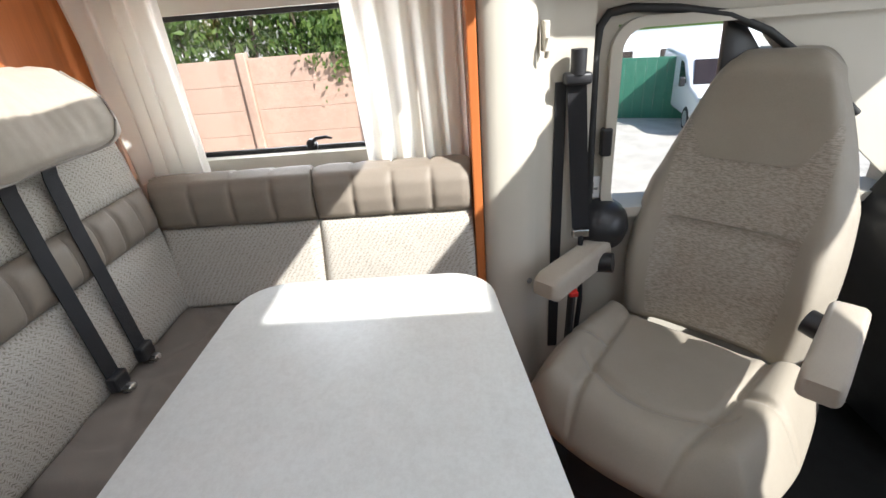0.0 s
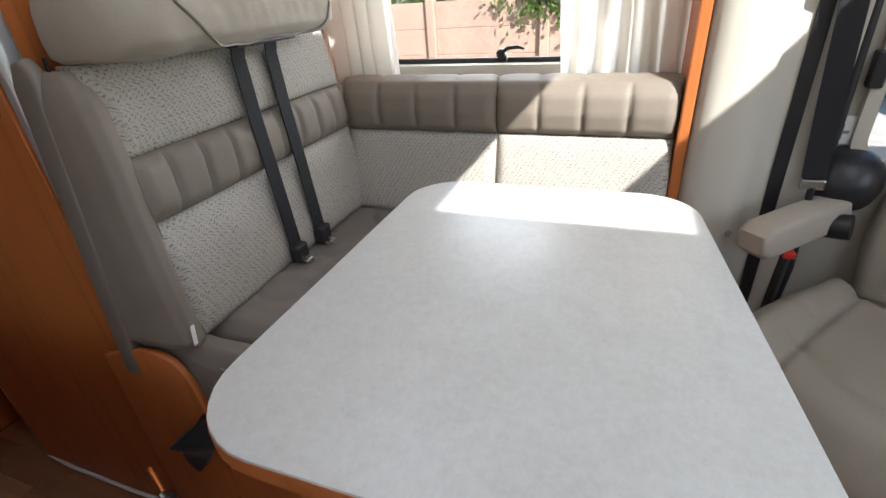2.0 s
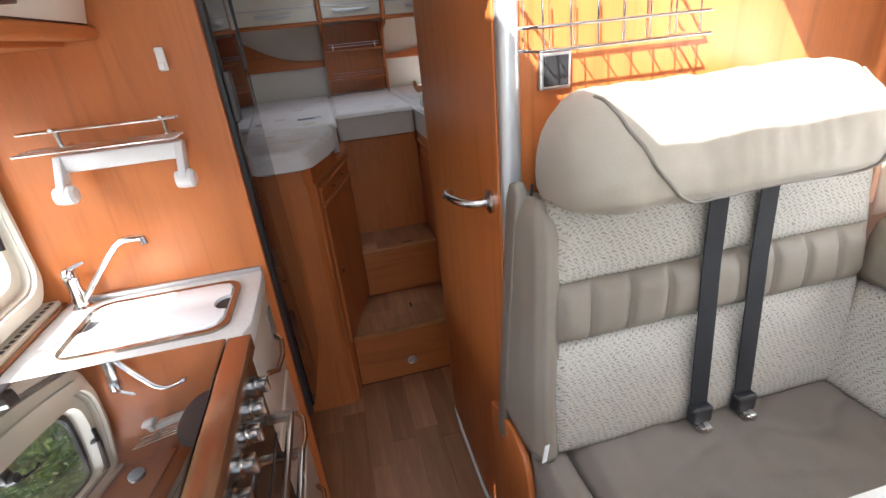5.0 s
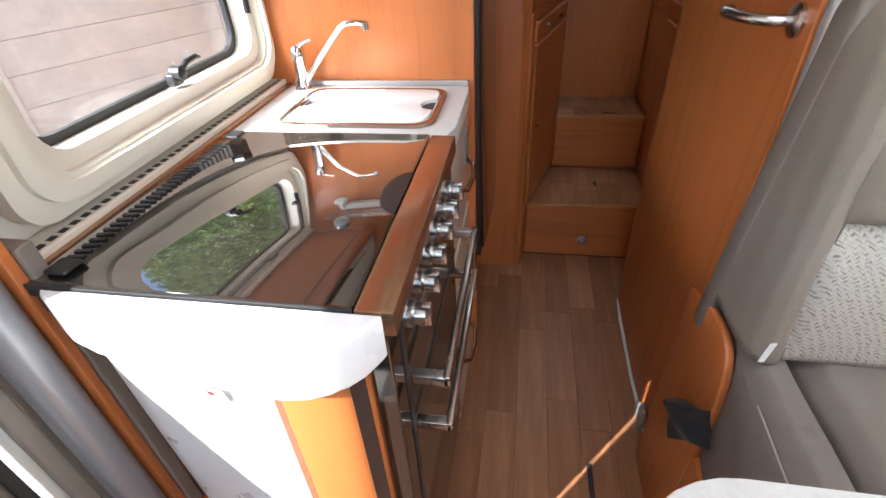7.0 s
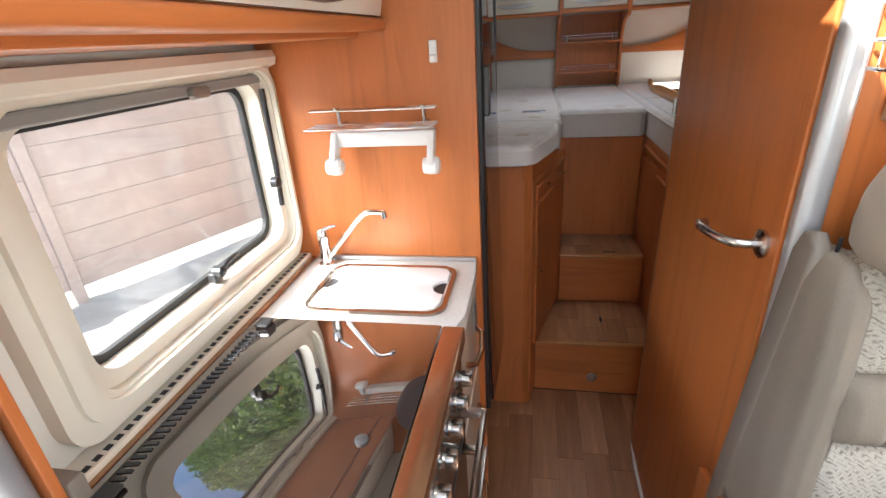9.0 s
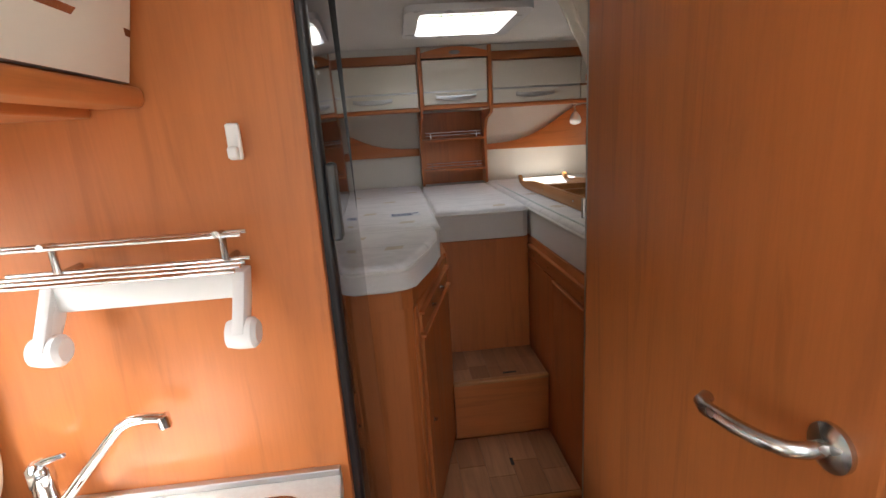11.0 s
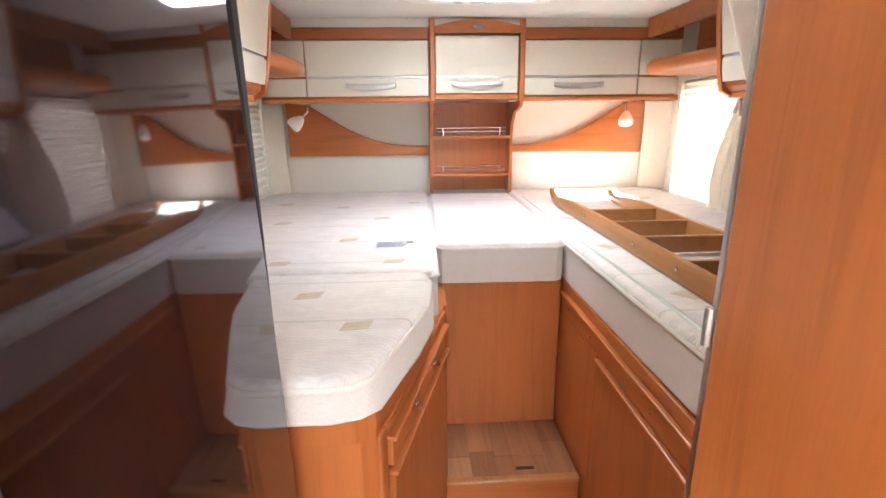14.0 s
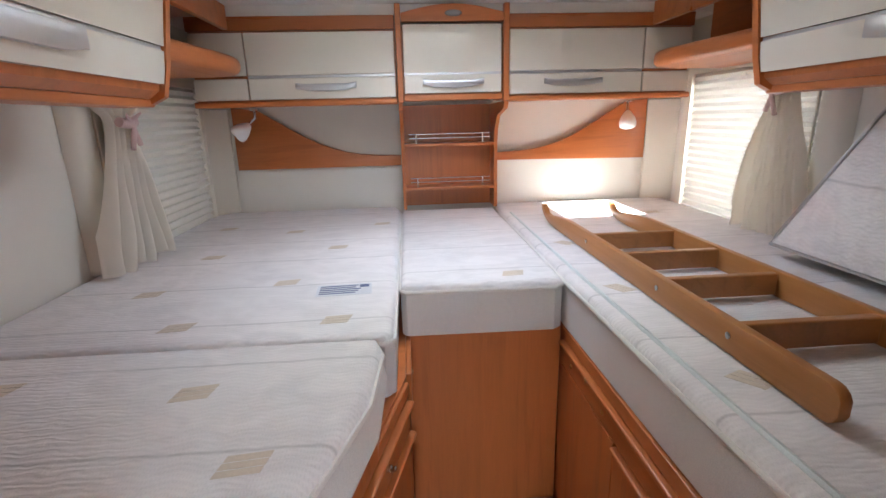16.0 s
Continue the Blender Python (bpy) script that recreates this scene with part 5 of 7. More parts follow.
def entrance():
    d = structure("door_2", joined(box(-0.775, -0.745, -0.765, -0.145, -0.28, 0.98, 0.006), box(-0.775, -0.745, -0.765, -0.73, 0.985, 1.74, 0.004), box(-0.775, -0.745, -0.18, -0.145, 0.985, 1.74, 0.004), box(-0.775, -0.745, -0.728, -0.182, 1.69, 1.74, 0.004)), M_TAUPE, "closed entrance door with grey-brown lining and window", "door")
    part("window_frame", ring_prism(round_rect(-0.729, -0.181, 0.985, 1.688, 0.05), round_rect(-0.705, -0.205, 1.01, 1.665, 0.04), "x", -0.772, -0.735), M_PLASTIC, d, "", 40)
    pane = part("pane", box(-0.762, -0.758, -0.71, -0.20, 1.0, 1.67), M_GLASS, d)
    pane.visible_shadow = False
    part("pocket", box(-0.744, -0.66, -0.70, -0.25, 0.10, 0.42, 0.015), M_WHITE, d, "white door storage box")
    part("pocket_rail", box(-0.66, -0.645, -0.70, -0.22, 0.36, 0.43, 0.004), M_WOOD_Y, d, "wood rail of the door box")
    part("latch_box", box(-0.744, -0.70, -0.32, -0.20, 0.62, 0.75, 0.012), M_PLASTIC, d, "ivory latch housing")
    structure("trim_entry_cap", box(XL, -0.655, -0.030, -0.006, 0.40, 1.02, 0.003), M_TAUPE, "dark grey-brown end board of the worktop", "trim")
    structure("trim_entry_board", box(XL, -0.662, -0.046, -0.031, 0.40, 1.5, 0.002), M_WOOD, "narrow cherry strip beside the entrance", "trim")
    structure("trim_entry_post", prism(round_rect(-0.715, -0.668, -0.10, -0.047, 0.018), "z", 0.0, 1.75), M_POST, "rounded silver door post beside the entrance", "post", 50)
    structure("trim_entry_lining", box(XL, -0.715, -0.128, -0.102, 0.0, 1.8, 0.003), M_TAUPE, "grey-brown lining beside the entrance", "trim")
    part("cherry_edge", box(-0.744, -0.725, -0.235, -0.215, -0.25, 0.98, 0.002), M_WOOD, d, "cherry edge strip")
    part("seal", box(-0.744, -0.734, -0.165, -0.148, -0.25, 1.72, 0.003), M_RUBBER, d, "black door seal")
    structure("stair_step", box(XL - 0.05, -0.345, -0.775, -0.135, -0.34, -0.22, 0.004), M_WOOD_Y, "wooden entrance step below the floor", "step")
    structure("stair_riser", box(-0.343, -0.337, -0.778, -0.132, -0.22, -0.01), M_WOOD_Y, "wooden riser of the entrance step", "step")
    w = thing("side_ledge", (-0.6, -0.06, 0.0), "low cherry wood ledge beside the entrance", "ledge")
    part("block", box(XL + 0.002, -0.42, -0.125, -0.004, 0.0, 0.40, 0.006), M_WOOD_Y, w)
    r = thing("recessed_ring", (-0.69, -0.05, 0.40), "round steel recessed cup in the wood ledge", "ring")
    part("cup", lathe([(0.026, 0), (0.026, 0.004), (0.019, 0.005), (0.017, 0.001)], (-0.675, -0.045, 0.4003)), M_STEEL, r, "", 40)


entrance()

# ---- bedroom ----
MT, MB = 1.17, 1.037


def mattress(name, outline, label, z1=MT, z0=MB, motifs=(), top=None):
    """Mattress from a plan outline, and a smaller one on top where the side slants: quilted top, mesh side, piping."""
    top = top or outline
    cx, cy = sum(p[0] for p in outline) / len(outline), sum(p[1] for p in outline) / len(outline)
    t = thing(name, (cx, cy, z0), label, "mattress", "mattresses")
    body = bmesh.new()
    low = [body.verts.new((x, y, z0)) for x, y in outline]
    high = [body.verts.new((x, y, z1 - 0.021)) for x, y in top]
    for k in range(len(low)):
        n = (k + 1) % len(low)
        body.faces.new([low[k], low[n], high[n], high[k]])
    body.faces.new(low[::-1])
    body.faces.new(high)
    bmesh.ops.bevel(body, geom=[e for e in body.edges if e.verts[0] in low and e.verts[1] in low], offset=0.006, segments=2, profile=0.5, affect="EDGES")
    part("side_panel", body, M_MAT_SIDE, t, "off-white mesh side", 30)
    bm = bmesh.new()
    f = bm.faces.new([bm.verts.new((x, y, z1 - 0.020)) for x, y in top])
    r = bmesh.ops.extrude_face_region(bm, geom=[f])
    up = [v for v in r["geom"] if isinstance(v, bmesh.types.BMVert)]
    bmesh.ops.translate(bm, verts=up, vec=(0, 0, 0.020))
    bmesh.ops.bevel(bm, geom=[e for e in bm.edges if all(v in up for v in e.verts)], offset=0.017, segments=4, profile=0.5, affect="EDGES")
    part("top_panel", bm, M_MAT_TOP, t, "white quilted top with tan motifs", 40)
    part("piping", tube([(x, y, z1 - 0.021) for x, y in top], 0.006, 6, True), M_PIPING, t, "white edge piping", 60)
    for (x, y, a) in motifs:
        b = bmesh.new()
        for k in range(3):
            y0 = -0.018 + 0.0125 * k
            b = joined(b, prism([(-0.026 + 0.3 * y0, y0), (0.026 + 0.3 * y0, y0), (0.029 + 0.3 * y0, y0 + 0.0105), (-0.023 + 0.3 * y0, y0 + 0.0105)], "z", 0, 0.0006))
        part("motif", turned(b, pose(x, y, z1 + 0.0002, 0, 0, a)), M_MOTIF, t, "tan stitched motif")
    return t


left_rear = [(XL + 0.006, 1.782)] + [(0.045, 1.782), (0.062, 1.80), (0.064, 3.03), (0.05, 3.095), (XL + 0.01, 3.1), (XL + 0.006, 3.08)]
m1 = mattress("bed_mattress", left_rear, "white quilted single mattress, rear part, with printed label", motifs=[(-0.50, 2.06, 8), (-0.35, 1.86, 5), (-0.05, 1.86, 4), (-0.20, 2.10, 8), (-0.47, 2.36, 2), (-0.12, 2.42, 3), (-0.30, 2.66, 4), (0.0, 2.74, 2), (-0.56, 2.75, 5)])
lab = part("printed_label", turned(box(-0.062, 0.062, -0.036, 0.036, 0, 0.0008), pose(-0.055, 2.028, MT + 0.0003, 0, 0, 3)), M_LABEL, m1, "printed cloth label")
for k in range(5):
    part("print_bar", turned(box(-0.055, 0.025 + 0.006 * (k % 3), -0.026 + 0.012 * k, -0.021 + 0.012 * k, 0.0009, 0.0014), pose(-0.055, 2.028, MT + 0.0003, 0, 0, 3)), M_INK, lab)
part("print_block", turned(box(0.035, 0.056, 0.010, 0.028, 0.0009, 0.0014), pose(-0.055, 2.028, MT + 0.0003, 0, 0, 3)), M_INK, lab)
left_front = [(XL + 0.006, 1.275), (-0.12, 1.268), (-0.075, 1.275), (-0.045, 1.30), (0.013, 1.47), (0.045, 1.585), (0.05, 1.74), (0.04, 1.774), (XL + 0.006, 1.776)]
left_top = [(XL + 0.006, 1.286), (-0.12, 1.279), (-0.088, 1.286), (-0.062, 1.308), (-0.003, 1.475), (0.032, 1.59), (0.042, 1.74), (0.033, 1.774), (XL + 0.006, 1.776)]
mattress("bed_mattress", left_front, "white quilted single mattress, foot part, with cut corner", z0=1.098, motifs=[(-0.22, 1.62, 8), (-0.10, 1.46, 6), (-0.42, 1.45, 5), (-0.52, 1.66, 3)], top=left_top)
centre = [(0.085, 2.04), (0.44, 2.033), (0.462, 2.05), (0.468, 3.0), (0.075, 3.0), (0.072, 2.055)]
mattress("centre_mattress", centre, "white quilted infill cushion between the beds", motifs=[(0.35, 2.09, 3)])
right = [(0.484, 1.145), (0.478, 1.60), (0.474, 2.05), (0.482, 2.9), (0.492, 3.095), (XR - 0.01, 3.1), (XR - 0.006, 1.14)]
rm = mattress("bed_mattress", right, "white quilted single mattress with zip along its edge", motifs=[(0.56, 1.95, -60), (0.58, 1.56, -50), (0.57, 2.35, -50), (0.95, 2.5, 10), (1.05, 2.75, 5)])
part("zip", tube([(0.512, 1.17, MT + 0.001), (0.508, 1.6, MT + 0.001), (0.503, 2.05, MT + 0.001), (0.51, 2.85, MT + 0.001)], 0.005, 6), M_ZIP, rm, "pale zip seam", 60)


def bed_boxes():
    t = thing("left_bed_base", (-0.3, 2.0, 0.0), "cherry wood bed base with angled drawer and door", "bed base")
    plan = [(XL + 0.003, 1.318), (-0.086, 1.318), (-0.062, 1.332), (0.078, 1.86), (0.078, 3.1), (XL + 0.003, 3.1)]
    part("body", prism(plan, "z", 0.0, 1.034), M_WOOD, t)
    part("foot_deck", prism([(XL + 0.003, 1.306), (-0.09, 1.306), (-0.06, 1.325), (0.035, 1.62), (0.035, 1.779), (XL + 0.003, 1.779)], "z", 1.0345, 1.0965), M_WOOD, t, "raised deck under the foot cushion")
    a, b = Vector((-0.062, 1.332, 0)), Vector((0.078, 1.86, 0))
    d = (b - a).normalized()
    n = Vector((d.y, -d.x, 0))
    def board(name, s0, s1, z0, z1, out, m, label="", r=0.004, parent=t):
        bm = box(s0, s1, -out, 0, z0, z1, r)
        rot = Matrix(((d.x, -n.x, 0, a.x), (d.y, -n.y, 0, a.y), (0, 0, 1, 0), (0, 0, 0, 1)))
        return part(name, turned(bm, rot), m, parent, label)
    board("corner_post", -0.004, 0.03, 0.0, 1.032, 0.010, M_WOOD, "", 0.005)
    board("top_rail", 0.03, 0.535, 1.003, 1.032, 0.010, M_WOOD_Y)
    dr = board("drawer_front", 0.045, 0.515, 0.934, 0.990, 0.014, M_WOOD_Y, "cherry drawer front", 0.003)
    board("drawer_lip", 0.036, 0.52, 0.991, 1.001, 0.024, M_WOOD_Y, "rounded grip lip", 0.004, dr)
    dd = board("cabinet_door", 0.045, 0.515, 0.285, 0.920, 0.016, M_WOOD, "cherry cupboard door")
    board("door_lip", 0.036, 0.52, 0.921, 0.931, 0.026, M_WOOD_Y, "rounded grip lip", 0.004, dd)
    for s, z, p in ((0.20, 0.962, dr), (0.37, 0.962, dr), (0.10, 0.615, dd)):
        q = a + d * s + n * 0.014
        part("knob", lathe([(0.007, 0), (0.007, 0.003), (0.004, 0.006), (0.0055, 0.010), (0.003, 0.013)], (q.x, q.y, z), tuple(n), 16), M_STEEL, p, "small steel knob", 40)
    part("inner_rail", box(0.0785, 0.090, 1.875, 2.06, 0.955, 1.033, 0.003), M_WOOD_Y, t, "short cherry rail beside the steps")
    part("inner_rail_cap", lathe([(0.006, 0), (0.006, 0.002), (0.003, 0.004)], (0.0905, 1.96, 0.99), (1, 0, 0), 12), M_BEECH, t)
    r = thing("right_bed_base", (0.87, 2.0, 0.0), "cherry wood bed base with flush side panels", "bed base")
    part("body", box(0.482, XR - 0.003, 1.133, 3.1, 0.0, 1.034), M_WOOD, r)
    part("top_rail", box(0.472, 0.481, 1.136, 2.06, 1.003, 1.034, 0.002), M_WOOD_Y, r, "wood rail under the mattress")
    part("rail_lip", box(0.460, 0.481, 1.136, 2.055, 0.990, 1.001, 0.004), M_WOOD_Y, r, "rounded grip lip")
    part("flap", box(0.471, 0.481, 1.136, 2.06, 0.935, 0.988, 0.002), M_WOOD_Y, r, "narrow cherry flap")
    part("end_stile", box(0.470, 0.481, 1.742, 2.06, 0.545, 0.9335, 0.001), M_WOOD, r)
    part("side_door", box(0.469, 0.481, 1.136, 1.738, 0.545, 0.920, 0.002), M_WOOD, r, "flush cherry side door")
    part("door_lip", box(0.459, 0.481, 1.136, 1.736, 0.922, 0.932, 0.004), M_WOOD_Y, r, "rounded grip lip")
    for y, z in ((1.985, 0.962), (1.80, 0.962), (1.46, 0.962), (1.867, 0.9955)):
        part("cap", lathe([(0.006, 0), (0.006, 0.002), (0.003, 0.004)], (0.471 if z < 0.99 else 0.460, y, z), (-1, 0, 0), 12), M_BEECH, r)
    part("low_panel", box(0.474, 0.481, 1.136, 2.06, 0.0, 0.543, 0.002), M_WOOD, r)
    c = thing("centre_box", (0.275, 2.5, 0.0), "plain cherry wood box under the infill cushion", "bed base")
    part("front", box(0.081, 0.469, 2.066, 2.085, 0.0, 1.03, 0.002), M_WOOD, c)
    part("top", box(0.081, 0.469, 2.086, 3.1, 1.01, 1.032), M_WOOD, c)


def steps():
    t = thing("lower_step", (0.2, 1.6, 0.0), "lower cherry step with oak-look tread and ring catch", "step", "bed steps")
    part("riser", box(-0.034, 0.468, 1.424, 1.442, 0.0, 0.252, 0.002), M_WOOD_X, t)
    part("tread_base", box(-0.034, 0.468, 1.443, 1.80, 0.225, 0.252), M_WOOD_X, t)
    part("nosing", box(-0.036, 0.470, 1.418, 1.442, 0.253, 0.266, 0.004), M_BEECH, t, "rounded wooden nosing", 40)
    part("ring_catch", joined(lathe([(0.024, 0), (0.024, 0.003), (0.017, 0.004), (0.015, 0.0005)], (0.219, 1.4238, 0.085), (0, -1, 0), 24)), M_STEEL, t, "round steel ring catch", 40)
    part("finger_slot", box(0.262, 0.274, 1.60, 1.64, 0.2662, 0.2675), M_BLACK, t)
    u = thing("upper_step", (0.28, 1.93, 0.0), "upper cherry step with oak-look tread", "step", "bed steps")
    part("riser", box(0.081, 0.468, 1.79, 1.808, 0.268, 0.504, 0.002), M_WOOD_X, u)
    part("tread_base", box(0.081, 0.468, 1.809, 2.065, 0.48, 0.504), M_WOOD_X, u)
    part("nosing", box(0.080, 0.469, 1.783, 1.808, 0.505, 0.521, 0.004), M_BEECH, u, "rounded wooden nosing", 40)
    part("finger_slot", box(0.29, 0.345, 1.83, 1.842, 0.5182, 0.5195), M_BLACK, u)
    return t, u


def rear_lockers():
    """Row of gloss lockers across the rear wall, with the shelf column in the middle."""
    F = 2.79
    def locker(x0, x1, handle, label, blank):
        t = thing("rear_locker", ((x0 + x1) / 2, 2.95, 1.6), label, "cabinet", "rear lockers")
        part("body", box(x0 + 0.001, x1 - 0.001, F + 0.016, YB - 0.002, 1.612, 1.875), M_WOOD, t)
        def slab(name, xa, xb, za, zb):
            return part(name, box(xa, xb, F, F + 0.015, za, zb, 0.003), M_CREAM, t, "cream gloss door panel")
        cut = blank
        xa, xb = (x0 + 0.004, cut - 0.002) if cut and cut > (x0 + x1) / 2 else ((cut + 0.002, x1 - 0.004) if cut else (x0 + 0.004, x1 - 0.004))
        d = slab("door", xa, xb, 1.703, 1.843)
        slab("lower_door", xa, xb, 1.622, 1.694)
        part("inlay_line", box(xa, xb, F + 0.002, F + 0.012, 1.6945, 1.7025), M_ALU, t, "thin silver inlay")
        if cut:
            ya, yb = (cut + 0.002, x1 - 0.002) if cut > (x0 + x1) / 2 else (x0 + 0.002, cut - 0.002)
            slab("end_panel", ya, yb, 1.703, 1.843)
            slab("end_panel", ya, yb, 1.622, 1.694)
        h0, h1 = handle
        m = (h0 + h1) / 2
        part("handle", prism([(h0, 1.676), (h0 + 0.03, 1.672), (h1 - 0.03, 1.672), (h1, 1.676), (h1, 1.658), (h1 - 0.04, 1.650), (m, 1.647), (h0 + 0.04, 1.650), (h0, 1.658)], "y", F - 0.016, F - 0.001, 0.003), M_ALU, d, "wide brushed aluminium handle", 40)
        part("lower_trim", prism(round_rect(F - 0.014, F + 0.03, 1.598, 1.618, 0.008), "x", x0, x1), M_WOOD_X, t, "rounded wood lower trim", 40)
        part("cornice", box(x0, x1, F - 0.004, F + 0.02, 1.847, 1.893, 0.003), M_WOOD_DARK, t, "dark wood top rail")
        return t
    locker(-0.625, 0.078, (-0.275, -0.065), "cream gloss rear locker with silver line and handle", -0.44)
    locker(0.482, 1.165, (0.615, 0.83), "cream gloss rear locker with silver line and handle", 0.985)
    t = thing("shelf_column", (0.28, 2.95, 1.17), "cherry shelf column with gloss locker and railed shelves", "shelf unit")
    C = F - 0.022
    for x0, x1 in ((0.081, 0.101), (0.461, 0.481)):
        part("side", box(x0, x1, C, C + 0.03, 1.60, 1.925, 0.003), M_WOOD, t)
        xx = 0.081 if x0 < 0.2 else 0.468
        part("lower_side", prism([(C + 0.012, 1.60), (YB - 0.004, 1.60), (YB - 0.004, 1.172), (2.995, 1.172), (2.995, 1.44), (2.98, 1.50), (2.93, 1.55), (C + 0.03, 1.575)], "x", xx, xx + 0.014), M_WOOD, t, "", 40)
    arch = [(0.102, 1.868), (0.46, 1.868)] + [(0.46 - 0.358 * k / 10, 1.895 + 0.028 * math.sin(math.pi * k / 10)) for k in range(11)]
    part("arched_top", prism(arch, "y", C + 0.002, C + 0.028), M_WOOD_X, t, "arched wood header", 40)
    part("reading_spot", turned(lathe([(0.012, 0.003), (0.026, 0.004), (0.03, 0.0)], (0, 0, 0), (0, -1, 0), 24), Matrix.Translation((0.283, C + 0.001, 1.893)) @ Matrix.Diagonal((1, 1, 0.36, 1))), M_GREY, t, "small oval steel spot", 40)
    d = part("door", box(0.105, 0.457, F - 0.006, F + 0.01, 1.632, 1.862, 0.004), M_CREAM, t, "cream gloss door")
    part("inlay_line", box(0.105, 0.457, F - 0.0075, F - 0.0065, 1.694, 1.702), M_ALU, d, "thin silver inlay")
    part("handle", prism([(0.172, 1.680), (0.20, 1.675), (0.36, 1.675), (0.39, 1.680), (0.39, 1.662), (0.35, 1.652), (0.28, 1.648), (0.21, 1.652), (0.172, 1.662)], "y", F - 0.024, F - 0.0078, 0.003), M_ALU, d, "wide brushed aluminium handle", 40)
    part("bottom_rail", box(0.102, 0.46, F - 0.008, F + 0.02, 1.607, 1.628, 0.003), M_WOOD_X, t)
    part("box_body", box(0.102, 0.46, F + 0.021, YB - 0.02, 1.615, 1.86), M_WOOD, t)
    part("back", box(0.095, 0.468, YB - 0.016, YB - 0.003, 1.173, 1.60), M_WOOD, t, "cherry back panel")
    for z in (1.445, 1.265):
        s = part("shelf", box(0.0955, 0.4675, 2.992, YB - 0.0165, z - 0.012, z, 0.002), M_WOOD_X, t)
        for zz in (0.022, 0.038):
            part("rail", tube([(0.115, 2.998, z + zz), (0.45, 2.998, z + zz)], 0.0025, 6), M_CHROME, s, "chrome rail", 60)
        for x in (0.145, 0.42):
            part("rail_post", tube([(x, 2.998, z), (x, 2.998, z + 0.04)], 0.003, 6), M_CHROME, s, "", 60)


def headboards():
    for s in (-1, 1):
        t = thing("headboard", (0.28 + s * 0.6, 3.1, 1.35), "swept cherry headboard panel on the rear wall", "headboard", "headboards")
        xa, xb = (-0.612, 0.078) if s < 0 else (1.165, 0.483)
        pts = [(xa, 1.352), (xb, 1.352 if s < 0 else 1.362)]
        for k in range(13):
            f = k / 12
            pts.append((xb + (xa - xb) * f, 1.395 + 0.02 * f + 0.19 * (0.5 - 0.5 * math.cos(math.pi * max(0, (f - 0.08)) / 0.92)) * min(1, f * 1.2)))
        part("panel", prism(pts, "y", YB - 0.022, YB - 0.003, 0.002), M_WOOD_X, t, "", 40)
        part("edge_band", tube([(x, YB - 0.0225, z) for x, z in pts[2:]], 0.0022, 6), M_WOOD_DARK, t, "darker curved edge band", 60)
        lx = -0.51 if s < 0 else 0.985
        l = thing("reading_lamp", (lx, 3.05, 1.52), "small chrome wall lamp with white glass shade", "lamp", "reading lamps")
        part("mount", lathe([(0.018, 0), (0.018, 0.006), (0.008, 0.012)], (lx + 0.03, 2.96, 1.597), (0, 0, -1), 16), M_CHROME, l, "", 40)
        ax, az = (lx + 0.002, 1.535) if s < 0 else (lx + 0.03, 1.548)
        part("stem", tube([(lx + 0.03, 2.96, 1.588), (lx + 0.03, 2.958, 1.563), (ax, 2.955, az + 0.004)], 0.005), M_CHROME, l, "", 60)
        ax_dir = (-0.75, -0.25, -0.62) if s < 0 else (-0.1, -0.35, -0.92)
        part("shade", lathe([(0.008, -0.008), (0.015, 0.0), (0.028, 0.022), (0.034, 0.043), (0.032, 0.058), (0.022, 0.064)], (ax, 2.952, az), ax_dir, 20), M_FROST, l, "white opal glass shade", 60)


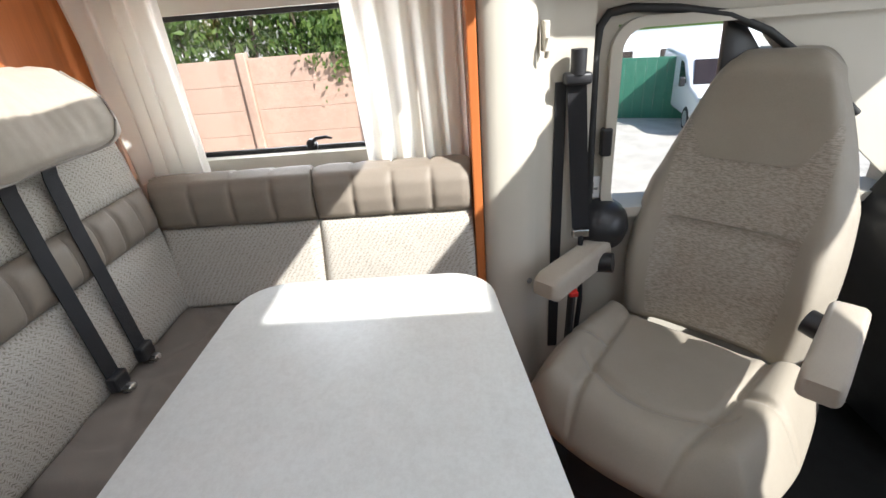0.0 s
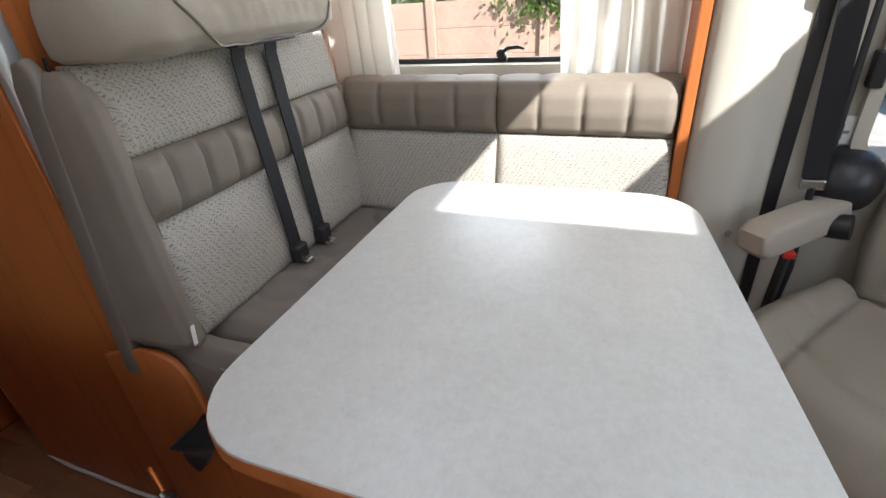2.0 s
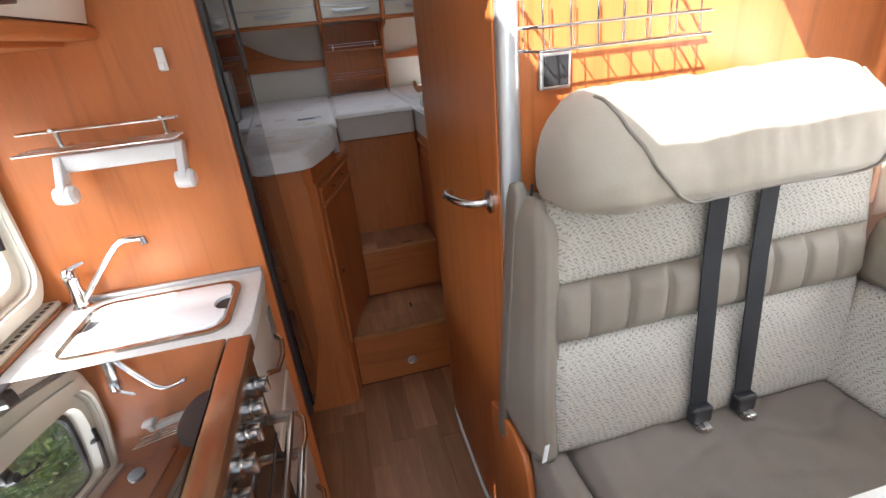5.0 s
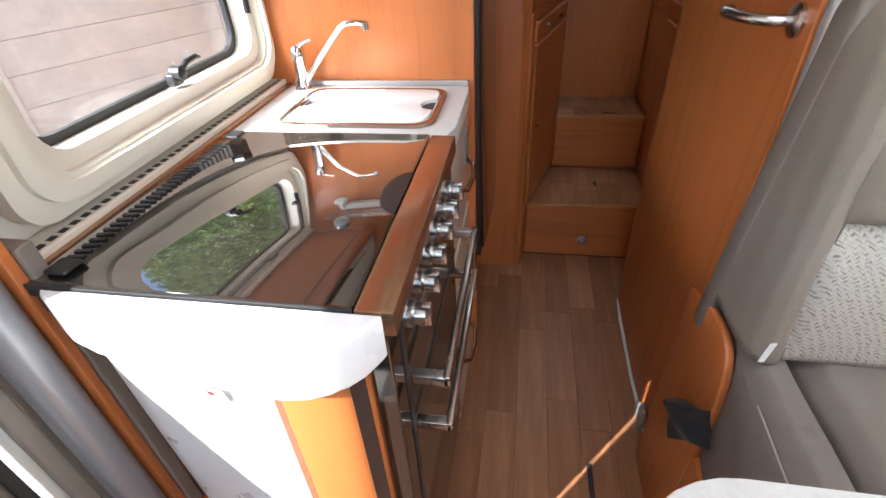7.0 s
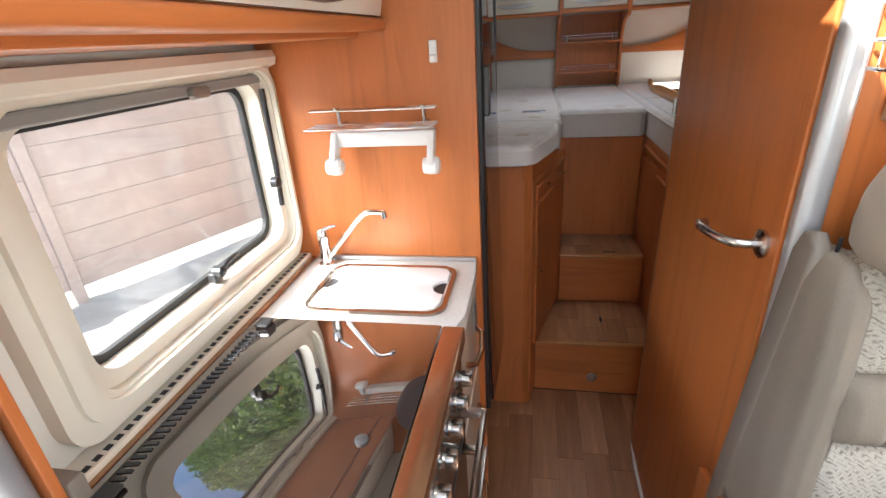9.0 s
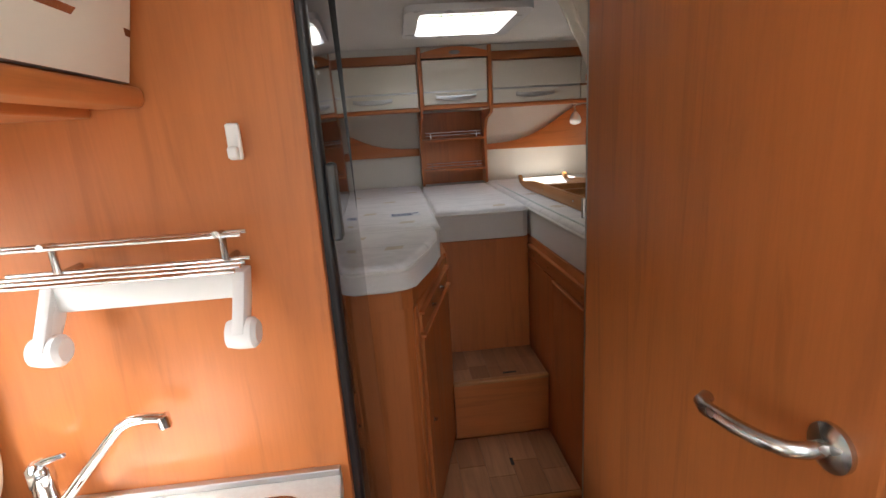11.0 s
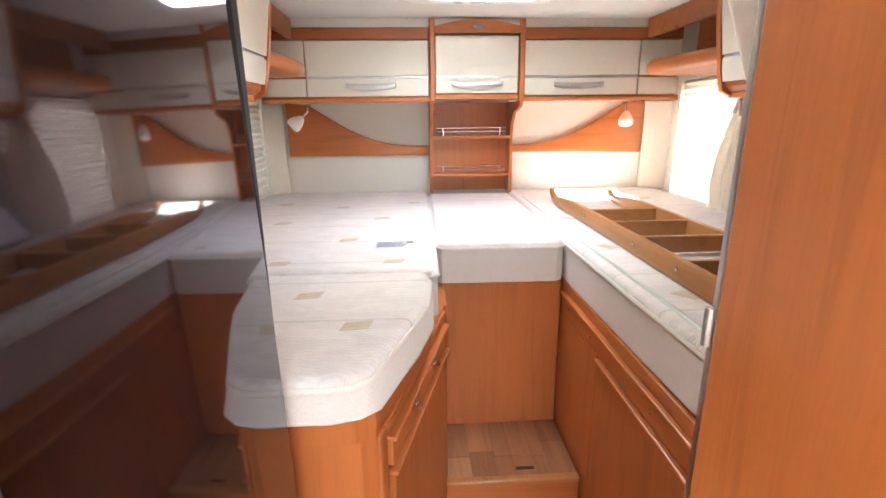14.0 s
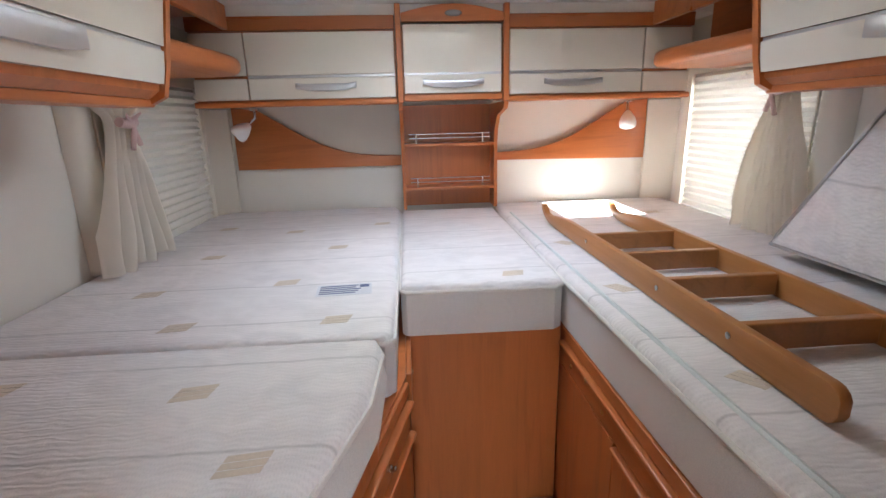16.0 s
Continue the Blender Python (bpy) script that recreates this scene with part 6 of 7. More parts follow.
def side_lockers():
    for s in (-1, 1):
        t = thing("bed_locker", (0.28 + s * 0.8, 1.7, 1.6), "cream gloss overhead locker beside the bed", "cabinet", "bed lockers")
        w = XL + 0.002 if s < 0 else XR - 0.002
        f = -0.422 if s < 0 else 0.945
        i = 1 if s < 0 else -1
        y0, y1 = 1.265 if s < 0 else 1.135, 2.125
        prof = [(w, 1.605), (f - i * 0.02, 1.600), (f, 1.615), (f + i * 0.008, 1.66), (f + i * 0.028, 1.80), (f + i * 0.03, ZC - 0.002), (w, ZC - 0.002)]
        part("body", prism(prof, "y", y0, y1 - 0.020), M_WOOD, t)
        part("end_panel", prism([(w, 1.595), (f - i * 0.02, 1.588), (f + i * 0.008, 1.602), (f + i * 0.022, 1.66), (f + i * 0.044, 1.80), (f + i * 0.046, ZC - 0.002), (w, ZC - 0.002)], "y", y1 - 0.019, y1), M_WOOD, t, "rounded cherry end panel", 40)
        def slab(name, za, zb):
            def at(z):
                return f + i * (0.008 + 0.02 * max(0, z - 1.66) / 0.14) if z > 1.66 else f + i * 0.008 * (z - 1.615) / 0.045
            q = [(at(za) - i * 0.004, za), (at(za) + i * 0.012, za), (at((za + zb) / 2) + i * 0.013, (za + zb) / 2), (at(zb) + i * 0.012, zb), (at(zb) - i * 0.004, zb)]
            return part(name, prism(q, "y", y0 + 0.006, y1 - 0.022, 0.002), M_CREAM, t, "cream gloss door panel", 30)
        d = slab("door", 1.703, 1.90)
        slab("lower_door", 1.628, 1.694)
        part("inlay_line", box(f + i * 0.008, f + i * 0.019, y0 + 0.006, y1 - 0.022, 1.6945, 1.7025), M_ALU, t, "thin silver inlay")
        part("handle", prism([(1.52, 1.70), (1.56, 1.694), (1.80, 1.694), (1.84, 1.70), (1.84, 1.662), (1.78, 1.654), (1.58, 1.654), (1.52, 1.662)], "x", f + i * 0.014, f + i * 0.031, 0.003), M_ALU, d, "wide brushed aluminium handle", 40)
        part("light_strip", box(f - i * 0.03, f - i * 0.05, y0 + 0.05, y1 - 0.03, 1.585, 1.603, 0.003), M_ALU, t, "slim aluminium strip below")
        part("lower_trim", box(f - i * 0.022, f - i * 0.10, y0 + 0.02, y1 + 0.0, 1.582, 1.6, 0.004), M_WOOD_Y, t)
        # open shelf between the side locker and the rear lockers
        sh = thing("corner_shelf", (0.28 + s * 0.85, 2.45, 1.68), "open cherry shelf with rounded front beside the lockers", "shelf", "corner shelves")
        inner = f - i * 0.05
        edge = -0.445 if s < 0 else 0.985
        plan = [(w, y1 + 0.002), (edge, y1 + 0.002), (edge + i * 0.004, 2.25), (edge + i * 0.012, 2.36), (edge + i * 0.024, 2.46), (edge + i * 0.034, 2.55), (edge + i * 0.036, 2.61), (edge + i * 0.028, 2.66), (edge + i * 0.008, 2.70), (edge - i * 0.03, 2.73), (edge - i * 0.09, 2.745), (w, 2.75)]
        part("board", prism(plan, "z", 1.694, 1.748, 0.024, 5), M_WOOD_Y, sh, "thick bullnosed shelf board", 60)
        part("rear_rail", box(w, w + i * 0.04, y1 + 0.002, 2.785, 1.749, ZC - 0.003), M_WOOD_Y, sh, "dark wood back board")
        part("socket_cap", lathe([(0.014, 0), (0.014, 0.003), (0.008, 0.004)], (w + i * 0.0405, 2.33, 1.80), (i, 0, 0), 16), M_BROWN_METAL, sh, "round brown cap", 40)
        part("upper_rail", box(inner - i * 0.03, inner - i * 0.01, y1 + 0.002, 2.785, 1.85, ZC - 0.003, 0.003), M_WOOD_DARK, sh)
    structure("trim_rear_cornice", box(XL, XR, 2.80, YB, 1.895, ZC - 0.001), M_CEIL, "pale ceiling fill above the rear lockers", "trim")
    for s in (-1, 1):
        x0, x1 = (XL + 0.001, XL + 0.10) if s < 0 else (XR - 0.10, XR - 0.001)
        inn = x1 if s < 0 else x0
        structure("trim_corner_left" if s < 0 else "trim_corner_right", prism([(XL + 0.001 if s < 0 else XR - 0.001, YB - 0.001), (inn, YB - 0.001), (inn, YB - 0.02), (inn - (-s) * 0.03, YB - 0.045), ((XL if s < 0 else XR) - s * 0.02, YB - 0.09), ((XL if s < 0 else XR) - s * 0.001, YB - 0.10)], "z", 1.172, 1.60), M_PLASTIC, "ivory corner moulding", "trim", 50)


def blind(n, hole, side):
    """Pleated blind pulled down over a bed window."""
    y0, y1, z0, z1 = hole
    x = XL + 0.018 if side < 0 else XR - 0.018
    t = thing("pleated_blind", (x, (y0 + y1) / 2, z0), "cream pleated blind lowered over the window", "blind", "bed blinds")
    part("frame", ring_prism(round_rect(y0 - 0.035, y1 + 0.035, z0 - 0.03, z1 + 0.03, 0.02), round_rect(y0 + 0.005, y1 - 0.005, z0 + 0.012, z1 - 0.004, 0.01), "x", x - 0.004, x + 0.010) if side < 0 else ring_prism(round_rect(y0 - 0.035, y1 + 0.035, z0 - 0.03, z1 + 0.03, 0.02), round_rect(y0 + 0.005, y1 - 0.005, z0 + 0.012, z1 - 0.004, 0.01), "x", x - 0.010, x + 0.004), M_PLASTIC, t, "ivory blind frame", 40)
    k = 19
    bm = bmesh.new()
    za, zb = z0 + 0.045, z1 - 0.005
    rows = []
    for j in range(k * 2 + 1):
        z = za + (zb - za) * j / (k * 2)
        d = 0.012 if j % 2 else -0.006
        rows.append((bm.verts.new((x + (d if side < 0 else -d), y0 + 0.008, z)), bm.verts.new((x + (d if side < 0 else -d), y1 - (0.012 if side < 0 else 0.02), z))))
    for p, q in zip(rows, rows[1:]):
        bm.faces.new([p[0], p[1], q[1], q[0]])
    part("pleats", bm, M_BLIND, t, "cream pleated cloth")
    part("end_bar", box(x - 0.008, x + 0.008, y0 + 0.008, y1 - 0.008, z0 + 0.014, z0 + 0.042, 0.004), M_ALU, t, "aluminium end bar")
    return t


def slatted_frame():
    """Wooden slatted insert lying loose on the mattress."""
    t = thing("wooden_bed_frame", (0.74, 2.0, MT), "loose beech ladder-like bed frame lying on the mattress", "bed frame")
    z0, z1 = MT + 0.003, MT + 0.056
    side = [(1.437 + 0.022 * (1 - math.sin(radians(a))), z0 + 0.022 - 0.022 * math.cos(radians(a))) for a in (75, 50, 25, 0)] + [(2.52, z0), (2.60, z0 + 0.004), (2.66, z0 + 0.02), (2.69, z0 + 0.04), (2.69, z0 + 0.058), (2.672, z0 + 0.06), (2.64, z0 + 0.035), (2.60, z0 + 0.032), (2.50, z1 - 0.008), (2.40, z1)] + [(1.437 + 0.022 * (1 - math.sin(radians(a))), z1 - 0.022 + 0.022 * math.cos(radians(a))) for a in (0, 25, 50, 75)]
    part("side_rail", turned(prism(side, "x", -0.009, 0.009, 0.003), pose(0.600, 0, 0, 0, 0, 0.0)), M_BEECH, t, "", 40)
    part("side_rail", turned(prism(side, "x", -0.009, 0.009, 0.003), pose(0.850, 0, 0, 0, 0, 0.0)), M_BEECH, t, "", 40)
    for y in (1.635, 1.855, 2.045, 2.24):
        part("crossbar", box(0.6095, 0.8405, y - 0.009, y + 0.009, z0 + 0.004, z0 + 0.050, 0.003), M_BEECH, t)
    for y in (1.635, 1.855, 2.24):
        part("screw", lathe([(0.006, 0), (0.006, 0.002), (0.003, 0.003)], (0.591, y, z0 + 0.03), (-1, 0, 0), 10), M_STEEL, t)
    return t


def leaning_cushion():
    """Triangular mattress piece leaning against the window wall."""
    t = thing("leaning_mattress", (1.1, 1.85, MT), "quilted mattress offcut leaning against the side wall", "mattress")
    o = [(2.112, 0.004), (2.106, 0.03), (2.0, 0.335), (1.985, 0.365), (1.955, 0.385), (1.42, 0.415), (1.40, 0.40), (1.40, 0.0)]
    bm = prism(o, "x", -0.05, 0.05, 0.014, 3)
    lean = Matrix.Translation((1.075, 0, MT + 0.0185)) @ Matrix.Rotation(radians(20), 4, "Y")
    part("pad", turned(bm, lean), M_MAT_FILM, t, "", 40)
    part("piping", turned(tube([(-0.048, y, z) for y, z in o], 0.0045, 6, True), lean), M_ALU, t, "grey-silver edge piping", 60)
    for k, (y, z) in enumerate(((1.86, 0.22), (1.80, 0.05), (1.6, 0.3))):
        part("motif", turned(joined(*[box(-0.0508, -0.0502, y - 0.035 + 0.004 * j, y + 0.025 + 0.004 * j, z + 0.011 * j, z + 0.011 * j + 0.007) for j in range(4)]), lean), M_MOTIF, t, "tan stitched motif")
    return t


bed_boxes()
steps()
rear_lockers()
headboards()
side_lockers()
blind(1, BWIN_L, -1)
blind(2, BWIN_R, 1)
slatted_frame()
leaning_cushion()
curtain("bed_curtain", 2.22, 2.50, 2.175, 2.49, -0.66, 1.63, 1.178, "cream curtain tied with a pink band beside the bed", 0.036, 3, 21, (1.555, 2.335, 0.035), 1)
curtain("bed_curtain", 2.24, 2.52, 2.20, 2.50, 1.20, 1.66, 1.178, "cream curtain tied with a pink band beside the bed", 0.036, 4, 33, (1.60, 2.335, 0.035), -1)
def divider_curtain():
    """Sheer drape swept from the ceiling to a tie beside the door edge."""
    t = thing("divider_curtain", (0.42, 1.19, 1.2), "white sheer divider curtain swept aside behind the door", "curtain")
    edge = [(1.925, 0.215), (1.84, 0.258), (1.74, 0.310), (1.65, 0.356), (1.57, 0.390), (1.50, 0.412), (1.40, 0.422), (1.25, 0.418)]
    def where(u, v):
        z = 1.925 - 0.675 * v
        for (za, xa), (zb, xb) in zip(edge, edge[1:]):
            if z >= zb - 1e-6:
                x0 = xa + (xb - xa) * (za - z) / (za - zb)
                break
        x1 = 0.50 - 0.045 * min(1, v * 1.6)
        d = 0.014 * math.sin(u * 34 + 1.5 * math.sin(v * 3)) + 0.006 * noise.noise((u * 8, v * 2, 4))
        return (x0 + (x1 - x0) * u, 1.185 + d, z)
    part("cloth", sheet(120, 30, where), M_CURTAIN, t, "", 180)


divider_curtain()
def curtain_cover(wall, side, y0, y1):
    """Upright cover strip beside a bed window, behind the curtain."""
    t = thing("curtain_cover", (wall - side * 0.02, (y0 + y1) / 2, 1.18), "ivory upright curtain cover beside the bed window", "window trim", "curtain covers")
    outline = [(wall - side * d, y) for d, y in ((0.002, y0), (0.030, y0 + 0.012), (0.040, y0 + 0.045), (0.034, y1 - 0.01), (0.026, y1), (0.002, y1))]
    part("panel", prism(outline, "z", 1.172, 1.60), M_PLASTIC, t, "", 50)
    part("edge_trim", box(min(wall - side * 0.034, wall - side * 0.028), max(wall - side * 0.034, wall - side * 0.028), y1 + 0.0005, y1 + 0.008, 1.173, 1.598, 0.002), M_PLASTIC, t, "slim ivory edge trim")


curtain_cover(XL, -1, 2.225, 2.32)
curtain_cover(XR, 1, 2.175, 2.27)

# ---- outside ----
GZ = -0.62
structure("ground", box(-60, 60, -60, 60, GZ - 0.1, GZ), M_GRAVEL, "pale sunlit gravel yard", "ground")


def panel_fence(x, y0, y1, top, step, high, m, label):
    """Concrete fence: posts with stacked planks between."""
    t = thing("concrete_fence", (x, (y0 + y1) / 2, GZ), label, "fence")
    plank = None
    rows = int((top - GZ) / high)
    n = int((y1 - y0) / step)
    for k in range(n + 1):
        part("post", box(x - 0.06, x + 0.06, y0 + k * step - 0.05, y0 + k * step + 0.05, GZ, top + 0.06, 0.01), m, t)
        if k == n:
            continue
        for r in range(rows):
            if plank is None:
                plank = part("plank", box(x - 0.02, x + 0.02, y0 + 0.052, y0 + step - 0.052, top - high + 0.0015, top, 0.007), m, t)
            else:
                p = plank.copy()
                scene.collection.objects.link(p)
                p.location = plank.location + Vector((0.004 * ((k * 7 + r * 3) % 3), k * step, -r * high))
    return t


panel_fence(5.4, -2.215, 9.4, 1.15, 1.28, 0.275, M_FENCE, "rose-coloured concrete plank fence in the sun")
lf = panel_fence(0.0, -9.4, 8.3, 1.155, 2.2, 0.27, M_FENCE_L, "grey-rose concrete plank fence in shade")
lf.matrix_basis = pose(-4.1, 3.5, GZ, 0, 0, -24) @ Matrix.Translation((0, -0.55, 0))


def hedge(name, x0, x1, y0, y1, z0, z1, count, seed, label, big=1.0):
    t = thing(name, ((x0 + x1) / 2, (y0 + y1) / 2, GZ), label, "hedge")
    rnd = random.Random(seed)
    bm = bmesh.new()
    for k in range(int((y1 - y0) / 0.8)):
        y = y0 + 0.4 + k * 0.8
        for q in range(3):
            a = Vector(((x0 + x1) / 2 + rnd.uniform(-0.2, 0.2), y, GZ))
            b = Vector((rnd.uniform(x0, x1), y + rnd.uniform(-0.6, 0.6), z1 - rnd.uniform(0.2, 0.9)))
            s = tube([a, a.lerp(b, 0.5) + Vector((rnd.uniform(-0.1, 0.1), rnd.uniform(-0.1, 0.1), 0.1)), b], [0.04, 0.025, 0.008], 5)
            me = bpy.data.meshes.new("tmp")
            s.to_mesh(me)
            s.free()
            bm.from_mesh(me)
            bpy.data.meshes.remove(me)
    part("stems", bm, M_BARK, t)
    verts, faces = [], []
    for k in range(count):
        y = rnd.uniform(y0, y1)
        top = z1 + 0.5 * noise.noise((y * 0.9, seed, 0)) + 0.2 * noise.noise((y * 3.1, seed, 5))
        z = z0 + (top - z0) * rnd.random() ** 0.8
        x = rnd.uniform(x0, x1) + 0.35 * noise.noise((y * 1.3, z * 1.3, seed))
        if noise.noise((x * 2.2, y * 2.2, z * 2.2)) < -0.34:
            continue
        s = rnd.uniform(0.035, 0.075) * big
        r = Euler((rnd.uniform(0, 6.28), rnd.uniform(0, 6.28), rnd.uniform(0, 6.28))).to_matrix()
        c = Vector((x, y, z))
        i = len(verts)
        for p in ((-s, 0, 0), (-0.3 * s, 0.45 * s, 0.1 * s), (s, 0, 0), (-0.3 * s, -0.45 * s, 0.1 * s)):
            verts.append(c + r @ Vector(p) - ORIGIN[t])
        faces.append((i, i + 1, i + 2, i + 3))
    me = bpy.data.meshes.new("leaves")
    me.from_pydata(verts, [], faces)
    me.materials.append(M_LEAF)
    ob = new("leaves", me)
    ob.parent = t
    tagged(ob, kind="stuff")
    return t


hedge("garden_hedge", 5.8, 7.6, -2.4, 10.0, 0.5, 4.0, 95000, 3, "dense sunlit green hedge behind the fence")
hedge("garden_hedge", -6.6, -5.0, -1.0, 15, 0.9, 14.0, 120000, 9, "tall dense green hedge behind the shaded fence", 2.4).matrix_basis = Matrix.Translation((-5.0, 7.2, GZ)) @ pose(0, 0, 0, 0, 0, 76)
hedge("garden_hedge", -10.0, -8.4, -5.0, 3.0, -0.5, 2.8, 45000, 17, "dense green hedge beyond the entrance side")


def garden_tree():
    """Small unseen tree added off the kitchen side; its crown keeps sun off the panel."""
    t = thing("garden_tree", (-3.6, -0.7, GZ), "unseen leafy tree with a bare trunk, added to shade the kitchen side", "tree")
    rnd = random.Random(23)
    part("trunk", tube([(-3.6, -0.7, GZ), (-3.57, -0.72, 1.0), (-3.45, -0.75, 2.6), (-3.3, -0.8, 4.2)], [0.13, 0.11, 0.085, 0.05], 10), M_BARK, t, "", 60)
    for k in range(9):
        a = k * 0.7
        z = 2.9 + 0.17 * k
        tip = Vector((-3.2 + 0.35 * math.cos(a), -0.9 + 1.2 * math.sin(a), min(z + 1.0, 5.2)))
        part("limb", tube([(-3.42, -0.76, z), ((tip.x - 3.42) / 2, (tip.y - 0.76) / 2, z + 0.6), tuple(tip)], [0.035, 0.022, 0.008], 6), M_BARK, t, "", 60)
    verts, faces = [], []
    # crown shaped to block the sun rays that would reach the kitchen panel
    for k in range(26000):
        v = Vector((rnd.gauss(0, 1), rnd.gauss(0, 1), rnd.gauss(0, 1))).normalized() * rnd.random() ** 0.4
        c = Vector((-3.2 + 0.45 * v.x, -0.93 + 1.75 * v.y, 5.0 + 1.25 * v.z))
        if c.z > 5.38 + 0.15 * noise.noise((c.y * 2, c.x * 2, 1)) or noise.noise(tuple(c * 1.9)) < -0.42:
            continue
        q = rnd.uniform(0.03, 0.06)
        r = Euler((rnd.uniform(0, 6.28), rnd.uniform(0, 6.28), rnd.uniform(0, 6.28))).to_matrix()
        i = len(verts)
        for p in ((-q, 0, 0), (-0.3 * q, 0.5 * q, 0.1 * q), (q, 0, 0), (-0.3 * q, -0.5 * q, 0.1 * q)):
            verts.append(c + r @ Vector(p) - ORIGIN[t])
        faces.append((i, i + 1, i + 2, i + 3))
    me = bpy.data.meshes.new("crown")
    me.from_pydata(verts, [], faces)
    me.materials.append(M_LEAF)
    ob = new("crown", me)
    ob.parent = t
    tagged(ob, kind="stuff")


garden_tree()


def ivy():
    t = thing("ivy_spray", (5.33, 0.35, 0.9), "dark ivy sprays hanging over the fence", "ivy")
    rnd = random.Random(5)
    verts, faces = [], []
    for k in range(500):
        y, z = 0.25 + rnd.gauss(0, 0.28), 1.2 - abs(rnd.gauss(0, 0.17))
        s = rnd.uniform(0.02, 0.04)
        r = Euler((rnd.uniform(0, 6.28), rnd.uniform(0, 6.28), rnd.uniform(0, 6.28))).to_matrix()
        c = Vector((5.34 + rnd.uniform(-0.04, 0.02), y, z))
        i = len(verts)
        for p in ((-s, 0, 0), (0, 0.6 * s, 0), (s, 0, 0), (0, -0.6 * s, 0)):
            verts.append(c + r @ Vector(p) - ORIGIN[t])
        faces.append((i, i + 1, i + 2, i + 3))
    me = bpy.data.meshes.new("leaves")
    me.from_pydata(verts, [], faces)
    me.materials.append(M_LEAF)
    ob = new("leaves", me)
    ob.parent = t
    tagged(ob, kind="stuff")


ivy()


def green_fence():
    t = thing("sheet_fence", (9.1, -4.2, GZ), "green corrugated sheet fence with a white sign", "fence")
    for k in range(12):
        part("sheet", turned(box(-0.088, 0.088, -0.015 - 0.012 * (k % 2), 0.015, 0, 1.08, 0.01), pose(9.42 - 0.065 * k, -3.3 - 0.165 * k, GZ, 0, 0, 68)), M_GREENFENCE, t)
    part("sign", turned(box(-0.2, 0.2, 0.03, 0.04, 0.84, 0.92), pose(9.10, -4.2, GZ, 0, 0, 68)), M_WHITE, t, "small white sign")


def caravan():
    """White caravan beyond the green fence."""
    t = thing("white_caravan", (14.0, -6.0, GZ), "white caravan parked beyond the green fence", "caravan")
    part("body", prism([(-8.6, GZ + 0.2), (-3.9, GZ + 0.2), (-3.8, 0.1), (-4.0, 0.52), (-4.4, 0.62), (-8.2, 0.62), (-8.6, 0.4)], "x", 13.0, 14.6, 0.08, 3), M_VAN, t, "", 50)
    for y in (-5.0, -6.4):
        part("window", box(12.985, 12.999, y - 0.35, y + 0.35, -0.1, 0.22, 0.004), M_OVEN, t, "dark window")
    for y in (-5.5, -7.0):
        part("wheel", lathe([(0.17, -0.07), (0.2, -0.04), (0.2, 0.04), (0.17, 0.07)], (13.1, y, GZ + 0.2), (1, 0, 0), 20), M_RUBBER, t, "black tyre", 40)


def van():
    """White van parked nose towards the place."""
    t = thing("white_van", (0, 0, 0), "small white van parked on the gravel", "van")
    side = [(-1.9, 0.35), (1.95, 0.35), (2.1, 0.55), (2.08, 0.85), (1.85, 1.02), (1.15, 1.15), (0.55, 1.75), (0.3, 1.84), (-1.8, 1.86), (-2.0, 1.6), (-2.0, 0.45)]
    part("body", prism(side, "y", -0.84, 0.84, 0.10, 3), M_VAN, t, "", 50)
    def screen(u, v):
        a, b = Vector((1.13, 0, 1.17)), Vector((0.60, 0, 1.72))
        p = a.lerp(b, v)
        w = 0.72 - 0.10 * v
        return (p.x + 0.016, -w + 2 * w * u, p.z + 0.016)
    part("windscreen", sheet(6, 4, screen, lambda u, v: tuple(Vector(screen(u, v)) + Vector((-0.01, 0, -0.01)))), M_OVEN, t, "dark windscreen")
    for s in (-1, 1):
        part("side_window", prism([(0.2, 1.18), (0.95, 1.18), (0.5, 1.66), (0.2, 1.70)], "y", s * 0.835, s * 0.848), M_OVEN, t, "dark side window")
        for x in (-1.3, 1.25):
            w = part("wheel", lathe([(0.30, -0.09), (0.33, -0.05), (0.33, 0.05), (0.30, 0.09)], (x, s * 0.76, 0.33), (0, 1, 0), 24), M_RUBBER, t, "black tyre", 40)
            part("rim", lathe([(0.20, 0), (0.20, 0.01), (0.05, 0.02)], (x, s * 0.852, 0.33), (0, s, 0), 18), M_ALU, w, "", 40)
        part("headlight", box(1.93, 2.07, s * 0.62 - 0.16, s * 0.62 + 0.16, 0.78, 0.98, 0.03), M_ALU, t, "silver headlight")
        part("mirror", box(0.92, 1.05, s * 0.97 - 0.07, s * 0.97 + 0.07, 1.12, 1.36, 0.03), M_BLACK, t)
    part("grille", box(2.06, 2.11, -0.42, 0.42, 0.52, 0.74, 0.02), M_BLACK, t)
    part("number_plate", box(2.105, 2.122, -0.25, 0.25, 0.42, 0.52, 0.004), M_WHITE, t)
    t.matrix_basis = pose(8.55, -5.12, GZ, 0, 0, 170) @ Matrix.Scale(0.62, 4)


green_fence()
van()
caravan()
structure("backdrop", joined(box(25, 25.4, -30, 6, GZ, 3.4), box(-30, 30, -30.4, -30, GZ, 3.4)), M_LEAF, "distant green trees behind the yard", "backdrop")


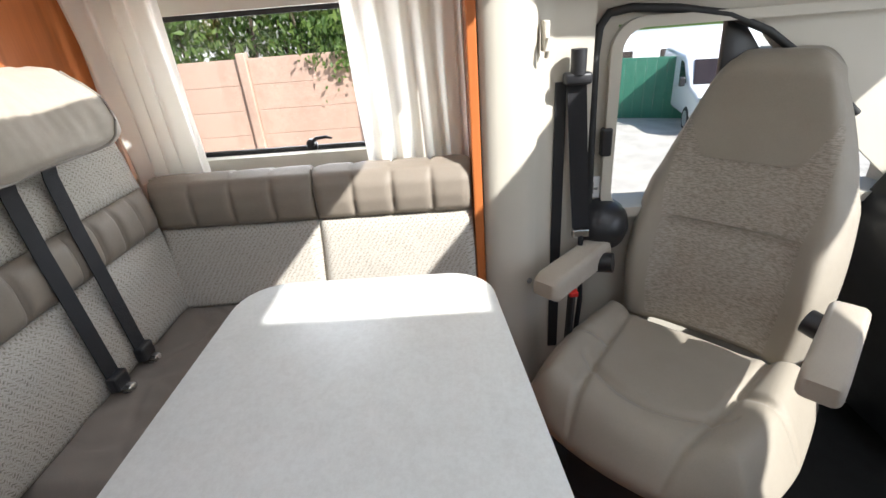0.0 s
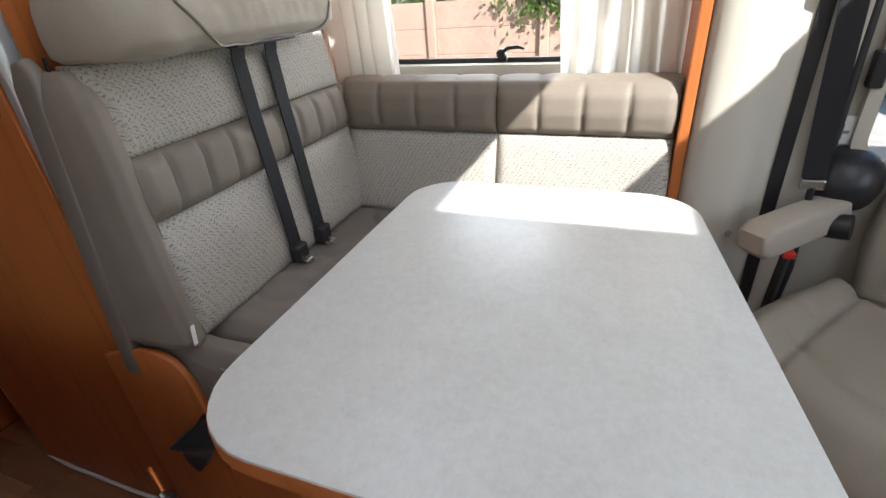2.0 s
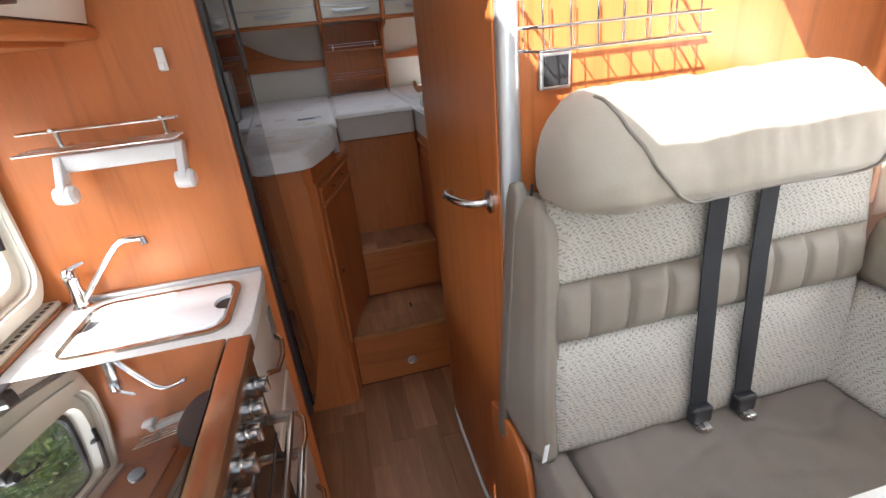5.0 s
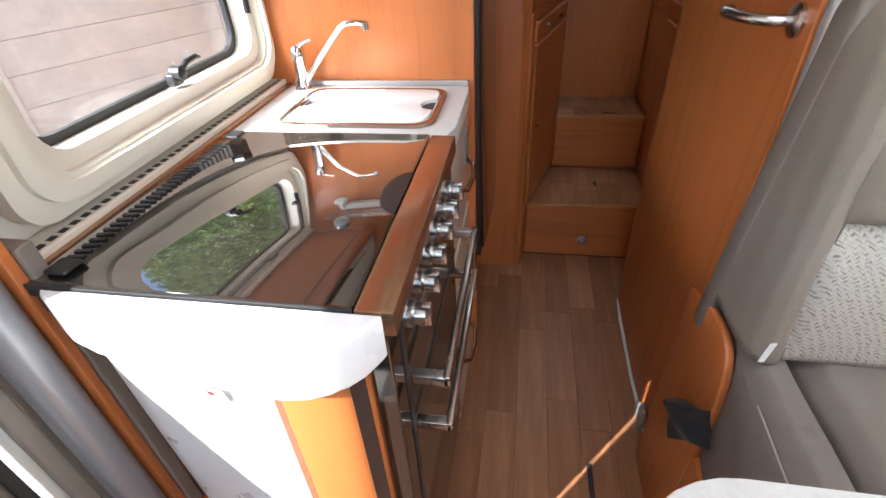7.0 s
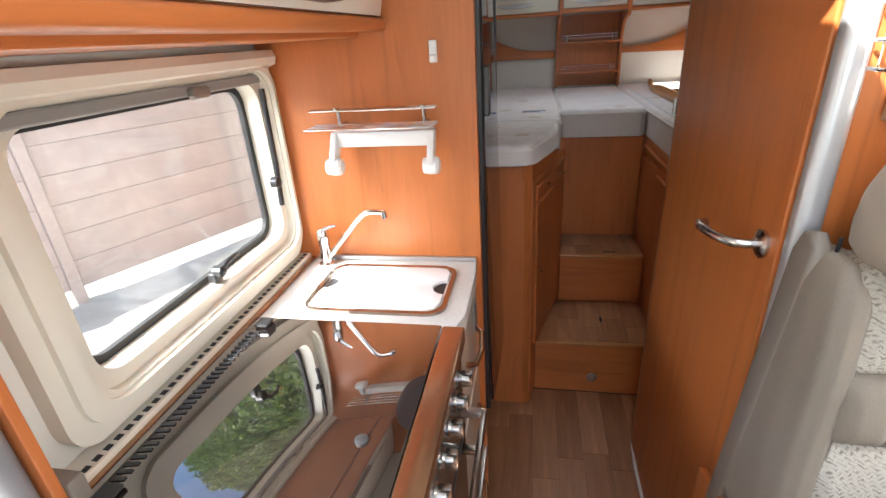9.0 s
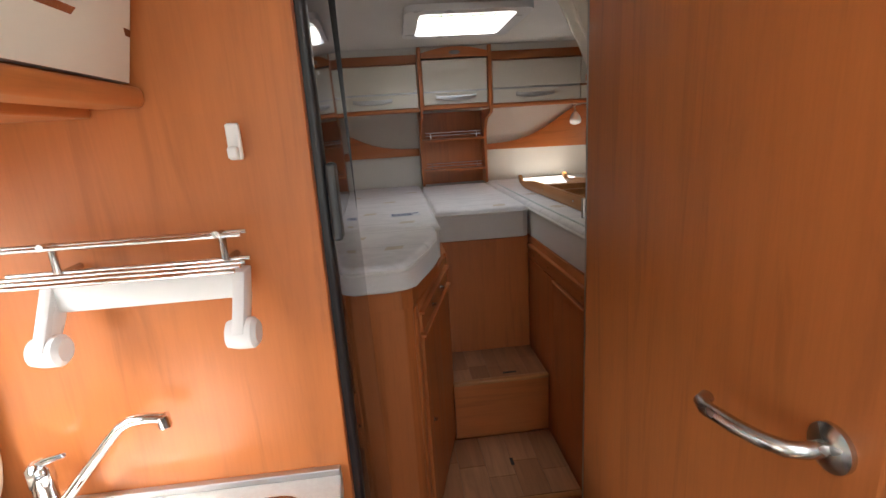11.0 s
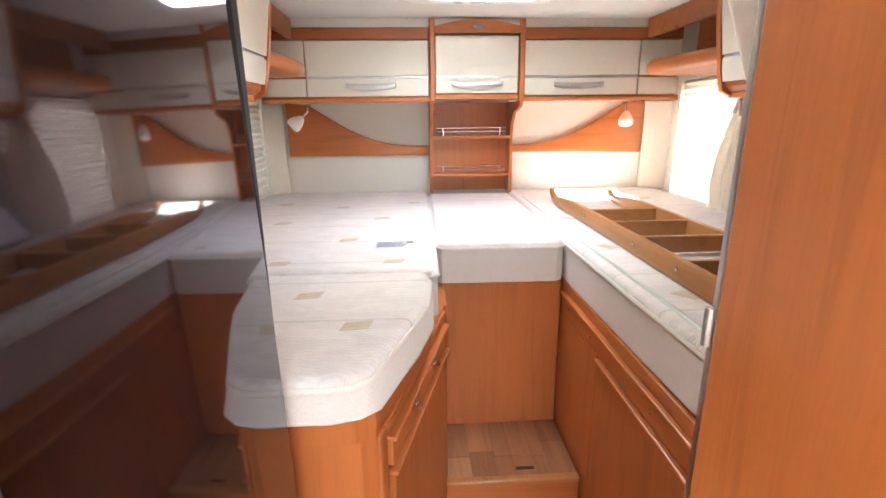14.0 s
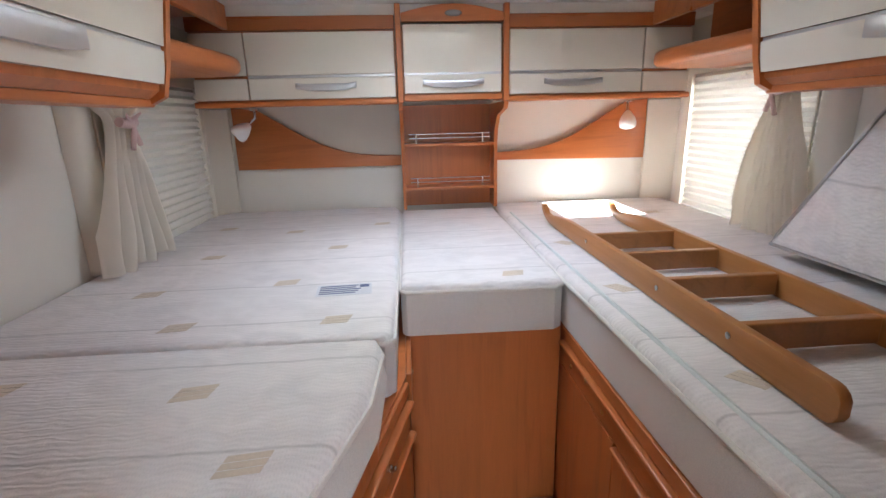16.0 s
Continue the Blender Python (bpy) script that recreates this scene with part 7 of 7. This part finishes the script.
# ---- floor planks, last ----
def planks():
    fl = bpy.data.objects["floor"]
    shared = {}
    rnd = random.Random(11)
    w = 0.098
    col = 0
    x = -0.335
    while x < 0.50:
        y = -1.0 + rnd.uniform(-0.6, 0)
        while y < 1.45:
            ln = rnd.choice((0.42, 0.55, 0.70))
            a, b = max(y, -1.0), min(y + ln, 1.42)
            if b - a > 0.03:
                key = round(b - a, 3)
                p = new("plank", shared.get(key))
                if key not in shared:
                    bm = box(0, w - 0.0008, 0, key - 0.0008, -0.005, 0, 0.0006, 1)
                    me = bpy.data.meshes.new("plank")
                    bm.to_mesh(me)
                    bm.free()
                    me.materials.append(M_PLANK)
                    bpy.data.objects.remove(p)
                    p = new("plank", me)
                    shared[key] = me
                p.location = (x, a, 0)
                p.parent = fl
            y += ln
        x += w
    for step_name, x0, x1, y0, y1, z in (("lower_step", -0.034, 0.468, 1.443, 1.788, 0.266), ("upper_step", 0.081, 0.468, 1.809, 2.064, 0.518)):
        st = bpy.data.objects[step_name]
        n = 5
        for k in range(n):
            a, b = x0 + (x1 - x0) * k / n, x0 + (x1 - x0) * (k + 1) / n
            cut = y0 + (y1 - y0) * rnd.uniform(0.3, 0.7)
            for ya, yb in ((y0, cut), (cut, y1)):
                part("plank", box(a, b - 0.0008, ya, yb - 0.0008, z - 0.0135, z, 0.0006, 1), M_PLANK, st)


planks()
ft = thing("door_foot", (0.333, 0.56, 0.0), "grey plastic stop at the foot of the door", "door stop")
part("block", prism([(0.525, 0.0), (0.605, 0.0), (0.60, 0.05), (0.575, 0.075), (0.53, 0.08)], "x", 0.326, 0.342, 0.004), M_GREY, ft, "", 40)
st = thing("shield_sticker", (-0.42, -0.095, 0.86), "small worn white sticker on the white end shield", "sticker")
part("paper", turned(box(-0.022, 0.022, -0.0006, 0.0006, -0.012, 0.012), pose(-0.418, -0.0895, 0.868, 8, 0, -10)), M_LABEL, st)
part("mark", turned(box(-0.006, 0.004, -0.0012, -0.0007, -0.004, 0.004), pose(-0.418, -0.0895, 0.868, 8, 0, -10)), M_RED, st, "small red mark")
sd = thing("ceiling_detector", (0.24, 1.70, ZC), "small round white detector on the ceiling", "detector")
part("disc", lathe([(0.05, 0), (0.05, 0.012), (0.04, 0.024), (0.012, 0.028)], (0.24, 1.70, ZC - 0.001), (0, 0, -1), 24), M_WHITE, sd, "", 40)
fs = thing("floor_slot", (0.2, 0.45, 0.0), "small black slot plate in the plank floor", "floor fitting")
part("plate", box(0.165, 0.18, 0.30, 0.40, 0.0003, 0.002), M_BLACK, fs)
